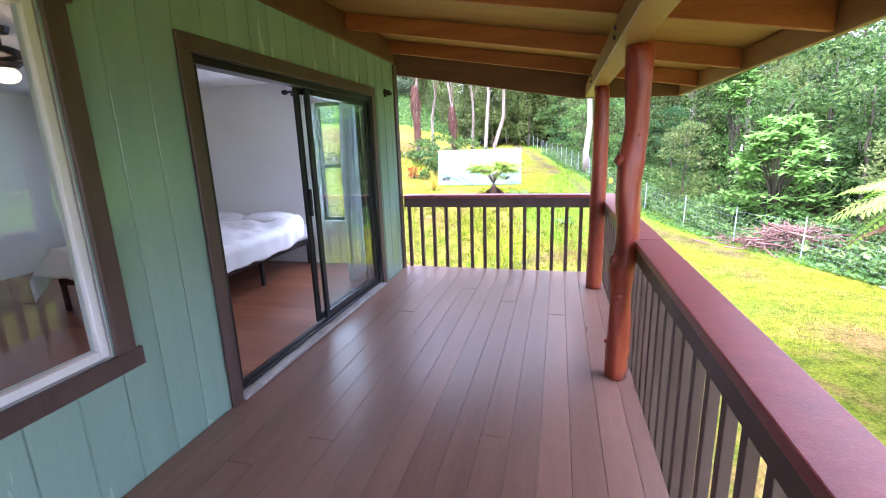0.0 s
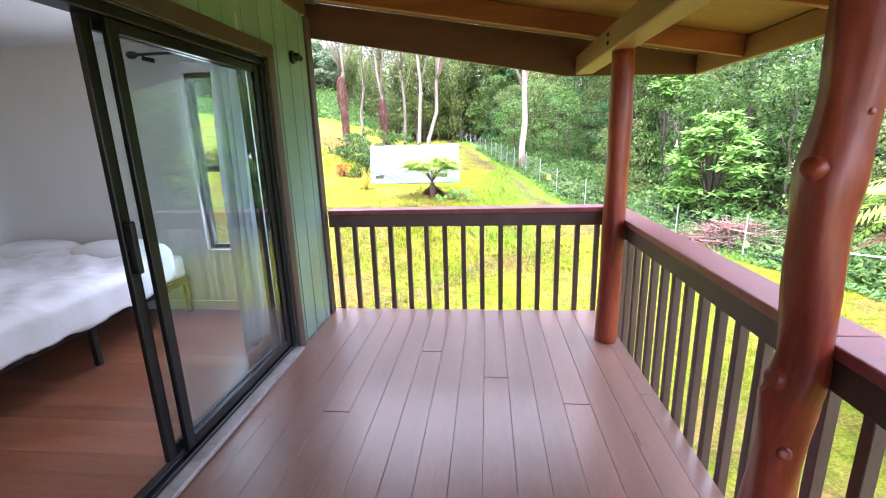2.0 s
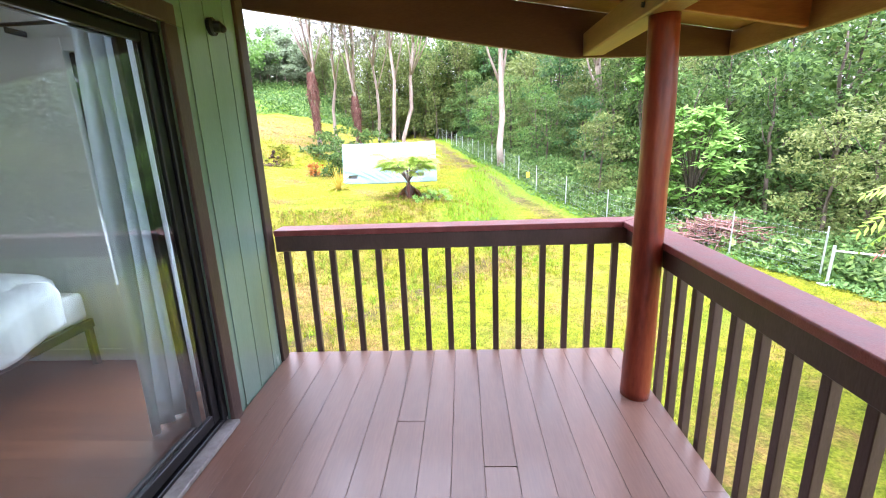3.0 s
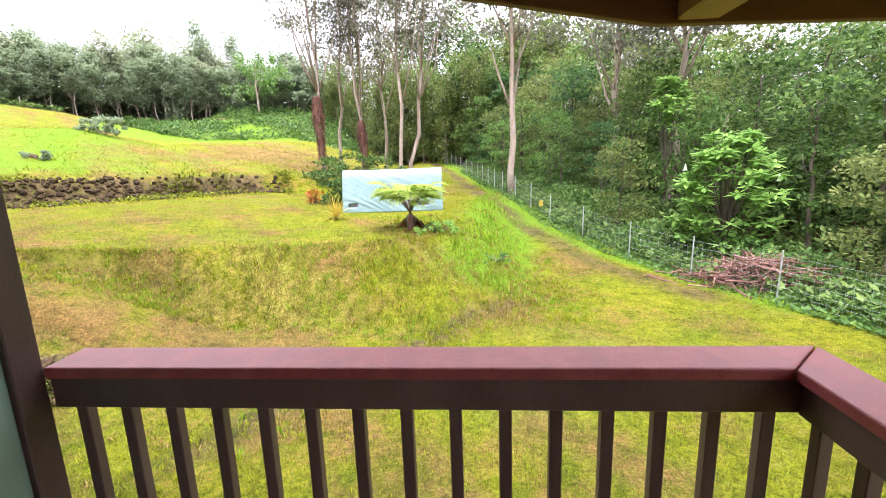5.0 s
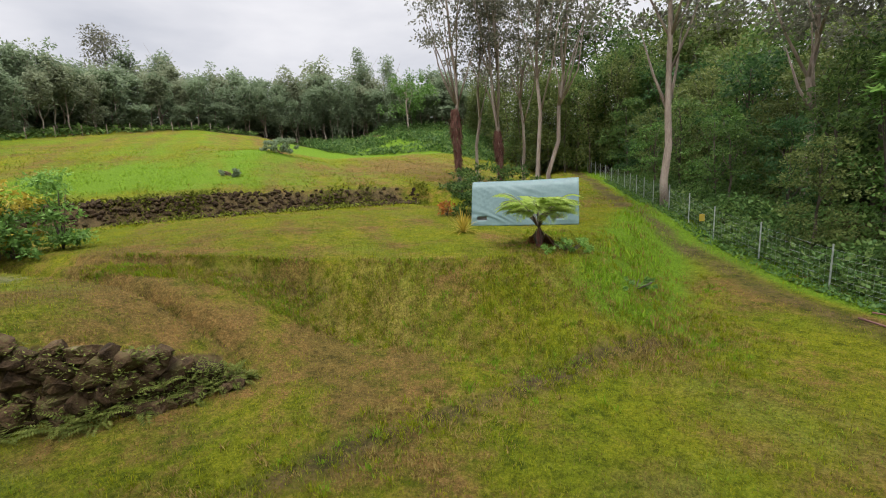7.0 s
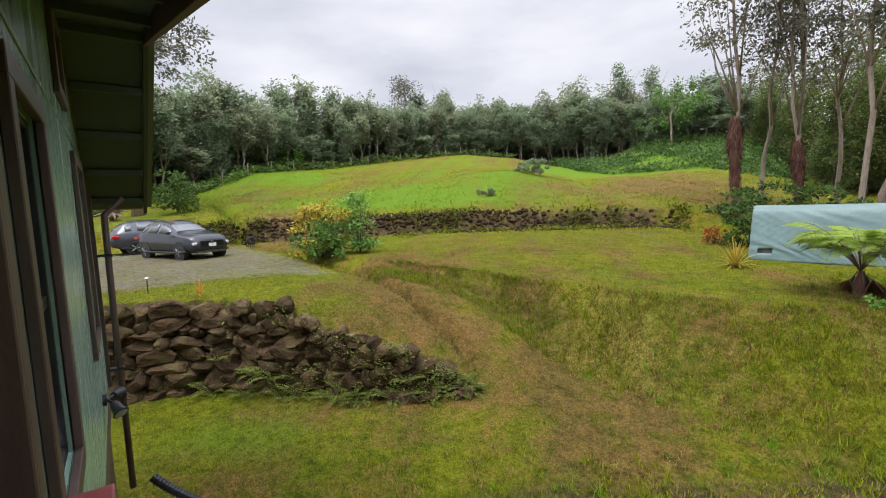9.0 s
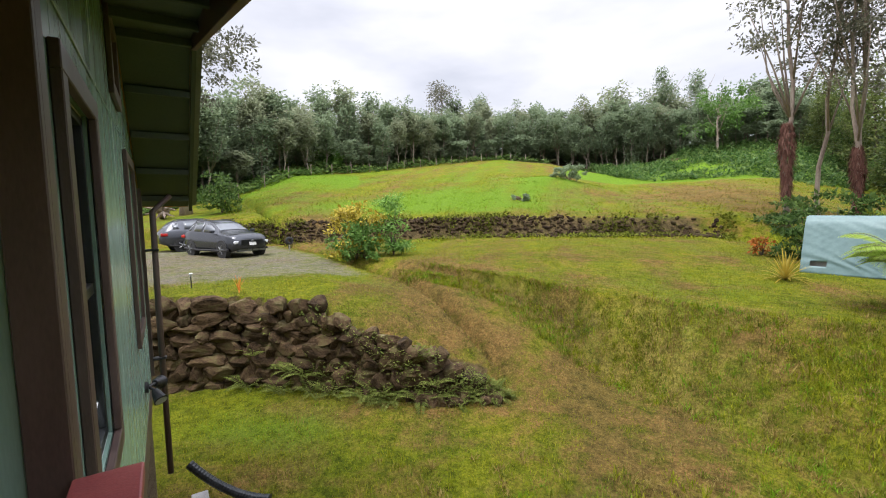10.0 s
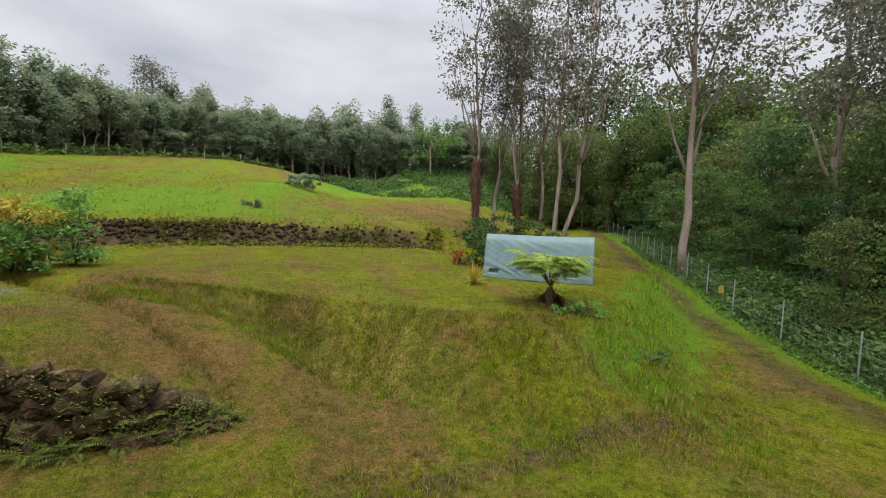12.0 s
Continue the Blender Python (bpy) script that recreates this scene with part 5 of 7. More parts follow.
def frond_mesh(rng, length, droop, pairs, leaf_len, rise=0.35, bare=0.08, fine=1.0):
    """One fern frond along +x: rows of leaflets on an arching rib."""
    t = np.linspace(bare, 1, pairs)
    px, pz = length * t, length * (rise * t - droop * t ** 2)
    tx = np.gradient(px)
    tz = np.gradient(pz)
    base, along, side, ln = [], [], [], []
    for i in range(pairs):
        d = np.array([tx[i], 0, tz[i]])
        d = d / np.linalg.norm(d)
        shape = leaf_len * (0.25 + 0.75 * math.sin(math.pi * min(1, 0.18 + 0.85 * (t[i] - bare) / (1 - bare)))) * rng.uniform(0.9, 1.1)
        for s in (-1, 1):
            w = unit(np.array([d[0] * 0.45, s, d[2] * 0.45 - 0.18]))
            base.append((px[i], 0, pz[i]))
            along.append(w)
            side.append(d)
            ln.append(shape)
    ln = np.array(ln)
    return leaf_mesh("leaflets", base, along, side, ln, (ln * 0.10 + length / pairs * 0.62) * fine, 0.05), [(length * q, length * (rise * q - droop * q * q)) for q in np.linspace(0.03, 1, 36)]


def tree_fern(label, at, trunk_h, count, length, droop, mat, seed, rise=0.35, dead=5, bare=0.08, fine=1.0):
    rng = np.random.default_rng(seed)
    fern = thing("tree_fern", label, "tree fern", at, "tree ferns")
    bm = bmesh.new()
    tube(bm, [(0, 0, -0.2), (0.02, 0.01, trunk_h * 0.5), (0, 0, trunk_h)], [0.12, 0.09, 0.06] if trunk_h > 2 else [0.09, 0.07, 0.05], 10)
    for v in bm.verts:
        v.co += Vector(rng.normal(size=3) * 0.012)
    finish("trunk", bm, M_BARKRED, fern, "shaggy red-brown trunk")
    for k in range(6):
        a = k * 1.05
        bm = bmesh.new()
        tube(bm, [(0.08 * math.cos(a), 0.08 * math.sin(a), 0.1), (0.16 * math.cos(a), 0.16 * math.sin(a), trunk_h * 0.6), (0.05 * math.cos(a), 0.05 * math.sin(a), trunk_h)], [0.022, 0.016, 0.012], 6)
        finish("stalk", bm, M_BARKDARK, fern)
    for k in range(count + dead):
        gone = k >= count
        a = 2 * math.pi * k / count + rng.uniform(-0.15, 0.15)
        ln = length * rng.uniform(0.85, 1.1) * ((0.55 if trunk_h < 2 else 0.8) if gone else 1)
        me, rib = frond_mesh(rng, ln, (1.5 if trunk_h < 2 else 0.55) if gone else droop * rng.uniform(*((0.6, 1.3) if bare < 0.2 else (0.92, 1.06))), 34, ln * (0.34 if bare < 0.2 else 0.36), 0.1 if gone else rise * rng.uniform(*((0.55, 1.15) if bare < 0.2 else (0.80, 1.06))), bare, fine)
        f = mesh_part("frond", me, M_LEAF_DEAD if gone else mat, fern, "withered brown frond" if gone else "")
        f["kind"] = "stuff"
        f.matrix_basis = Matrix.LocRotScale((0, 0, trunk_h - (0.1 if gone else 0)), Euler((rng.uniform(-0.2, 0.2), 0, a)), None)
        bm = bmesh.new()
        tube(bm, [(0, 0, 0)] + [(x, 0, z) for x, z in rib[::5]], [0.016] + [0.012 * (1 - i / 7) + 0.002 for i in range(len(rib[::5]))], 5)
        finish("rib", bm, M_BARKDARK, f)
    return fern


def spiky_plant(name, label, at, count, length, mat, seed, width=0.07, group=""):
    rng = np.random.default_rng(seed)
    plant = thing(name, label, "plant", at, group)
    for k in range(count):
        a = 2.4 * k + rng.uniform(-0.2, 0.2)
        up = 0.25 + 1.1 * (k / count) ** 1.2
        ln = length * rng.uniform(0.75, 1.1)
        bm = bmesh.new()
        left, right = [], []
        for i in range(6):
            t = i / 5
            rr, zz = ln * t * math.cos(up) , ln * (t * math.sin(up) - 0.35 * t * t * math.cos(up))
            w = width * (1 - t) ** 0.6 * (0.5 + t) + 0.002
            c = Vector((math.cos(a) * rr, math.sin(a) * rr, zz))
            s = Vector((-math.sin(a), math.cos(a), 0)) * w * 0.5
            left.append(bm.verts.new(c - s + Vector((0, 0, 0.012))))
            right.append(bm.verts.new(c + s + Vector((0, 0, 0.012))))
        for i in range(5):
            bm.faces.new((left[i], right[i], right[i + 1], left[i + 1]))
        finish("leaf_blade", bm, mat, plant)
    return plant


def fill_far_wood():
    """Low leafy growth between the trunks of the distant wood."""
    rng = np.random.default_rng(55)
    n = 24000
    yaw = rng.uniform(-9, 95, n)
    r = np.array([far_edge(v) for v in yaw]) + rng.uniform(5, 17, n)
    x, y = -0.4 - r * np.sin(np.radians(yaw)), 5.3 + r * np.cos(np.radians(yaw))
    z = ground(x, y) + rng.uniform(0, 7.5, n) * (0.55 + 0.45 * np.abs(waves(x, y, 0.3)))
    stuff_leaves("thicket", "dark leafy thicket between the distant trunks", np.stack([x, y, z], 1), 0.9, 0.45, M_LEAF_HAZED, 56, 0.4)
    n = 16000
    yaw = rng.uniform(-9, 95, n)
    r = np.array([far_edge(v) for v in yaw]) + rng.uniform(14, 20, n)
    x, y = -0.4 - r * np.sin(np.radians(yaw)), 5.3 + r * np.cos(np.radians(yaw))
    stuff_leaves("thicket", "shadowy undergrowth deep in the distant wood", np.stack([x, y, ground(x, y) + rng.uniform(0, 6.0, n)], 1), 1.5, 0.8, M_LEAF_HAZED, 57, 0.4)


fill_far_wood()
plant_right_forest()
plant_gums()
plant_far_forest()
plant_undergrowth()
grow_grass()
bank_weeds()
field_tufts()
tree_fern("bright green tree fern with a withered skirt before the tarp shelter", (-2.55, 18.1, ground_at(-2.55, 18.1)), 0.55, 54, 1.22, 1.34, M_LEAF_PALE, 3, 1.95, 22, 0.36, 0.5)
tree_fern("tall tree fern growing beside the porch rail", (5.4, 6.2, ground_at(5.4, 6.2)), 3.1, 16, 1.95, 0.75, M_LEAF_BRIGHT, 4, 0.42, 7)
spiky_plant("bromeliad", "yellow and orange spiky bromeliad on the terrace", (-5.75, 20.4, ground_at(-5.75, 20.4)), 60, 0.85, M_LEAF_GOLD, 1, 0.06).scale = (1, 1, 1.35)
M_LEAF_SHRUB = leaf_material("leaf_shrub", (0.095, 0.20, 0.04), (0.18, 0.33, 0.07), (0.30, 0.45, 0.12), glow=0.5)
make_bush("bush", "green bush with yellowing upper leaves beside the yard", -17.8, 12.1, 1.2, 1.2, 2.35, 30, 42, 0.19, M_LEAF_YELLOW, 61)
make_bush("bush", "leafy green lower growth of the garden bush", -17.6, 12.4, 1.5, 1.5, 1.7, 50, 60, 0.17, M_LEAF_LIGHT, 62)
make_bush("bush", "tall green shrub beside the yellowing bush", -17.4, 13.6, 0.6, 0.6, 2.75, 24, 60, 0.15, M_LEAF_SHRUB, 63)
make_bush("bush", "dark bush at the end of the tarp shelter", -7.1, 25.5, 0.75, 1.0, 2.0, 24, 60, 0.17, M_LEAF_FOREST, 64)
make_bush("bush", "dark bushes among the gum trunks", -8.2, 33.0, 3.2, 1.8, 2.6, 46, 60, 0.24, M_LEAF_FOREST, 65)
make_bush("bush", "rounded grey-green bush on the hill field", *spot(41.6, 47), 2.1, 1.8, 1.5, 30, 60, 0.24, M_LEAF_HAZED, 66)
make_bush("bush", "dark green bush at the big gum's foot", -38.0, 9.2, 1.6, 1.6, 3.2, 30, 60, 0.26, M_LEAF_FOREST, 67)
make_bush("bush", "small grey-green bush on the hill field", *spot(47.5, 36), 1.0, 0.8, 0.6, 12, 50, 0.16, M_LEAF_HAZED, 68)
make_bush("bush", "orange-red flowering plant near the shelter", -8.35, 25.4, 0.55, 0.45, 0.8, 9, 20, 0.18, leaf_material("leaf_orange", (0.10, 0.11, 0.02), (0.30, 0.09, 0.02), (0.42, 0.14, 0.03)), 69)


def whorl_shrub(label, x, y, radius, height, whorls, leaf, seed, low=0.12, flowers=0):
    """Forked stems that each end in a whorl of broad drooping leaves."""
    rng = np.random.default_rng(seed)
    shrub = thing("angels_trumpet", label, "shrub", (x, y, ground_at(x, y) - 0.05))
    tips = []
    for _ in range(whorls):
        a, u = rng.uniform(0, 6.28), low + (1 - low) * rng.uniform() ** 0.8
        w = radius * math.sqrt(max(0.03, 1 - ((u - 0.42) / 0.62) ** 2)) * rng.uniform(0.45, 1.05)
        tips.append(np.array([w * math.cos(a), w * math.sin(a), u * height]))
    for tip in tips[::4]:
        bm = bmesh.new()
        tube(bm, [(0, 0, 0), (tip[0] * 0.25, tip[1] * 0.25, tip[2] * 0.5), tuple(tip)], [0.04, 0.028, 0.012], 6)
        finish("stem", bm, M_BARKDARK, shrub)
    base, along = [], []
    for tip in tips:
        turn = rng.uniform(0, 6.28)
        for k in range(11):
            a = turn + 2.4 * k
            base.append(tip + rng.normal(size=3) * 0.02)
            along.append((math.cos(a), math.sin(a), 0.35 - 0.10 * k + rng.normal() * 0.12))
    base, along = np.array(base), unit(np.array(along))
    side = unit(np.cross(along, np.array([0, 0, 1.0]) + rng.normal(size=along.shape) * 0.15))
    size = leaf * rng.uniform(0.7, 1.25, len(base))
    tagged(mesh_part("foliage", leaf_mesh("foliage", base, along, side, size, size * 0.42, 0.12), M_LEAF_SHRUB, shrub), kind="stuff")
    for k in range(flowers):
        tip = tips[(k * 7) % len(tips)]
        out = 1.12 * radius / max(0.2, math.hypot(tip[0], tip[1]))
        c = (tip[0] * out * 0.8, tip[1] * out * 0.8, tip[2] - 0.1)
        bm = bmesh.new()
        tube(bm, [(c[0], c[1], c[2]), (c[0], c[1], c[2] - 0.10), (c[0], c[1], c[2] - 0.20), (c[0], c[1], c[2] - 0.24)], [0.012, 0.025, 0.05, 0.09], 10)
        finish("flower", bm, M_VINYL, shrub, "white hanging trumpet flower", smooth=True)


whorl_shrub("large angel's trumpet shrub with broad pale green leaves", 8.15, 19.6, 1.55, 4.5, 210, 0.38, 70, flowers=5)
whorl_shrub("tall broad-leaved shrub rising at the forest edge", 8.3, 25.0, 1.1, 6.7, 44, 0.44, 71, low=0.78)
make_bush("bush", "green weed clump on the terrace slope", -1.6, 17.4, 0.8, 0.7, 0.40, 16, 60, 0.09, M_LEAF_SHRUB, 72)
make_bush("bush", "green weed clump low on the bank", 0.1, 17.0, 0.7, 0.6, 0.3, 14, 60, 0.07, M_LEAF_LIGHT, 73)
ti = spiky_plant("ti_plant", "small upright red and orange ti plant on the rock wall", (-11.95, 6.8, ground_at(-12.2, 6.8)), 12, 0.4, leaf_material("leaf_red", (0.35, 0.02, 0.01), (0.55, 0.10, 0.02), (0.6, 0.3, 0.05)), 2)
ti.scale = (0.5, 0.5, 1.6)
rng_fern = random.Random(8)


def small_fern(x, y, z, size, seed):
    rng = np.random.default_rng(seed)
    fern = thing("fern", "low green fern at the rock wall's foot", "fern", (x, y, z), "ferns along the rock wall")
    for k in range(8):
        ln = size * rng.uniform(0.7, 1.15)
        me, _ = frond_mesh(rng, ln, rng.uniform(0.6, 1.15), 14, ln * 0.24, rng.uniform(0.8, 1.5))
        f = mesh_part("frond", me, M_FERN, fern)
        f["kind"] = "stuff"
        f.rotation_euler = (rng.uniform(-0.2, 0.2), 0, 0.785 * k + rng.uniform(-0.3, 0.3))


for k in range(22):
    yy = 6.8 + k * 0.2 + rng_fern.uniform(-0.15, 0.15)
    up = rng_fern.random() < 0.4
    xx = float(wall_line(yy)) + (rng_fern.uniform(0.12, 0.42) if not up else 0.14)
    small_fern(xx, yy, ground_at(xx + 0.3, yy) + (rng_fern.uniform(0.2, 0.75) if up and yy < 10 else 0), rng_fern.uniform(0.3, 0.58), 20 + k)


# ---- rock wall ----
def stone_mesh(seed, fineness=3):
    rng = np.random.default_rng(seed)
    bm = bmesh.new()
    bmesh.ops.create_icosphere(bm, subdivisions=fineness, radius=0.5)
    cuts = [(unit(rng.normal(size=3)), rng.uniform(0.24, 0.38)) for _ in range(10)]
    for v in bm.verts:
        p = np.array(v.co)
        for nrm, d in cuts:
            over = p @ nrm - d
            if over > 0:
                p = p - nrm * over * 0.95
        p = p * (1 + 0.10 * noise.noise(Vector(p * 4 + seed)) + 0.10 * noise.noise(Vector(p * 10 + seed)) + 0.012 * rng.normal())
        v.co = p
    me = bpy.data.meshes.new("stone")
    bm.to_mesh(me)
    bm.free()
    me.materials.append(M_ROCK)
    return me


STONES = [stone_mesh(900 + k) for k in range(12)]
RUBBLE = [stone_mesh(940 + k, 2) for k in range(12)]


def build_rock_wall():
    wall = structure("wall_rock", "dry-stacked brown lava rock retaining wall with moss and ferns")
    rng = random.Random(31)
    ys = np.linspace(3.4, 11.5, 400)
    xs = wall_line(ys)
    run = np.concatenate([[0], np.cumsum(np.hypot(np.diff(xs), np.diff(ys)))])

    def height(y):
        return float(np.interp(y, [3, 8.0, 8.5, 9.3, 10.1, 10.8, 11.15, 11.3], [2.13, 2.10, 1.66, 1.28, 0.95, 0.5, 0.2, 0.0]))
    z = 0.0
    while z < 2.1:
        h = rng.uniform(0.18, 0.36)
        s = rng.uniform(0, 0.3)
        while s < run[-1]:
            w = rng.uniform(0.26, 0.76)
            y = float(np.interp(s + w / 2, run, ys))
            x = float(np.interp(s + w / 2, run, xs))
            ang = math.atan2(float(np.interp(y + 0.05, ys, xs) - np.interp(y - 0.05, ys, xs)), 0.1)
            if z + h * 0.75 < height(y):
                ob = new("stone", rng.choice(STONES))
                back = 0.12 + 0.09 * z
                ob.matrix_basis = Matrix.LocRotScale((x - back * math.cos(ang) + rng.uniform(-0.07, 0.05), y + back * math.sin(ang), ground_at(x + 0.4, y) + z + h / 2 + rng.uniform(-0.05, 0.05)),
                                                     Euler((rng.uniform(-0.2, 0.2), rng.uniform(-0.15, 0.15), -ang + rng.choice((0, math.pi)) + rng.uniform(-0.3, 0.3))), (0.52, w * 1.28, h * 1.55))
                ob.parent = wall
            s += w
        z += h * 0.93
    # hearting packed behind the face
    z = 0.0
    while z < 2.0:
        for s in np.arange(0, run[-1], 0.42):
            y, x = float(np.interp(s, run, ys)), float(np.interp(s, run, xs))
            if z + 0.35 < height(y):
                ob = new("stone", rng.choice(RUBBLE))
                ob.matrix_basis = Matrix.LocRotScale((x - 0.42 - 0.09 * z, y, ground_at(x + 0.4, y) + z + 0.15), Euler((0, 0, rng.uniform(0, 6))), (0.66, 0.66, 0.6))
                ob.parent = wall
        z += 0.3
    # loose stones at the low end
    for _ in range(26):
        y = rng.uniform(9.4, 11.1)
        x = float(wall_line(y)) + rng.uniform(0.05, 0.4)
        ob = new("stone", rng.choice(STONES))
        q = rng.uniform(0.15, 0.38)
        ob.matrix_basis = Matrix.LocRotScale((x, y, ground_at(x, y) + 0.06), Euler((rng.uniform(0, 3), rng.uniform(0, 3), rng.uniform(0, 3))), (q, q * 1.2, q * 0.8))
        ob.parent = wall
    # weeds rooted in the joints
    q = np.random.default_rng(44)
    for n, lo, hi, mat, size, bar, seed, label in ((2600, 7.8, 11.3, M_FERN, 0.06, 0.08, 45, "weeds and moss rooted in the rock wall"), (1300, 7.0, 11.3, M_FERN, 0.10, 0.42, 46, "green fern sprigs hanging from the rock wall")):
        y = q.uniform(lo, hi, n)
        share = q.uniform(0, 1.06, n) ** 0.9
        top = np.array([height(v) for v in y])
        x = wall_line(y) + 0.16 - 0.20 * top * share / 2 + q.normal(size=n) * 0.08
        z = ground(x + 0.4, y) + top * share
        keep = waves(x * 2 + z * 3, y * 2.2, 2.0, 1.0 + seed) + 0.5 * smooth_step(7.5, 9.5, y) - 0.35 * share > bar
        stuff_leaves("weeds", label, np.stack([x, y, z], 1)[keep], size, size * 0.45, mat, seed, 0.4)


def build_rock_bank():
    """Rubble along the bank below the hill field."""
    rng = np.random.default_rng(77)
    co, fa, n0 = [], [], 0
    for _ in range(1400):
        yaw = rng.uniform(25, 83)
        r = 28.3 + 1.5 * float(smooth_step(50, 75, yaw)) + rng.normal() * 0.42 - 0.1
        x, y = spot(yaw, r)
        me = RUBBLE[int(rng.integers(0, 12))]
        v = np.empty(len(me.vertices) * 3)
        me.vertices.foreach_get("co", v)
        v = v.reshape(-1, 3) * rng.uniform(0.12, 0.40) * np.array([1, 1, 0.8])
        a = rng.uniform(0, 6.28)
        v = v @ np.array([[math.cos(a), -math.sin(a), 0], [math.sin(a), math.cos(a), 0], [0, 0, 1]]) + (x, y, ground_at(x, y) + 0.04)
        co.append(v)
        fa += [[n0 + i for i in p.vertices] for p in me.polygons]
        n0 += len(v)
    me = bpy.data.meshes.new("rubble")
    me.from_pydata(np.concatenate(co).tolist(), [], fa)
    tagged(mesh_part("rubble", me, M_ROCK), "dark rocks and earth of the bank below the field", "rocks", "", "stuff")


build_rock_wall()
build_rock_bank()


# ---- tarp shelter ----
def build_shelter():
    shed = thing("tarp_shelter", "low shelter covered with a pale aqua tarpaulin", "shelter", (-4.0, 23.4, ground_at(-4.0, 23.0)))
    shed.rotation_euler = (0, 0, 0.10)
    rng = np.random.default_rng(2)
    prof = [(-1.05, 0.0), (-1.0, 0.25), (-0.97, 0.40), (-0.92, 0.6), (-0.82, 0.95), (-0.72, 1.3), (-0.62, 1.6), (-0.5, 1.77), (-0.2, 1.80), (0.3, 1.74), (0.75, 1.6), (0.95, 1.2), (1.02, 0.6), (1.05, 0.0)]
    prof = [tuple(np.array(a) + (np.array(b) - np.array(a)) * k / 4) for a, b in zip(prof, prof[1:]) for k in range(4)] + [prof[-1]]
    nx = 160
    bm = bmesh.new()
    grid = []
    for i in range(nx + 1):
        u = i / nx
        x = -2.12 + 4.24 * u
        row = []
        for j, (y, z) in enumerate(prof):
            sag = 0.025 * math.sin(u * math.pi) * (z > 1.5)
            # creases running down from the upper corner
            drift = 2.2 * math.sin(x * 1.3 + 0.8 * z) + 1.3 * math.sin(z * 2.7 + x * 1.9)
            fold = 0.024 * abs(math.sin(10.5 * (z + 0.42 * x) + drift)) + 0.018 * abs(math.sin(17 * (z + 0.34 * x) + 1.3 * drift)) + 0.012 * math.sin(x * 2.3 - z * 3)
            fold *= (0.06 + 0.94 * smooth_step(1.75, 1.45, z)) * (0.95 - 0.45 * u)
            row.append(bm.verts.new((x, y - float(fold) * (1 if y < 0.3 else -1), max(0.0, z - sag))))
        grid.append(row)
    for i in range(nx):
        for j in range(len(prof) - 1):
            if j // 4 == 1 and (0.05 < i / nx < 0.15 or 0.74 < i / nx < 0.86):
                continue
            bm.faces.new((grid[i][j], grid[i + 1][j], grid[i + 1][j + 1], grid[i][j + 1]))
    bm.faces.new([v for v in grid[0]])
    bm.faces.new([v for v in grid[-1]][::-1])
    tarp = finish("tarpaulin", bm, M_TARP, shed, smooth=True)
    sol = tarp.modifiers.new("thick", "SOLIDIFY")
    sol.thickness = 0.006
    for k in range(7):
        block("block_pile", -2.0 + 0.57 * k, -1.5 + 0.57 * k, -0.86, -0.5, 0.0, 0.5, M_SILL, shed, "grey concrete blocks inside")
    for x in (-2.06, 0, 2.06):
        block("pole", x - 0.03, x + 0.03, -0.55, -0.49, 0, 1.68, M_GALV, shed)


build_shelter()


# ---- fences, brush pile ----
def build_fences():
    fence = thing("wire_fence", "wire mesh fence on thin grey-green steel posts", "fence")
    pts = []
    y = 13.0
    while y < 58:
        x = float(fence_line(y))
        pts.append((x, y, ground_at(x, y)))
        y += 2.35
    for x, y, z in pts:
        bm = bmesh.new()
        tube(bm, [(x, y, z - 0.3), (x + 0.02, y, z + 1.3)], [0.024, 0.022], 6)
        finish("fence_post", bm, M_GALV, fence)
    for (x0, y0, z0), (x1, y1, z1) in zip(pts, pts[1:]):
        bm = bmesh.new()
        for h in (0.05, 0.2, 0.35, 0.55, 0.75, 0.95, 1.15):
            tube(bm, [(x0, y0, z0 + h), (x1, y1, z1 + h)], [0.0022, 0.0022], 3, False)
        for i in range(1, 15):
            t = i / 15
            p = (x0 + (x1 - x0) * t, y0 + (y1 - y0) * t, z0 + (z1 - z0) * t)
            tube(bm, [(p[0], p[1], p[2] + 0.05), (p[0], p[1], p[2] + 1.15)], [0.0016, 0.0016], 3, False)
        finish("wire_mesh", bm, M_GALV, fence)
    far = thing("field_fence", "line of pale wooden fence posts along the distant wood", "fence")
    yaw = 47.0
    while yaw < 88:
        r = far_edge(yaw) - 3.2
        x, y = spot(yaw, r)
        z = ground_at(x, y)
        bm = bmesh.new()
        tube(bm, [(x, y, z - 0.2), (x + 0.03, y, z + 1.35)], [0.07, 0.06], 6)
        finish("fence_post", bm, M_BARK, far)
        yaw += math.degrees(2.7 / r)


build_fences()


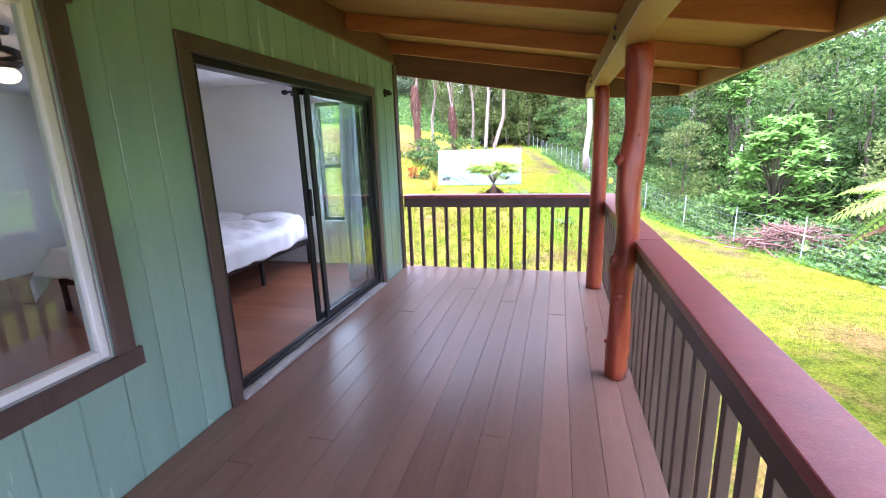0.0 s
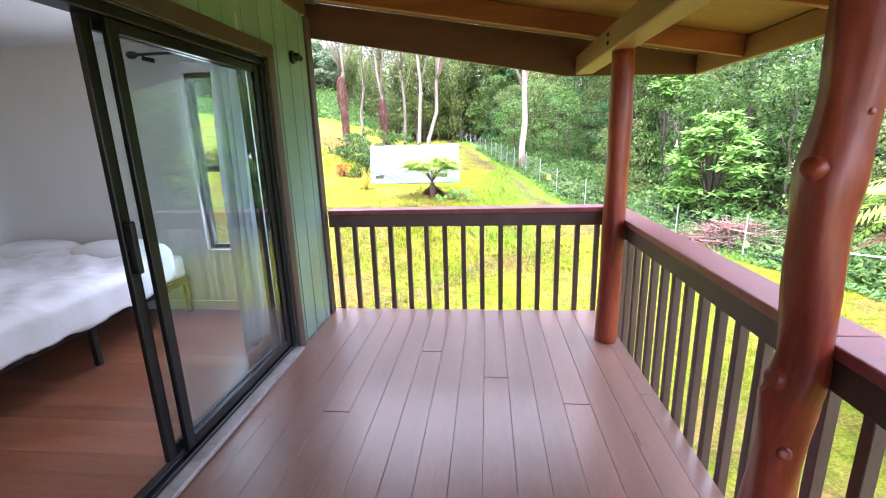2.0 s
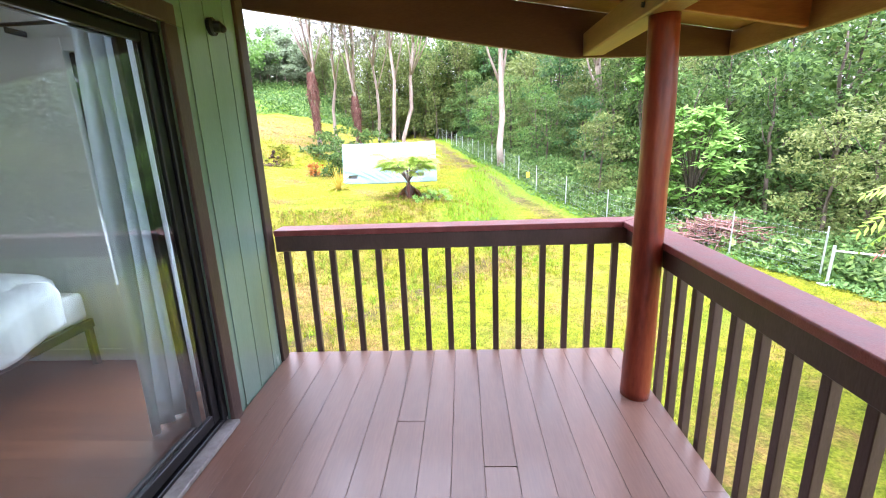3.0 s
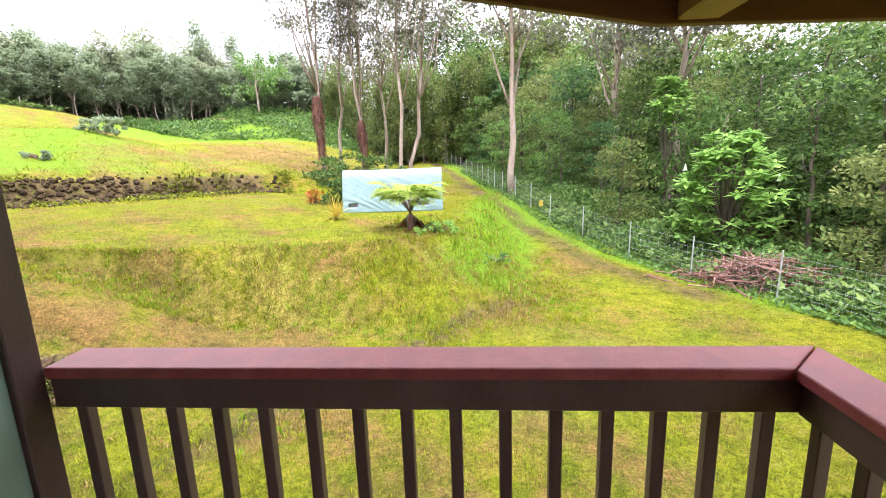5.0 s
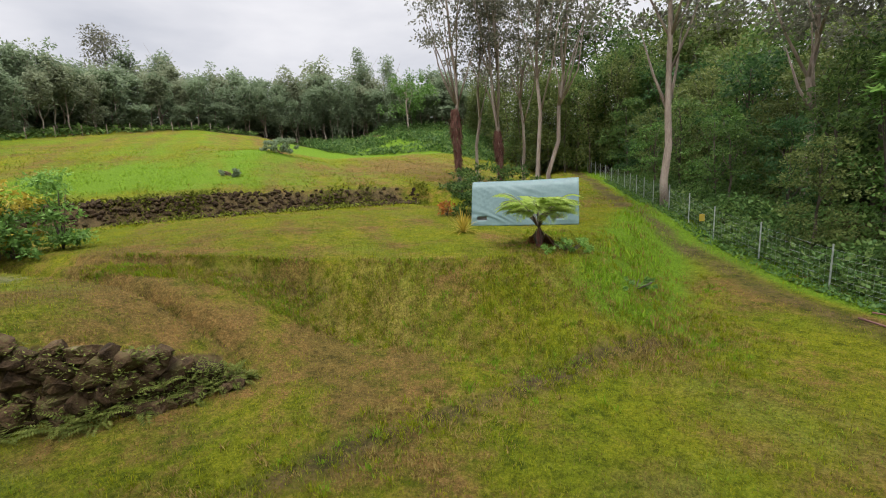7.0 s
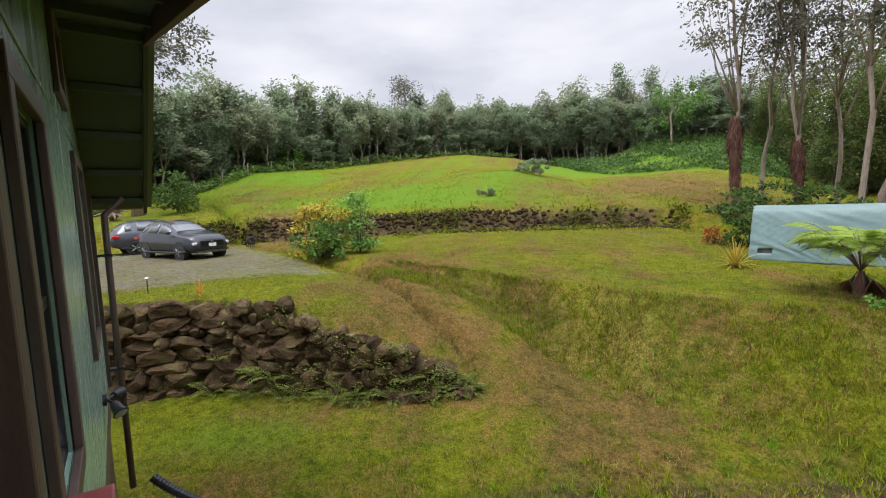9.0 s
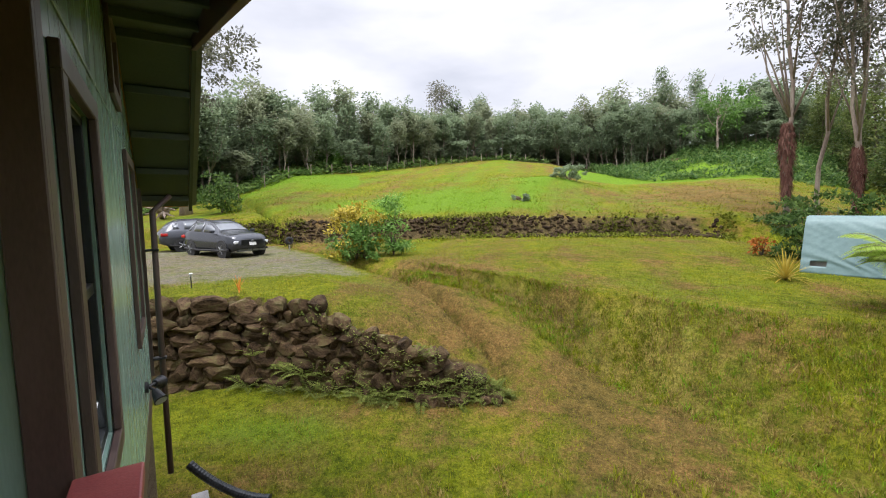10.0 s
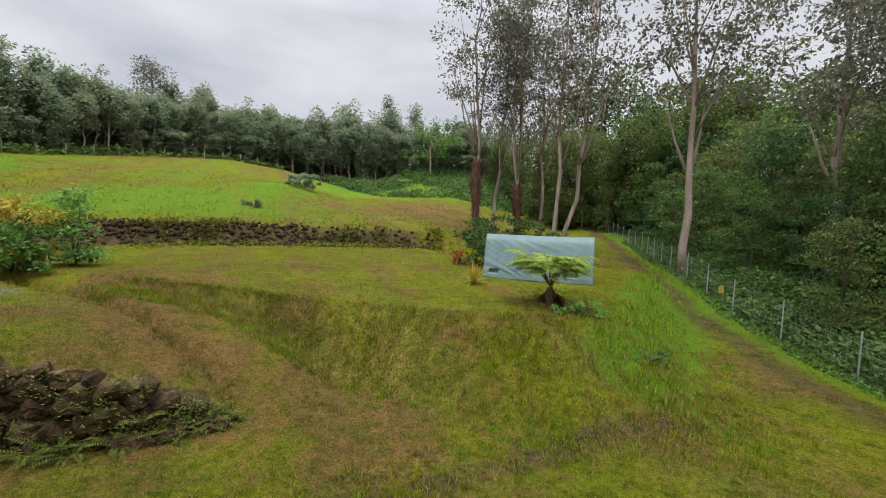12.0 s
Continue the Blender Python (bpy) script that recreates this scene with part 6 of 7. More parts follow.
def build_brush_pile():
    pile = thing("brush_pile", "heap of cut reddish-brown branches beside the fence", "brush pile", (7.75, 16.6, ground_at(7.75, 16.6)))
    pile.rotation_euler = (0, 0, -0.55)
    rng = np.random.default_rng(14)
    shared = []
    for k in range(14):
        bm = bmesh.new()
        p = [np.array([-0.5, 0, 0]), np.array([-0.15, rng.normal() * 0.05, rng.normal() * 0.04]), np.array([0.2, rng.normal() * 0.07, rng.normal() * 0.05]), np.array([0.5, rng.normal() * 0.1, rng.normal() * 0.08])]
        tube(bm, p, [0.016, 0.013, 0.010, 0.005], 5)
        tube(bm, [p[2], p[2] + np.array([0.18, rng.choice([-0.12, 0.12]), 0.06])], [0.008, 0.003], 4)
        me = bpy.data.meshes.new("branch")
        bm.to_mesh(me)
        bm.free()
        me.materials.append(M_STICK)
        shared.append(me)
    for k in range(280):
        u, v = rng.normal() * 0.85, rng.normal() * 0.45
        top = 0.85 * math.exp(-(u / 1.3) ** 2 - (v / 0.75) ** 2)
        ob = new("branch", shared[k % 14])
        s = rng.uniform(0.7, 1.9)
        ob.matrix_basis = Matrix.LocRotScale((u, v, top * rng.uniform(0.15, 1.0) + 0.03), Euler((rng.uniform(-0.4, 0.4), rng.uniform(-0.35, 0.35), rng.uniform(0, 6.28))), (s, s, s))
        ob.parent = pile


build_brush_pile()


def fence_tag():
    """A yellow marker hung on the wire."""
    x, y = float(fence_line(25.7)) - 0.03, 25.7
    tag = thing("fence_tag", "small yellow plastic marker hung on the wire fence", "marker", (x, y, ground_at(x, y) + 0.45))
    tag.rotation_euler = (0, 0, 0.35)
    block("plate", -0.11, 0.11, -0.006, 0.006, 0.0, 0.30, M_LEAF_YELLOW, tag, "yellow plate", edge=0.003)
    block("wire_loop", -0.01, 0.01, -0.004, 0.012, 0.30, 0.36, M_GALV, tag)


fence_tag()


def driftwood():
    """The upturned root of a felled tree near the big gum."""
    x, y = -38.6, 5.3
    log = thing("tree_stump", "pale weathered upturned stump with bare roots", "stump", (x, y, ground_at(x, y)))
    rng = np.random.default_rng(15)
    bm = bmesh.new()
    tube(bm, [(-0.9, 0, 0.25), (0, 0.1, 0.45), (0.7, 0.1, 0.6)], [0.28, 0.32, 0.36], 12)
    for v in bm.verts:
        v.co += Vector(rng.normal(size=3) * 0.03)
    finish("bole", bm, M_BARK, log, smooth=True)
    for k in range(9):
        a = 0.7 * k
        bm = bmesh.new()
        end = np.array([0.9 + rng.uniform(0, 0.5), math.cos(a) * rng.uniform(0.6, 1.1), 0.6 + math.sin(a) * rng.uniform(0.5, 0.9)])
        end[2] = max(end[2], 0.05)
        tube(bm, [(0.6, 0.1, 0.6), tuple((np.array([0.75, 0.1, 0.6]) + end) / 2 + rng.normal(size=3) * 0.06), tuple(end)], [0.13, 0.08, 0.025], 7)
        finish("root", bm, M_BARK, log, smooth=True)


driftwood()


def build_gate_rail():
    gate = thing("pipe_rail", "leaning galvanised pipe post with a rail on the lawn", "pipe rail", (7.9, 12.5, ground_at(7.9, 12.5)))
    bm = bmesh.new()
    tube(bm, [(0, 0, -0.1), (0.06, 0.02, 0.95)], [0.035, 0.035], 10)
    finish("post", bm, M_GALV, gate)
    block("foot_plate", -0.14, 0.14, -0.12, 0.12, 0.0, 0.03, M_GALV, gate)
    bm = bmesh.new()
    tube(bm, [(0.05, 0.02, 0.82), (2.6, -1.4, 0.72)], [0.024, 0.024], 10)
    finish("rail", bm, M_GALV, gate)
    bm = bmesh.new()
    tube(bm, [(2.55, -1.4, -0.1), (2.6, -1.4, 0.95)], [0.035, 0.035], 10)
    finish("post", bm, M_GALV, gate)


build_gate_rail()


# ---- the room behind the door ----
def build_bed():
    bed = thing("bed", "unmade bed with rumpled white duvet on a dark metal frame", "bed", (-3.89, 3.95, 0.042))
    hw, y0, y1 = 0.76, -1.02, 1.02
    block("frame", -hw, hw, y0, y0 + 0.035, 0.27, 0.33, M_METALDARK, bed)
    for x in (-hw, hw - 0.035):
        block("side_rail", x, x + 0.035, y0 + 0.036, y1, 0.27, 0.33, M_METALDARK, bed)
    for y in np.linspace(y0 + 0.2, y1 - 0.1, 9):
        block("slat", -hw + 0.036, hw - 0.036, y, y + 0.06, 0.285, 0.30, M_METALDARK, bed, edge=0)
    for x in (-hw + 0.005, -0.02, hw - 0.045):
        for y in (y0 + 0.002, 0, y1 - 0.05):
            block("leg", x, x + 0.04, y, y + 0.04, 0, 0.269, M_METALDARK, bed)
    bm = bmesh.new()
    box(bm, -hw + 0.01, hw - 0.01, y0 + 0.02, y1 - 0.01, 0.331, 0.53)
    finish("mattress", bevel(bm, 0.04, 3), M_SHEET, bed, smooth=True)
    for x in (-0.38, 0.38):
        bm = bmesh.new()
        bmesh.ops.create_uvsphere(bm, u_segments=20, v_segments=12, radius=1)
        for v in bm.verts:
            c = v.co
            sx, sy = math.copysign(abs(c.x) ** 0.6, c.x), math.copysign(abs(c.y) ** 0.6, c.y)
            v.co = Vector((x + sx * 0.33, 0.74 + sy * 0.22, 0.62 + c.z * 0.09 + 0.02 * noise.noise(c * 3)))
        ob = finish("pillow", bm, M_SHEET, None, smooth=True)
        tagged(ob, "plump white pillow at the head of the bed", "pillow", "pillows")
        ob.location = (-3.89, 3.95, 0.042)
    # duvet
    bm = bmesh.new()
    nx, ny = 70, 78
    grid = []
    for i in range(nx + 1):
        row = []
        for j in range(ny + 1):
            u, v = -1 + 2 * i / nx, j / ny
            x, y = u * 1.12, y0 - 0.12 + (y1 - 0.18 - y0) * v
            over = max(0, abs(x) - hw)
            z = 0.60 + 0.05 * noise.noise(Vector((x * 1.8, y * 1.8, 1))) + 0.030 * noise.noise(Vector((x * 3 + y, y * 4 + x * 3, 3))) + 0.022 * abs(noise.noise(Vector((x * 4 + y * 5, y * 9 - x * 8, 5))))
            z += 0.06 * smooth_step(0.75, 1.0, v)
            xx = x
            if over > 0:
                xx = math.copysign(hw + 0.05 + 0.06 * math.sin(min(1, over / 0.1) * 1.57) + 0.014 * noise.noise(Vector((y * 7, x, 2))), x)
                z -= 0.72 * over
            foot = max(0, y0 + 0.04 - y)
            z -= foot * 1.3
            row.append(bm.verts.new((xx, y - foot * 0.3, float(z))))
        grid.append(row)
    for i in range(nx):
        for j in range(ny):
            bm.faces.new((grid[i][j], grid[i + 1][j], grid[i + 1][j + 1], grid[i][j + 1]))
    duvet = finish("duvet", bm, M_SHEET, None, smooth=True)
    tagged(duvet, "rumpled white duvet spread over the bed", "duvet")
    duvet.location = (-3.89, 3.95, 0.042)
    sol = duvet.modifiers.new("thick", "SOLIDIFY")
    sol.thickness, sol.offset = 0.02, -1


build_bed()


def build_curtain(label, x0, x1, y, z0, z1, folds, seed, turned=False):
    cur = thing("curtain", label, "curtain", (0, 0, 0), "curtains")
    rng = random.Random(seed)
    bm = bmesh.new()
    n, rows = folds * 8, 14
    grid = []
    for j in range(rows + 1):
        t = j / rows
        row = []
        for i in range(n + 1):
            u = i / n
            flare = 1 + 0.18 * (1 - t)
            x = (x0 + x1) / 2 + (u - 0.5) * (x1 - x0) * flare
            row.append(bm.verts.new((x, y - 0.035 * math.sin(u * folds * 6.283 + 0.6 * math.sin(t * 3)) - 0.05 * (1 - t) - 0.01 * math.sin(u * 23 + t * 5), z0 + (z1 - z0) * t + 0.012 * math.sin(u * 9) * (1 - t))))
        grid.append(row)
    for j in range(rows):
        for i in range(n):
            bm.faces.new((grid[j][i], grid[j][i + 1], grid[j + 1][i + 1], grid[j + 1][i]))
    if turned:
        for v in bm.verts:
            v.co = Vector((v.co.y, -v.co.x, v.co.z))
    ob = finish("cloth", bm, M_CURTAIN, cur, smooth=True)
    sol = ob.modifiers.new("thick", "SOLIDIFY")
    sol.thickness = 0.003


def build_curtain_rod(x0, x1, z):
    rod = thing("curtain_rod", "dark metal curtain rod with round finials", "curtain rod", (0, 0, 0), "curtain rods")
    bm = bmesh.new()
    tube(bm, [(x0, 4.88, z), (x1, 4.88, z)], [0.011, 0.011], 10)
    finish("rod", bm, M_METALDARK, rod, smooth=True)
    for x in (x0, x1):
        bm = bmesh.new()
        bmesh.ops.create_uvsphere(bm, u_segments=12, v_segments=8, radius=0.03)
        for v in bm.verts:
            v.co.x *= 1.5
            v.co += Vector((x, 4.88, z))
        finish("finial", bm, M_METALDARK, rod, smooth=True)
    for x in (x0 + 0.09, x1 - 0.09):
        block("bracket", x - 0.008, x + 0.008, 4.87, 4.998, z - 0.045, z - 0.012, M_METALDARK, rod)


build_curtain("pale blue-white curtain gathered beside the glass door", -4.58, -4.16, -2.13, 0.07, 2.12, 5, 1, True)
build_curtain("beige-white curtain drawn over the second window", -6.2, -5.0, 4.87, 0.25, 2.15, 10, 2)
build_curtain_rod(-3.22, -2.06, 2.19)
build_curtain_rod(-6.7, -4.98, 2.17)

# daylight at the windows
for nm, at, target, w, h, power in (("window_light_a", (-2.56, 4.97, 1.33), (-2.45, 2.6, 0.9), 0.65, 1.35, 2.6), ("window_light_b", (-5.56, 4.80, 1.32), (-5.0, 2.0, 0.8), 0.9, 1.4, 0.8)):
    la = bpy.data.lights.new(nm, "AREA")
    la.shape, la.size, la.size_y, la.energy, la.color = "RECTANGLE", w, h, power, (0.93, 0.97, 1.0)
    new(nm, la).matrix_world = look(at, target)

# white inner casings of the bedroom window
inner = structure("trim_window", "white inner casing of the bedroom window")
for a0, a1, z0, z1 in (NORTH_HOLES[0], NORTH_HOLES[1]):
    for b in ((a0 - 0.07, a0 + 0.008, z0 - 0.07, z1 + 0.07), (a1 - 0.008, a1 + 0.07, z0 - 0.07, z1 + 0.07), (a0 + 0.008, a1 - 0.008, z1 - 0.008, z1 + 0.07), (a0 + 0.008, a1 - 0.008, z0 - 0.07, z0 + 0.008)):
        block("casing", b[0], b[1], 4.982, 4.999, b[2], b[3], M_VINYL, inner)


def build_fan():
    fan = thing("ceiling_fan", "dark ceiling fan with a lit warm glass bowl", "ceiling fan", (-3.45, 2.14, 2.325))
    bm = bmesh.new()
    tube(bm, [(0, 0, 0), (0, 0, -0.04), (0, 0, -0.041), (0, 0, -0.12)], [0.07, 0.06, 0.015, 0.015], 16)
    finish("downrod", bm, M_METALDARK, fan, smooth=False)
    bm = bmesh.new()
    tube(bm, [(0, 0, -0.12), (0, 0, -0.14), (0, 0, -0.22), (0, 0, -0.25)], [0.06, 0.10, 0.10, 0.07], 20)
    finish("motor", bm, M_METALDARK, fan, smooth=False)
    for k in range(5):
        bm = bmesh.new()
        box(bm, 0.10, 0.62, -0.06, 0.06, -0.205, -0.195)
        bevel(bm, 0.004)
        ob = finish("blade", bm, M_BROWN, fan)
        ob.rotation_euler = (0.18, 0, 2 * math.pi * k / 5 + 0.3)
    glow = bpy.data.materials.new("lamp_bowl")
    glow.use_nodes = True
    e = glow.node_tree.nodes["Principled BSDF"]
    e.inputs["Base Color"].default_value = (0.6, 0.5, 0.34, 1)
    e.inputs["Emission Color"].default_value, e.inputs["Emission Strength"].default_value = (1.0, 0.70, 0.34, 1), 0.3
    bm = bmesh.new()
    bmesh.ops.create_uvsphere(bm, u_segments=18, v_segments=10, radius=0.075)
    for v in bm.verts:
        v.co.z = v.co.z * 0.7 - 0.29
    finish("lamp_bowl", bm, glow, fan, "lit frosted glass bowl", smooth=True)

    la = bpy.data.lights.new("fan_lamp", "POINT")
    la.energy, la.color, la.shadow_soft_size = 0.9, (1.0, 0.68, 0.36), 0.07
    new("fan_lamp", la).location = (-3.45, 2.14, 1.88)


build_fan()


# ---- fittings on the house ----
def dome_fitting():
    f = thing("wall_sensor", "small black round fitting on the green siding", "sensor", (-1.878, 4.74, 2.09))
    bm = bmesh.new()
    tube(bm, [(0, 0, 0), (0.02, 0, 0), (0.021, 0, 0), (0.05, 0.01, 0), (0.065, 0.012, -0.005)], [0.045, 0.045, 0.03, 0.028, 0.012], 18)
    finish("housing", bm, M_BLACK, f, smooth=False)
    bm = bmesh.new()
    bmesh.ops.create_uvsphere(bm, u_segments=12, v_segments=8, radius=0.02)
    for v in bm.verts:
        v.co += Vector((0.06, 0.012, -0.01))
    finish("lens", bm, M_METALDARK, f, smooth=True)


dome_fitting()


def twin_floodlight():
    f = thing("floodlight", "dark twin-headed security floodlight low on the wall", "floodlight", (-5.62, 5.102, -0.08))
    bm = bmesh.new()
    tube(bm, [(0, 0, 0), (0, 0.03, 0)], [0.055, 0.055], 16)
    finish("base", bm, M_METALDARK, f)
    for dx, dz in ((-0.16, 0.02), (0.15, -0.07)):
        bm = bmesh.new()
        tube(bm, [(0, 0.03, 0), (dx * 0.4, 0.08, dz * 0.4)], [0.014, 0.014], 8)
        finish("arm", bm, M_METALDARK, f)
        bm = bmesh.new()
        a, d = Vector((dx * 0.4, 0.08, dz * 0.4)), Vector((dx, 0.13, dz - 0.04))
        tube(bm, [a, a + (d - a) * 0.3, a + (d - a) * 0.75, d, d + (d - a) * 0.02], [0.03, 0.045, 0.055, 0.07, 0.06], 16)
        head = finish("lamp_head", bm, M_METALDARK, f)
        bm = bmesh.new()
        c = a + (d - a) * 1.03
        tube(bm, [c, c + (d - a) * 0.01], [0.055, 0.055], 16)
        finish("lens", bm, M_GALV, head)


twin_floodlight()


def downpipe():
    p = thing("downpipe", "dark rainwater pipe at the house corner", "pipe", (-7.05, 5.20, 0))
    bm = bmesh.new()
    tube(bm, [(-0.1, 0.25, 1.9), (0, 0.05, 1.7), (0, 0.04, 0.5), (0, 0.04, -1.75)], [0.035] * 4, 12)
    finish("pipe", bm, M_BROWN, p, smooth=True)
    for z in (1.2, -0.2):
        block("strap", -0.05, 0.05, -0.06, 0.09, z, z + 0.03, M_METALDARK, p)
    g = ground_at(-6.6, 5.7)
    h = thing("drain_hose", "black corrugated drain hose lying on the grass", "hose", (-6.9, 5.35, g))
    bm = bmesh.new()
    pts = [Vector((-0.15 + 0.6 * t, 0.1 + 0.9 * t, 0.5 * (1 - t) ** 2 + 0.06)) for t in np.linspace(0, 1, 60)]
    tube(bm, pts, [0.055 + 0.006 * (k % 2) for k in range(60)], 12)
    finish("hose", bm, M_BLACK, h)
    b = block("concrete_block", -6.45, -6.05, 5.85, 6.05, ground_at(-6.2, 5.9) - 0.02, ground_at(-6.2, 5.9) + 0.12, M_SILL, edge=0.01)
    tagged(b, "weathered grey concrete block on the grass", "block")
    for k in range(2):
        b = block("concrete_block", -7.0 + 0.42 * k, -6.62 + 0.42 * k, 5.45, 5.65, ground_at(-6.7, 5.5) - 0.02, ground_at(-6.7, 5.5) + 0.15, M_SILL, edge=0.01)
        tagged(b, "weathered grey concrete block on the grass", "block")


downpipe()


# ---- cars ----
M_CARGREY = material("car_paint_dark", [(0.040, 0.044, 0.052), (0.048, 0.052, 0.060), (0.056, 0.060, 0.068)], 1.0, (1, 1, 1), 0.22, 0, 30, metal=0.5, rough_spread=0.04)
M_CARSILVER = material("car_paint_grey", [(0.06, 0.064, 0.074), (0.07, 0.074, 0.084), (0.08, 0.084, 0.094)], 1.0, (1, 1, 1), 0.25, 0, 30, metal=0.5, rough_spread=0.04)
M_CARGLASS = material("car_glass", [(0.10, 0.11, 0.12), (0.12, 0.13, 0.14), (0.14, 0.15, 0.16)], 1.0, (1, 1, 1), 0.04, 0, 30, metal=0.35, rough_spread=0.02, spec=1.0)
M_TYRE = material("tyre", [(0.012, 0.012, 0.012), (0.02, 0.02, 0.02), (0.03, 0.03, 0.03)], 12, (1, 1, 1), 0.85, 0.3, 60)
M_RIM = material("alloy", [(0.13, 0.135, 0.14), (0.18, 0.185, 0.19), (0.24, 0.245, 0.25)], 6, (1, 1, 1), 0.3, 0.05, 60, metal=0.8)
M_LAMP = material("lamp_clear", [(0.5, 0.52, 0.55), (0.6, 0.62, 0.65), (0.7, 0.72, 0.75)], 6, (1, 1, 1), 0.15, 0, 60)
M_TAIL = material("lamp_red", [(0.28, 0.01, 0.01), (0.38, 0.015, 0.012), (0.45, 0.02, 0.015)], 6, (1, 1, 1), 0.2, 0, 60)


def loft(bm, rings, close=True):
    vs = [[bm.verts.new(p) for p in r] for r in rings]
    n = len(vs[0])
    for a, b in zip(vs, vs[1:]):
        for k in range(n):
            bm.faces.new((a[k], a[(k + 1) % n], b[(k + 1) % n], b[k]))
    if close:
        bm.faces.new(vs[0][::-1])
        bm.faces.new(vs[-1])
    bmesh.ops.recalc_face_normals(bm, faces=bm.faces)


def build_car(label, paint, x, y, heading):
    car = thing("car", label, "car", (x, y, ground_at(x, y)), "parked cars")
    car.rotation_euler = (0, 0, heading)
    xs = np.concatenate([np.linspace(2.25, 1.9, 6), np.linspace(1.75, -1.7, 28), np.linspace(-1.8, -2.25, 7)])

    def shape(v, xp, fp):
        """A rounded run of heights or widths along the car."""
        return np.mean([np.interp(-(v + d), [-q for q in xp], fp) for d in (-0.08, -0.04, 0, 0.04, 0.08)], axis=0)
    top = shape(xs, (2.25, 2.14, 1.9, 1.1, 0.92, 0.12, -0.3, -1.2, -1.7, -2.1, -2.25), (0.74, 0.95, 1.02, 1.11, 1.15, 1.55, 1.64, 1.62, 1.53, 1.14, 0.95))
    belt = shape(xs, (2.25, 2.1, 1.9, 1.0, 0, -1.5, -2.1, -2.25), (0.66, 0.84, 0.93, 1.03, 1.06, 1.12, 1.07, 0.88))
    wide = shape(xs, (2.25, 2.1, 1.8, 1.0, -1.5, -2.0, -2.25), (0.66, 0.83, 0.91, 0.93, 0.93, 0.88, 0.74))
    roof_w = shape(xs, (2.25, 1.9, 1.0, 0.12, -1.2, -1.7, -2.1, -2.25), (0.50, 0.70, 0.74, 0.60, 0.58, 0.56, 0.62, 0.58))
    sill = shape(xs, (2.25, 2.0, 1.0, -1.8, -2.25), (0.40, 0.27, 0.24, 0.27, 0.44))

    def section(i):
        w, b, t, q, z0 = wide[i], belt[i], top[i], roof_w[i], sill[i]
        half = [(w * 0.90, z0), (w * 0.99, z0 + 0.18), (w, (z0 + b) / 2 + 0.04), (w * 0.955, b - 0.05), (w * 0.915, b), (q + 0.03, max(b + 0.01, t - 0.06)), (q * 0.9, t - 0.01), (q * 0.4, t + 0.012)]
        return half

    bm = bmesh.new()
    loft(bm, [[(x0, yy, zz) for yy, zz in section(i)] + [(x0, -yy, zz) for yy, zz in reversed(section(i))] for i, x0 in enumerate(xs)])
    finish("body", bm, paint, car, smooth=True)

    def glazing(name, lo, hi, c0, c1, k0, k1, label, both):
        """A pane that lies just proud of the skin between two places along the car."""
        ids = [i for i in range(len(xs)) if lo <= xs[i] <= hi]
        for s in ((-1, 1) if both else (0,)):
            bm = bmesh.new()
            rows = []
            for i in ids:
                sec = section(i)
                if both:
                    a, b = np.array(sec[k0]), np.array(sec[k1])
                    p, q = a + (b - a) * c0, a + (b - a) * c1
                    rows.append([bm.verts.new((xs[i], s * (p[0] + 0.010), p[1] + 0.004)), bm.verts.new((xs[i], s * (q[0] + 0.010), q[1] + 0.004))])
                else:
                    pts = [sec[5], sec[6], sec[7]]
                    line = [(xs[i] + c0, yy * 0.94, zz + 0.012) for yy, zz in pts] + [(xs[i] + c0, -yy * 0.94, zz + 0.012) for yy, zz in reversed(pts)]
                    rows.append([bm.verts.new(v) for v in line])
            for a, b in zip(rows, rows[1:]):
                for k in range(len(a) - 1):
                    bm.faces.new((a[k], a[k + 1], b[k + 1], b[k]))
            bmesh.ops.recalc_face_normals(bm, faces=bm.faces)
            pane = finish(name, bm, M_CARGLASS, car, label, smooth=True)
            sol = pane.modifiers.new("thick", "SOLIDIFY")
            sol.thickness = 0.004
    glazing("side_window", -0.32, 0.62, 0.08, 0.92, 4, 5, "dark tinted side window", True)
    glazing("side_window", -1.25, -0.38, 0.08, 0.92, 4, 5, "dark tinted side window", True)
    glazing("quarter_window", -1.75, -1.34, 0.12, 0.85, 4, 5, "dark tinted rear quarter window", True)
    glazing("windscreen", 0.16, 0.90, 0.006, 0, 0, 0, "windscreen that mirrors the sky", False)
    glazing("rear_window", -2.08, -1.76, -0.006, 0, 0, 0, "dark rear window", False)
    for s in (-1, 1):
        bm = bmesh.new()
        tube(bm, [(0.0, s * 0.55, 1.60), (-0.2, s * 0.55, 1.67), (-1.3, s * 0.53, 1.65), (-1.5, s * 0.53, 1.58)], [0.018] * 4, 6)
        finish("roof_rail", bm, M_BLACK, car)
        bm = bmesh.new()
        box(bm, 0.62, 0.80, s * 0.98 - 0.09, s * 0.98 + 0.09, 1.08, 1.20)
        finish("mirror", bevel(bm, 0.03, 2), paint, car)
        bm = bmesh.new()
        box(bm, 2.06, 2.245, s * 0.66 - 0.13, s * 0.66 + 0.13, 0.60, 0.72)
        finish("headlight", bevel(bm, 0.03, 2), M_LAMP, car, "clear headlight")
        bm = bmesh.new()
        box(bm, -2.25, -1.95, s * 0.78 - 0.13, s * 0.78 + 0.13, 0.82, 0.96)
        finish("tail_light", bevel(bm, 0.03, 2), M_TAIL, car, "red tail light")
        bm = bmesh.new()
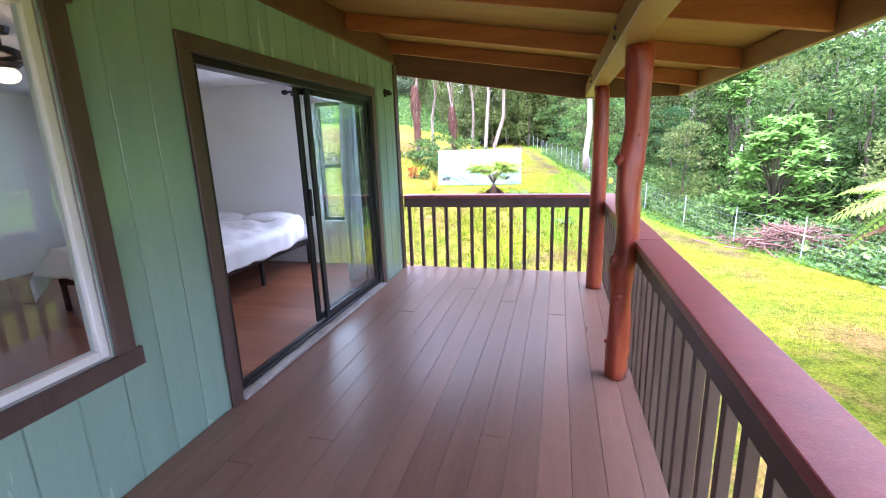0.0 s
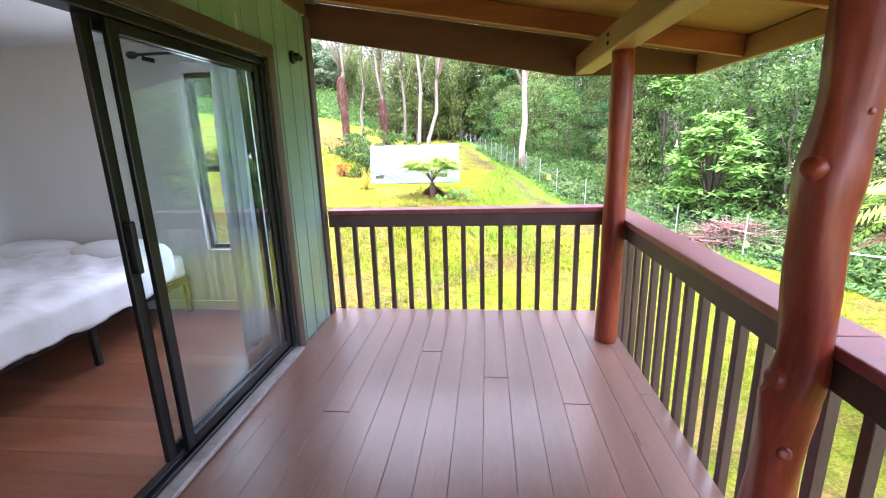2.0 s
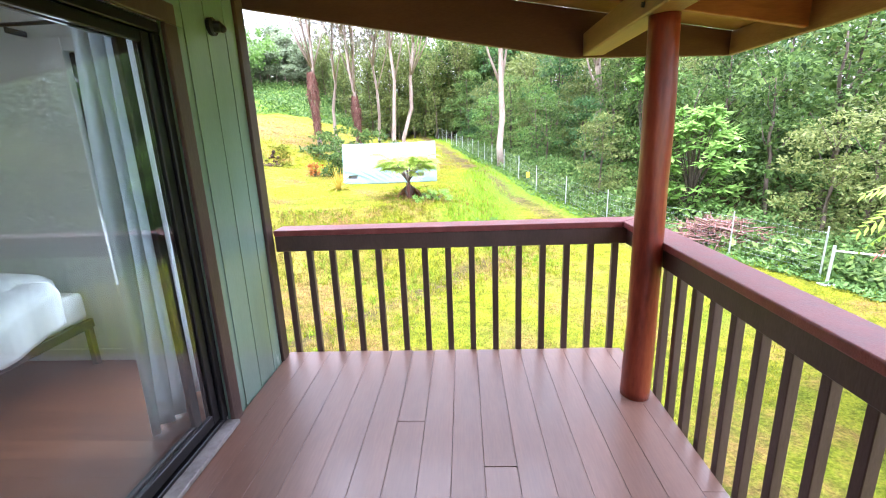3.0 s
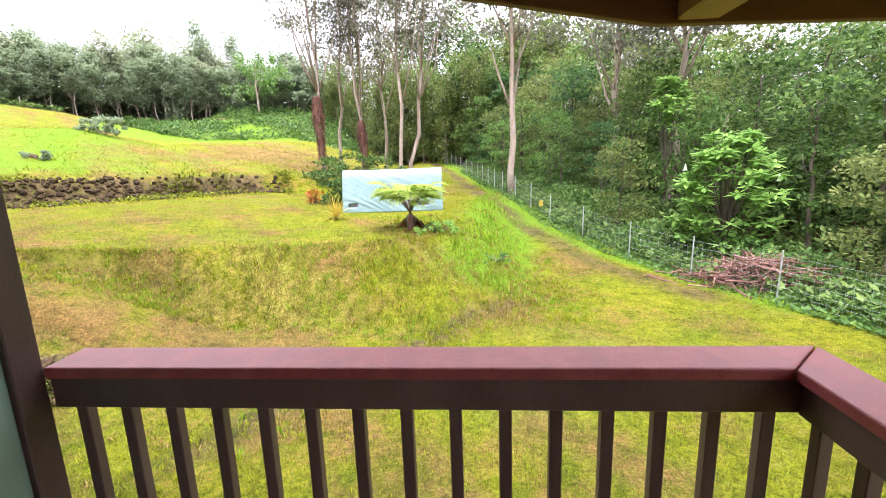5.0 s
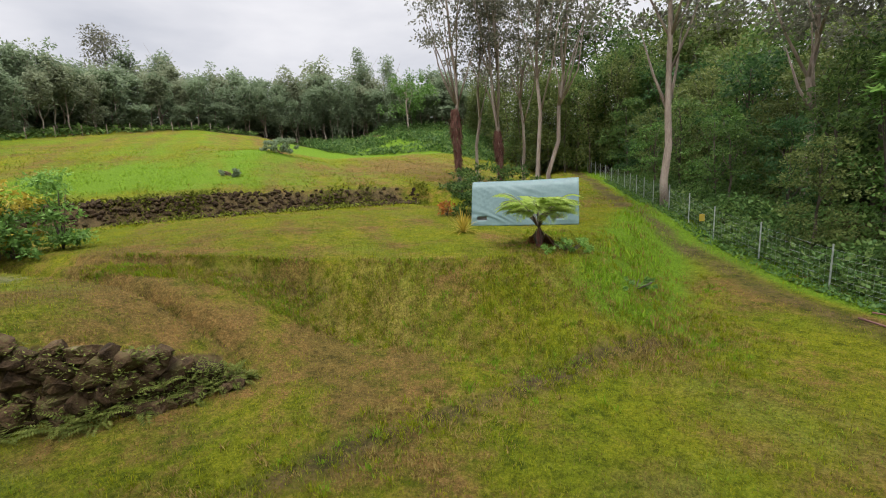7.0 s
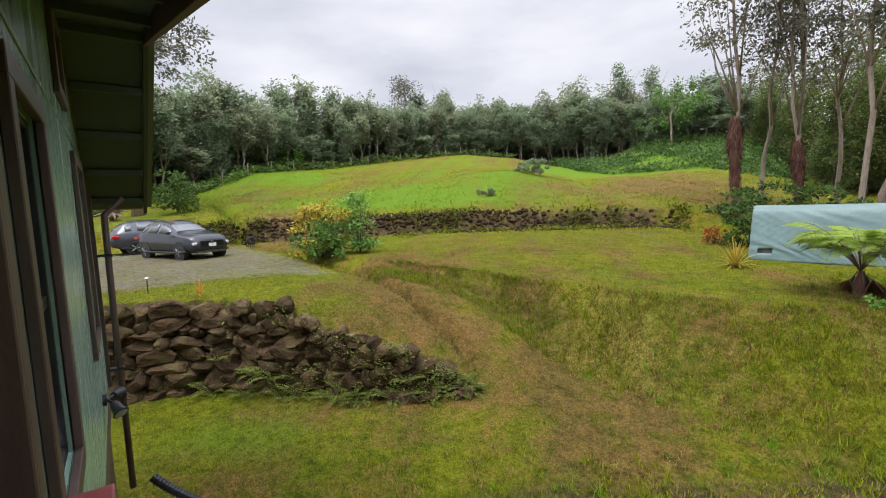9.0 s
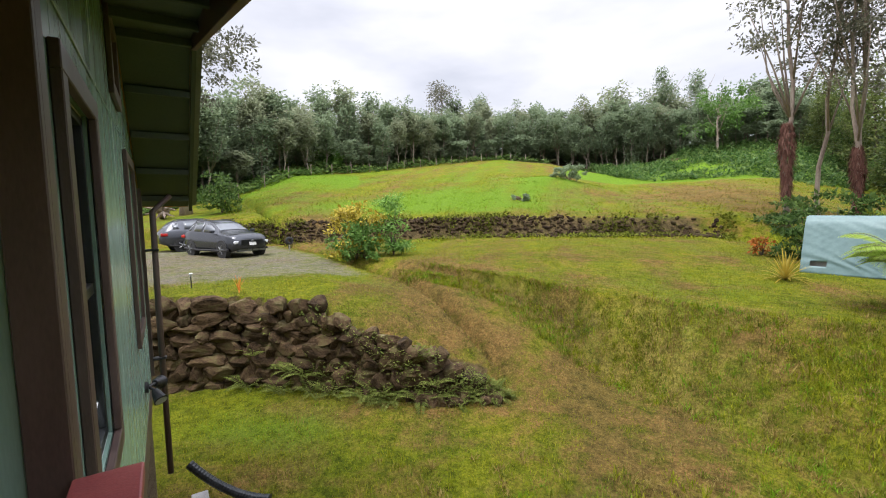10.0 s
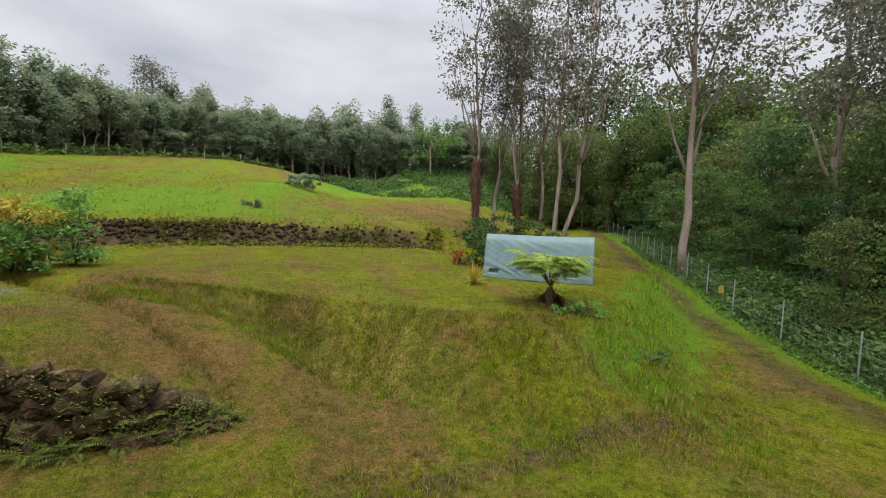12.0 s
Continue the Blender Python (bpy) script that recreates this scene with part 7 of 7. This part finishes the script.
        tube(bm, [(1.9, s * 0.935, 0.34), (1.3, s * 0.945, 0.30), (-1.3, s * 0.945, 0.30), (-1.9, s * 0.93, 0.36)], [0.05] * 4, 6)
        finish("sill_cladding", bm, M_TYRE, car)
        for wx in (1.38, -1.32):
            bm = bmesh.new()
            tube(bm, [(wx, s * 0.72, 0.35), (wx, s * 0.943, 0.35)], [0.41, 0.41], 28)
            finish("wheel_arch", bm, M_TYRE, car)
            bm = bmesh.new()
            tube(bm, [(wx, s * 0.70, 0.34), (wx, s * 0.73, 0.34), (wx, s * 0.93, 0.34), (wx, s * 0.955, 0.34)], [0.30, 0.345, 0.345, 0.31], 28)
            wheel = finish("wheel", bm, M_TYRE, car, smooth=False)
            bm = bmesh.new()
            tube(bm, [(wx, s * 0.94, 0.34), (wx, s * 0.962, 0.34)], [0.235, 0.225], 24)
            rim = finish("rim", bm, M_BLACK, wheel)
            for k in range(5):
                a = 2 * math.pi * k / 5
                bm = bmesh.new()
                tube(bm, [(wx + 0.03 * math.cos(a), s * 0.968, 0.34 + 0.03 * math.sin(a)), (wx + 0.215 * math.cos(a), s * 0.966, 0.34 + 0.215 * math.sin(a))], [0.038, 0.028], 6)
                finish("spoke", bm, M_RIM, wheel)
    bm = bmesh.new()
    box(bm, 2.12, 2.275, -0.52, 0.52, 0.52, 0.78)
    finish("grille", bevel(bm, 0.03, 2), M_BLACK, car, "dark grille")
    bm = bmesh.new()
    tube(bm, [(2.27, 0, 0.70), (2.295, 0, 0.70)], [0.07, 0.06], 16)
    finish("badge", bm, M_RIM, car)
    block("number_plate", 2.276, 2.292, -0.16, 0.16, 0.52, 0.66, M_VINYL, car, "white number plate")
    block("bumper_guard", 2.06, 2.22, -0.62, 0.62, 0.26, 0.36, M_RIM, car, "pale lower bumper guard")


build_car("dark grey metallic compact crossover parked on the gravel", M_CARGREY, -23.4, 7.75, math.atan2(0.39, 0.92))
build_car("mid grey estate crossover parked on the gravel", M_CARSILVER, -27.6, 7.3, math.atan2(0.98, -0.15))


# ---- small things in the yard ----
def path_light():
    x, y = -12.95, 5.85
    f = thing("path_light", "small black solar path light on a stake", "garden light", (x, y, ground_at(x, y)))
    bm = bmesh.new()
    tube(bm, [(0, 0, -0.05), (0, 0, 0.30)], [0.012, 0.012], 8)
    finish("stake", bm, M_METALDARK, f)
    bm = bmesh.new()
    tube(bm, [(0, 0, 0.30), (0, 0, 0.36), (0, 0, 0.361), (0, 0, 0.385)], [0.03, 0.035, 0.055, 0.02], 14)
    finish("cap", bm, M_GALV, f)


path_light()


def hose_reel():
    x, y = -23.9, 10.8
    f = thing("hose_reel", "dark garden hose reel on a short stand", "hose reel", (x, y, ground_at(x, y)))
    bm = bmesh.new()
    tube(bm, [(0, 0, -0.1), (0, 0, 0.45)], [0.04, 0.035], 8)
    finish("stand", bm, M_GALV, f)
    bm = bmesh.new()
    tube(bm, [(0.06, 0.13 * math.cos(a), 0.5 + 0.13 * math.sin(a)) for a in np.linspace(0, 6.2832, 26)], [0.085] * 26, 8, False)
    finish("hose_coil", bm, M_TYRE, f, "coiled dark hose")


hose_reel()
for k, (yaw, r) in enumerate(((71.5, 25.5), (70.6, 25.8), (47.8, 36.6))):
    x, y = spot(yaw, r)
    ob = new("boulder", STONES[k])
    ob.matrix_basis = Matrix.LocRotScale((x, y, ground_at(x, y) + 0.08), Euler((0.2, 0.1, k)), (0.8, 0.6, 0.45))
    tagged(ob, "dark lava boulder lying in the grass", "boulder", "boulders")
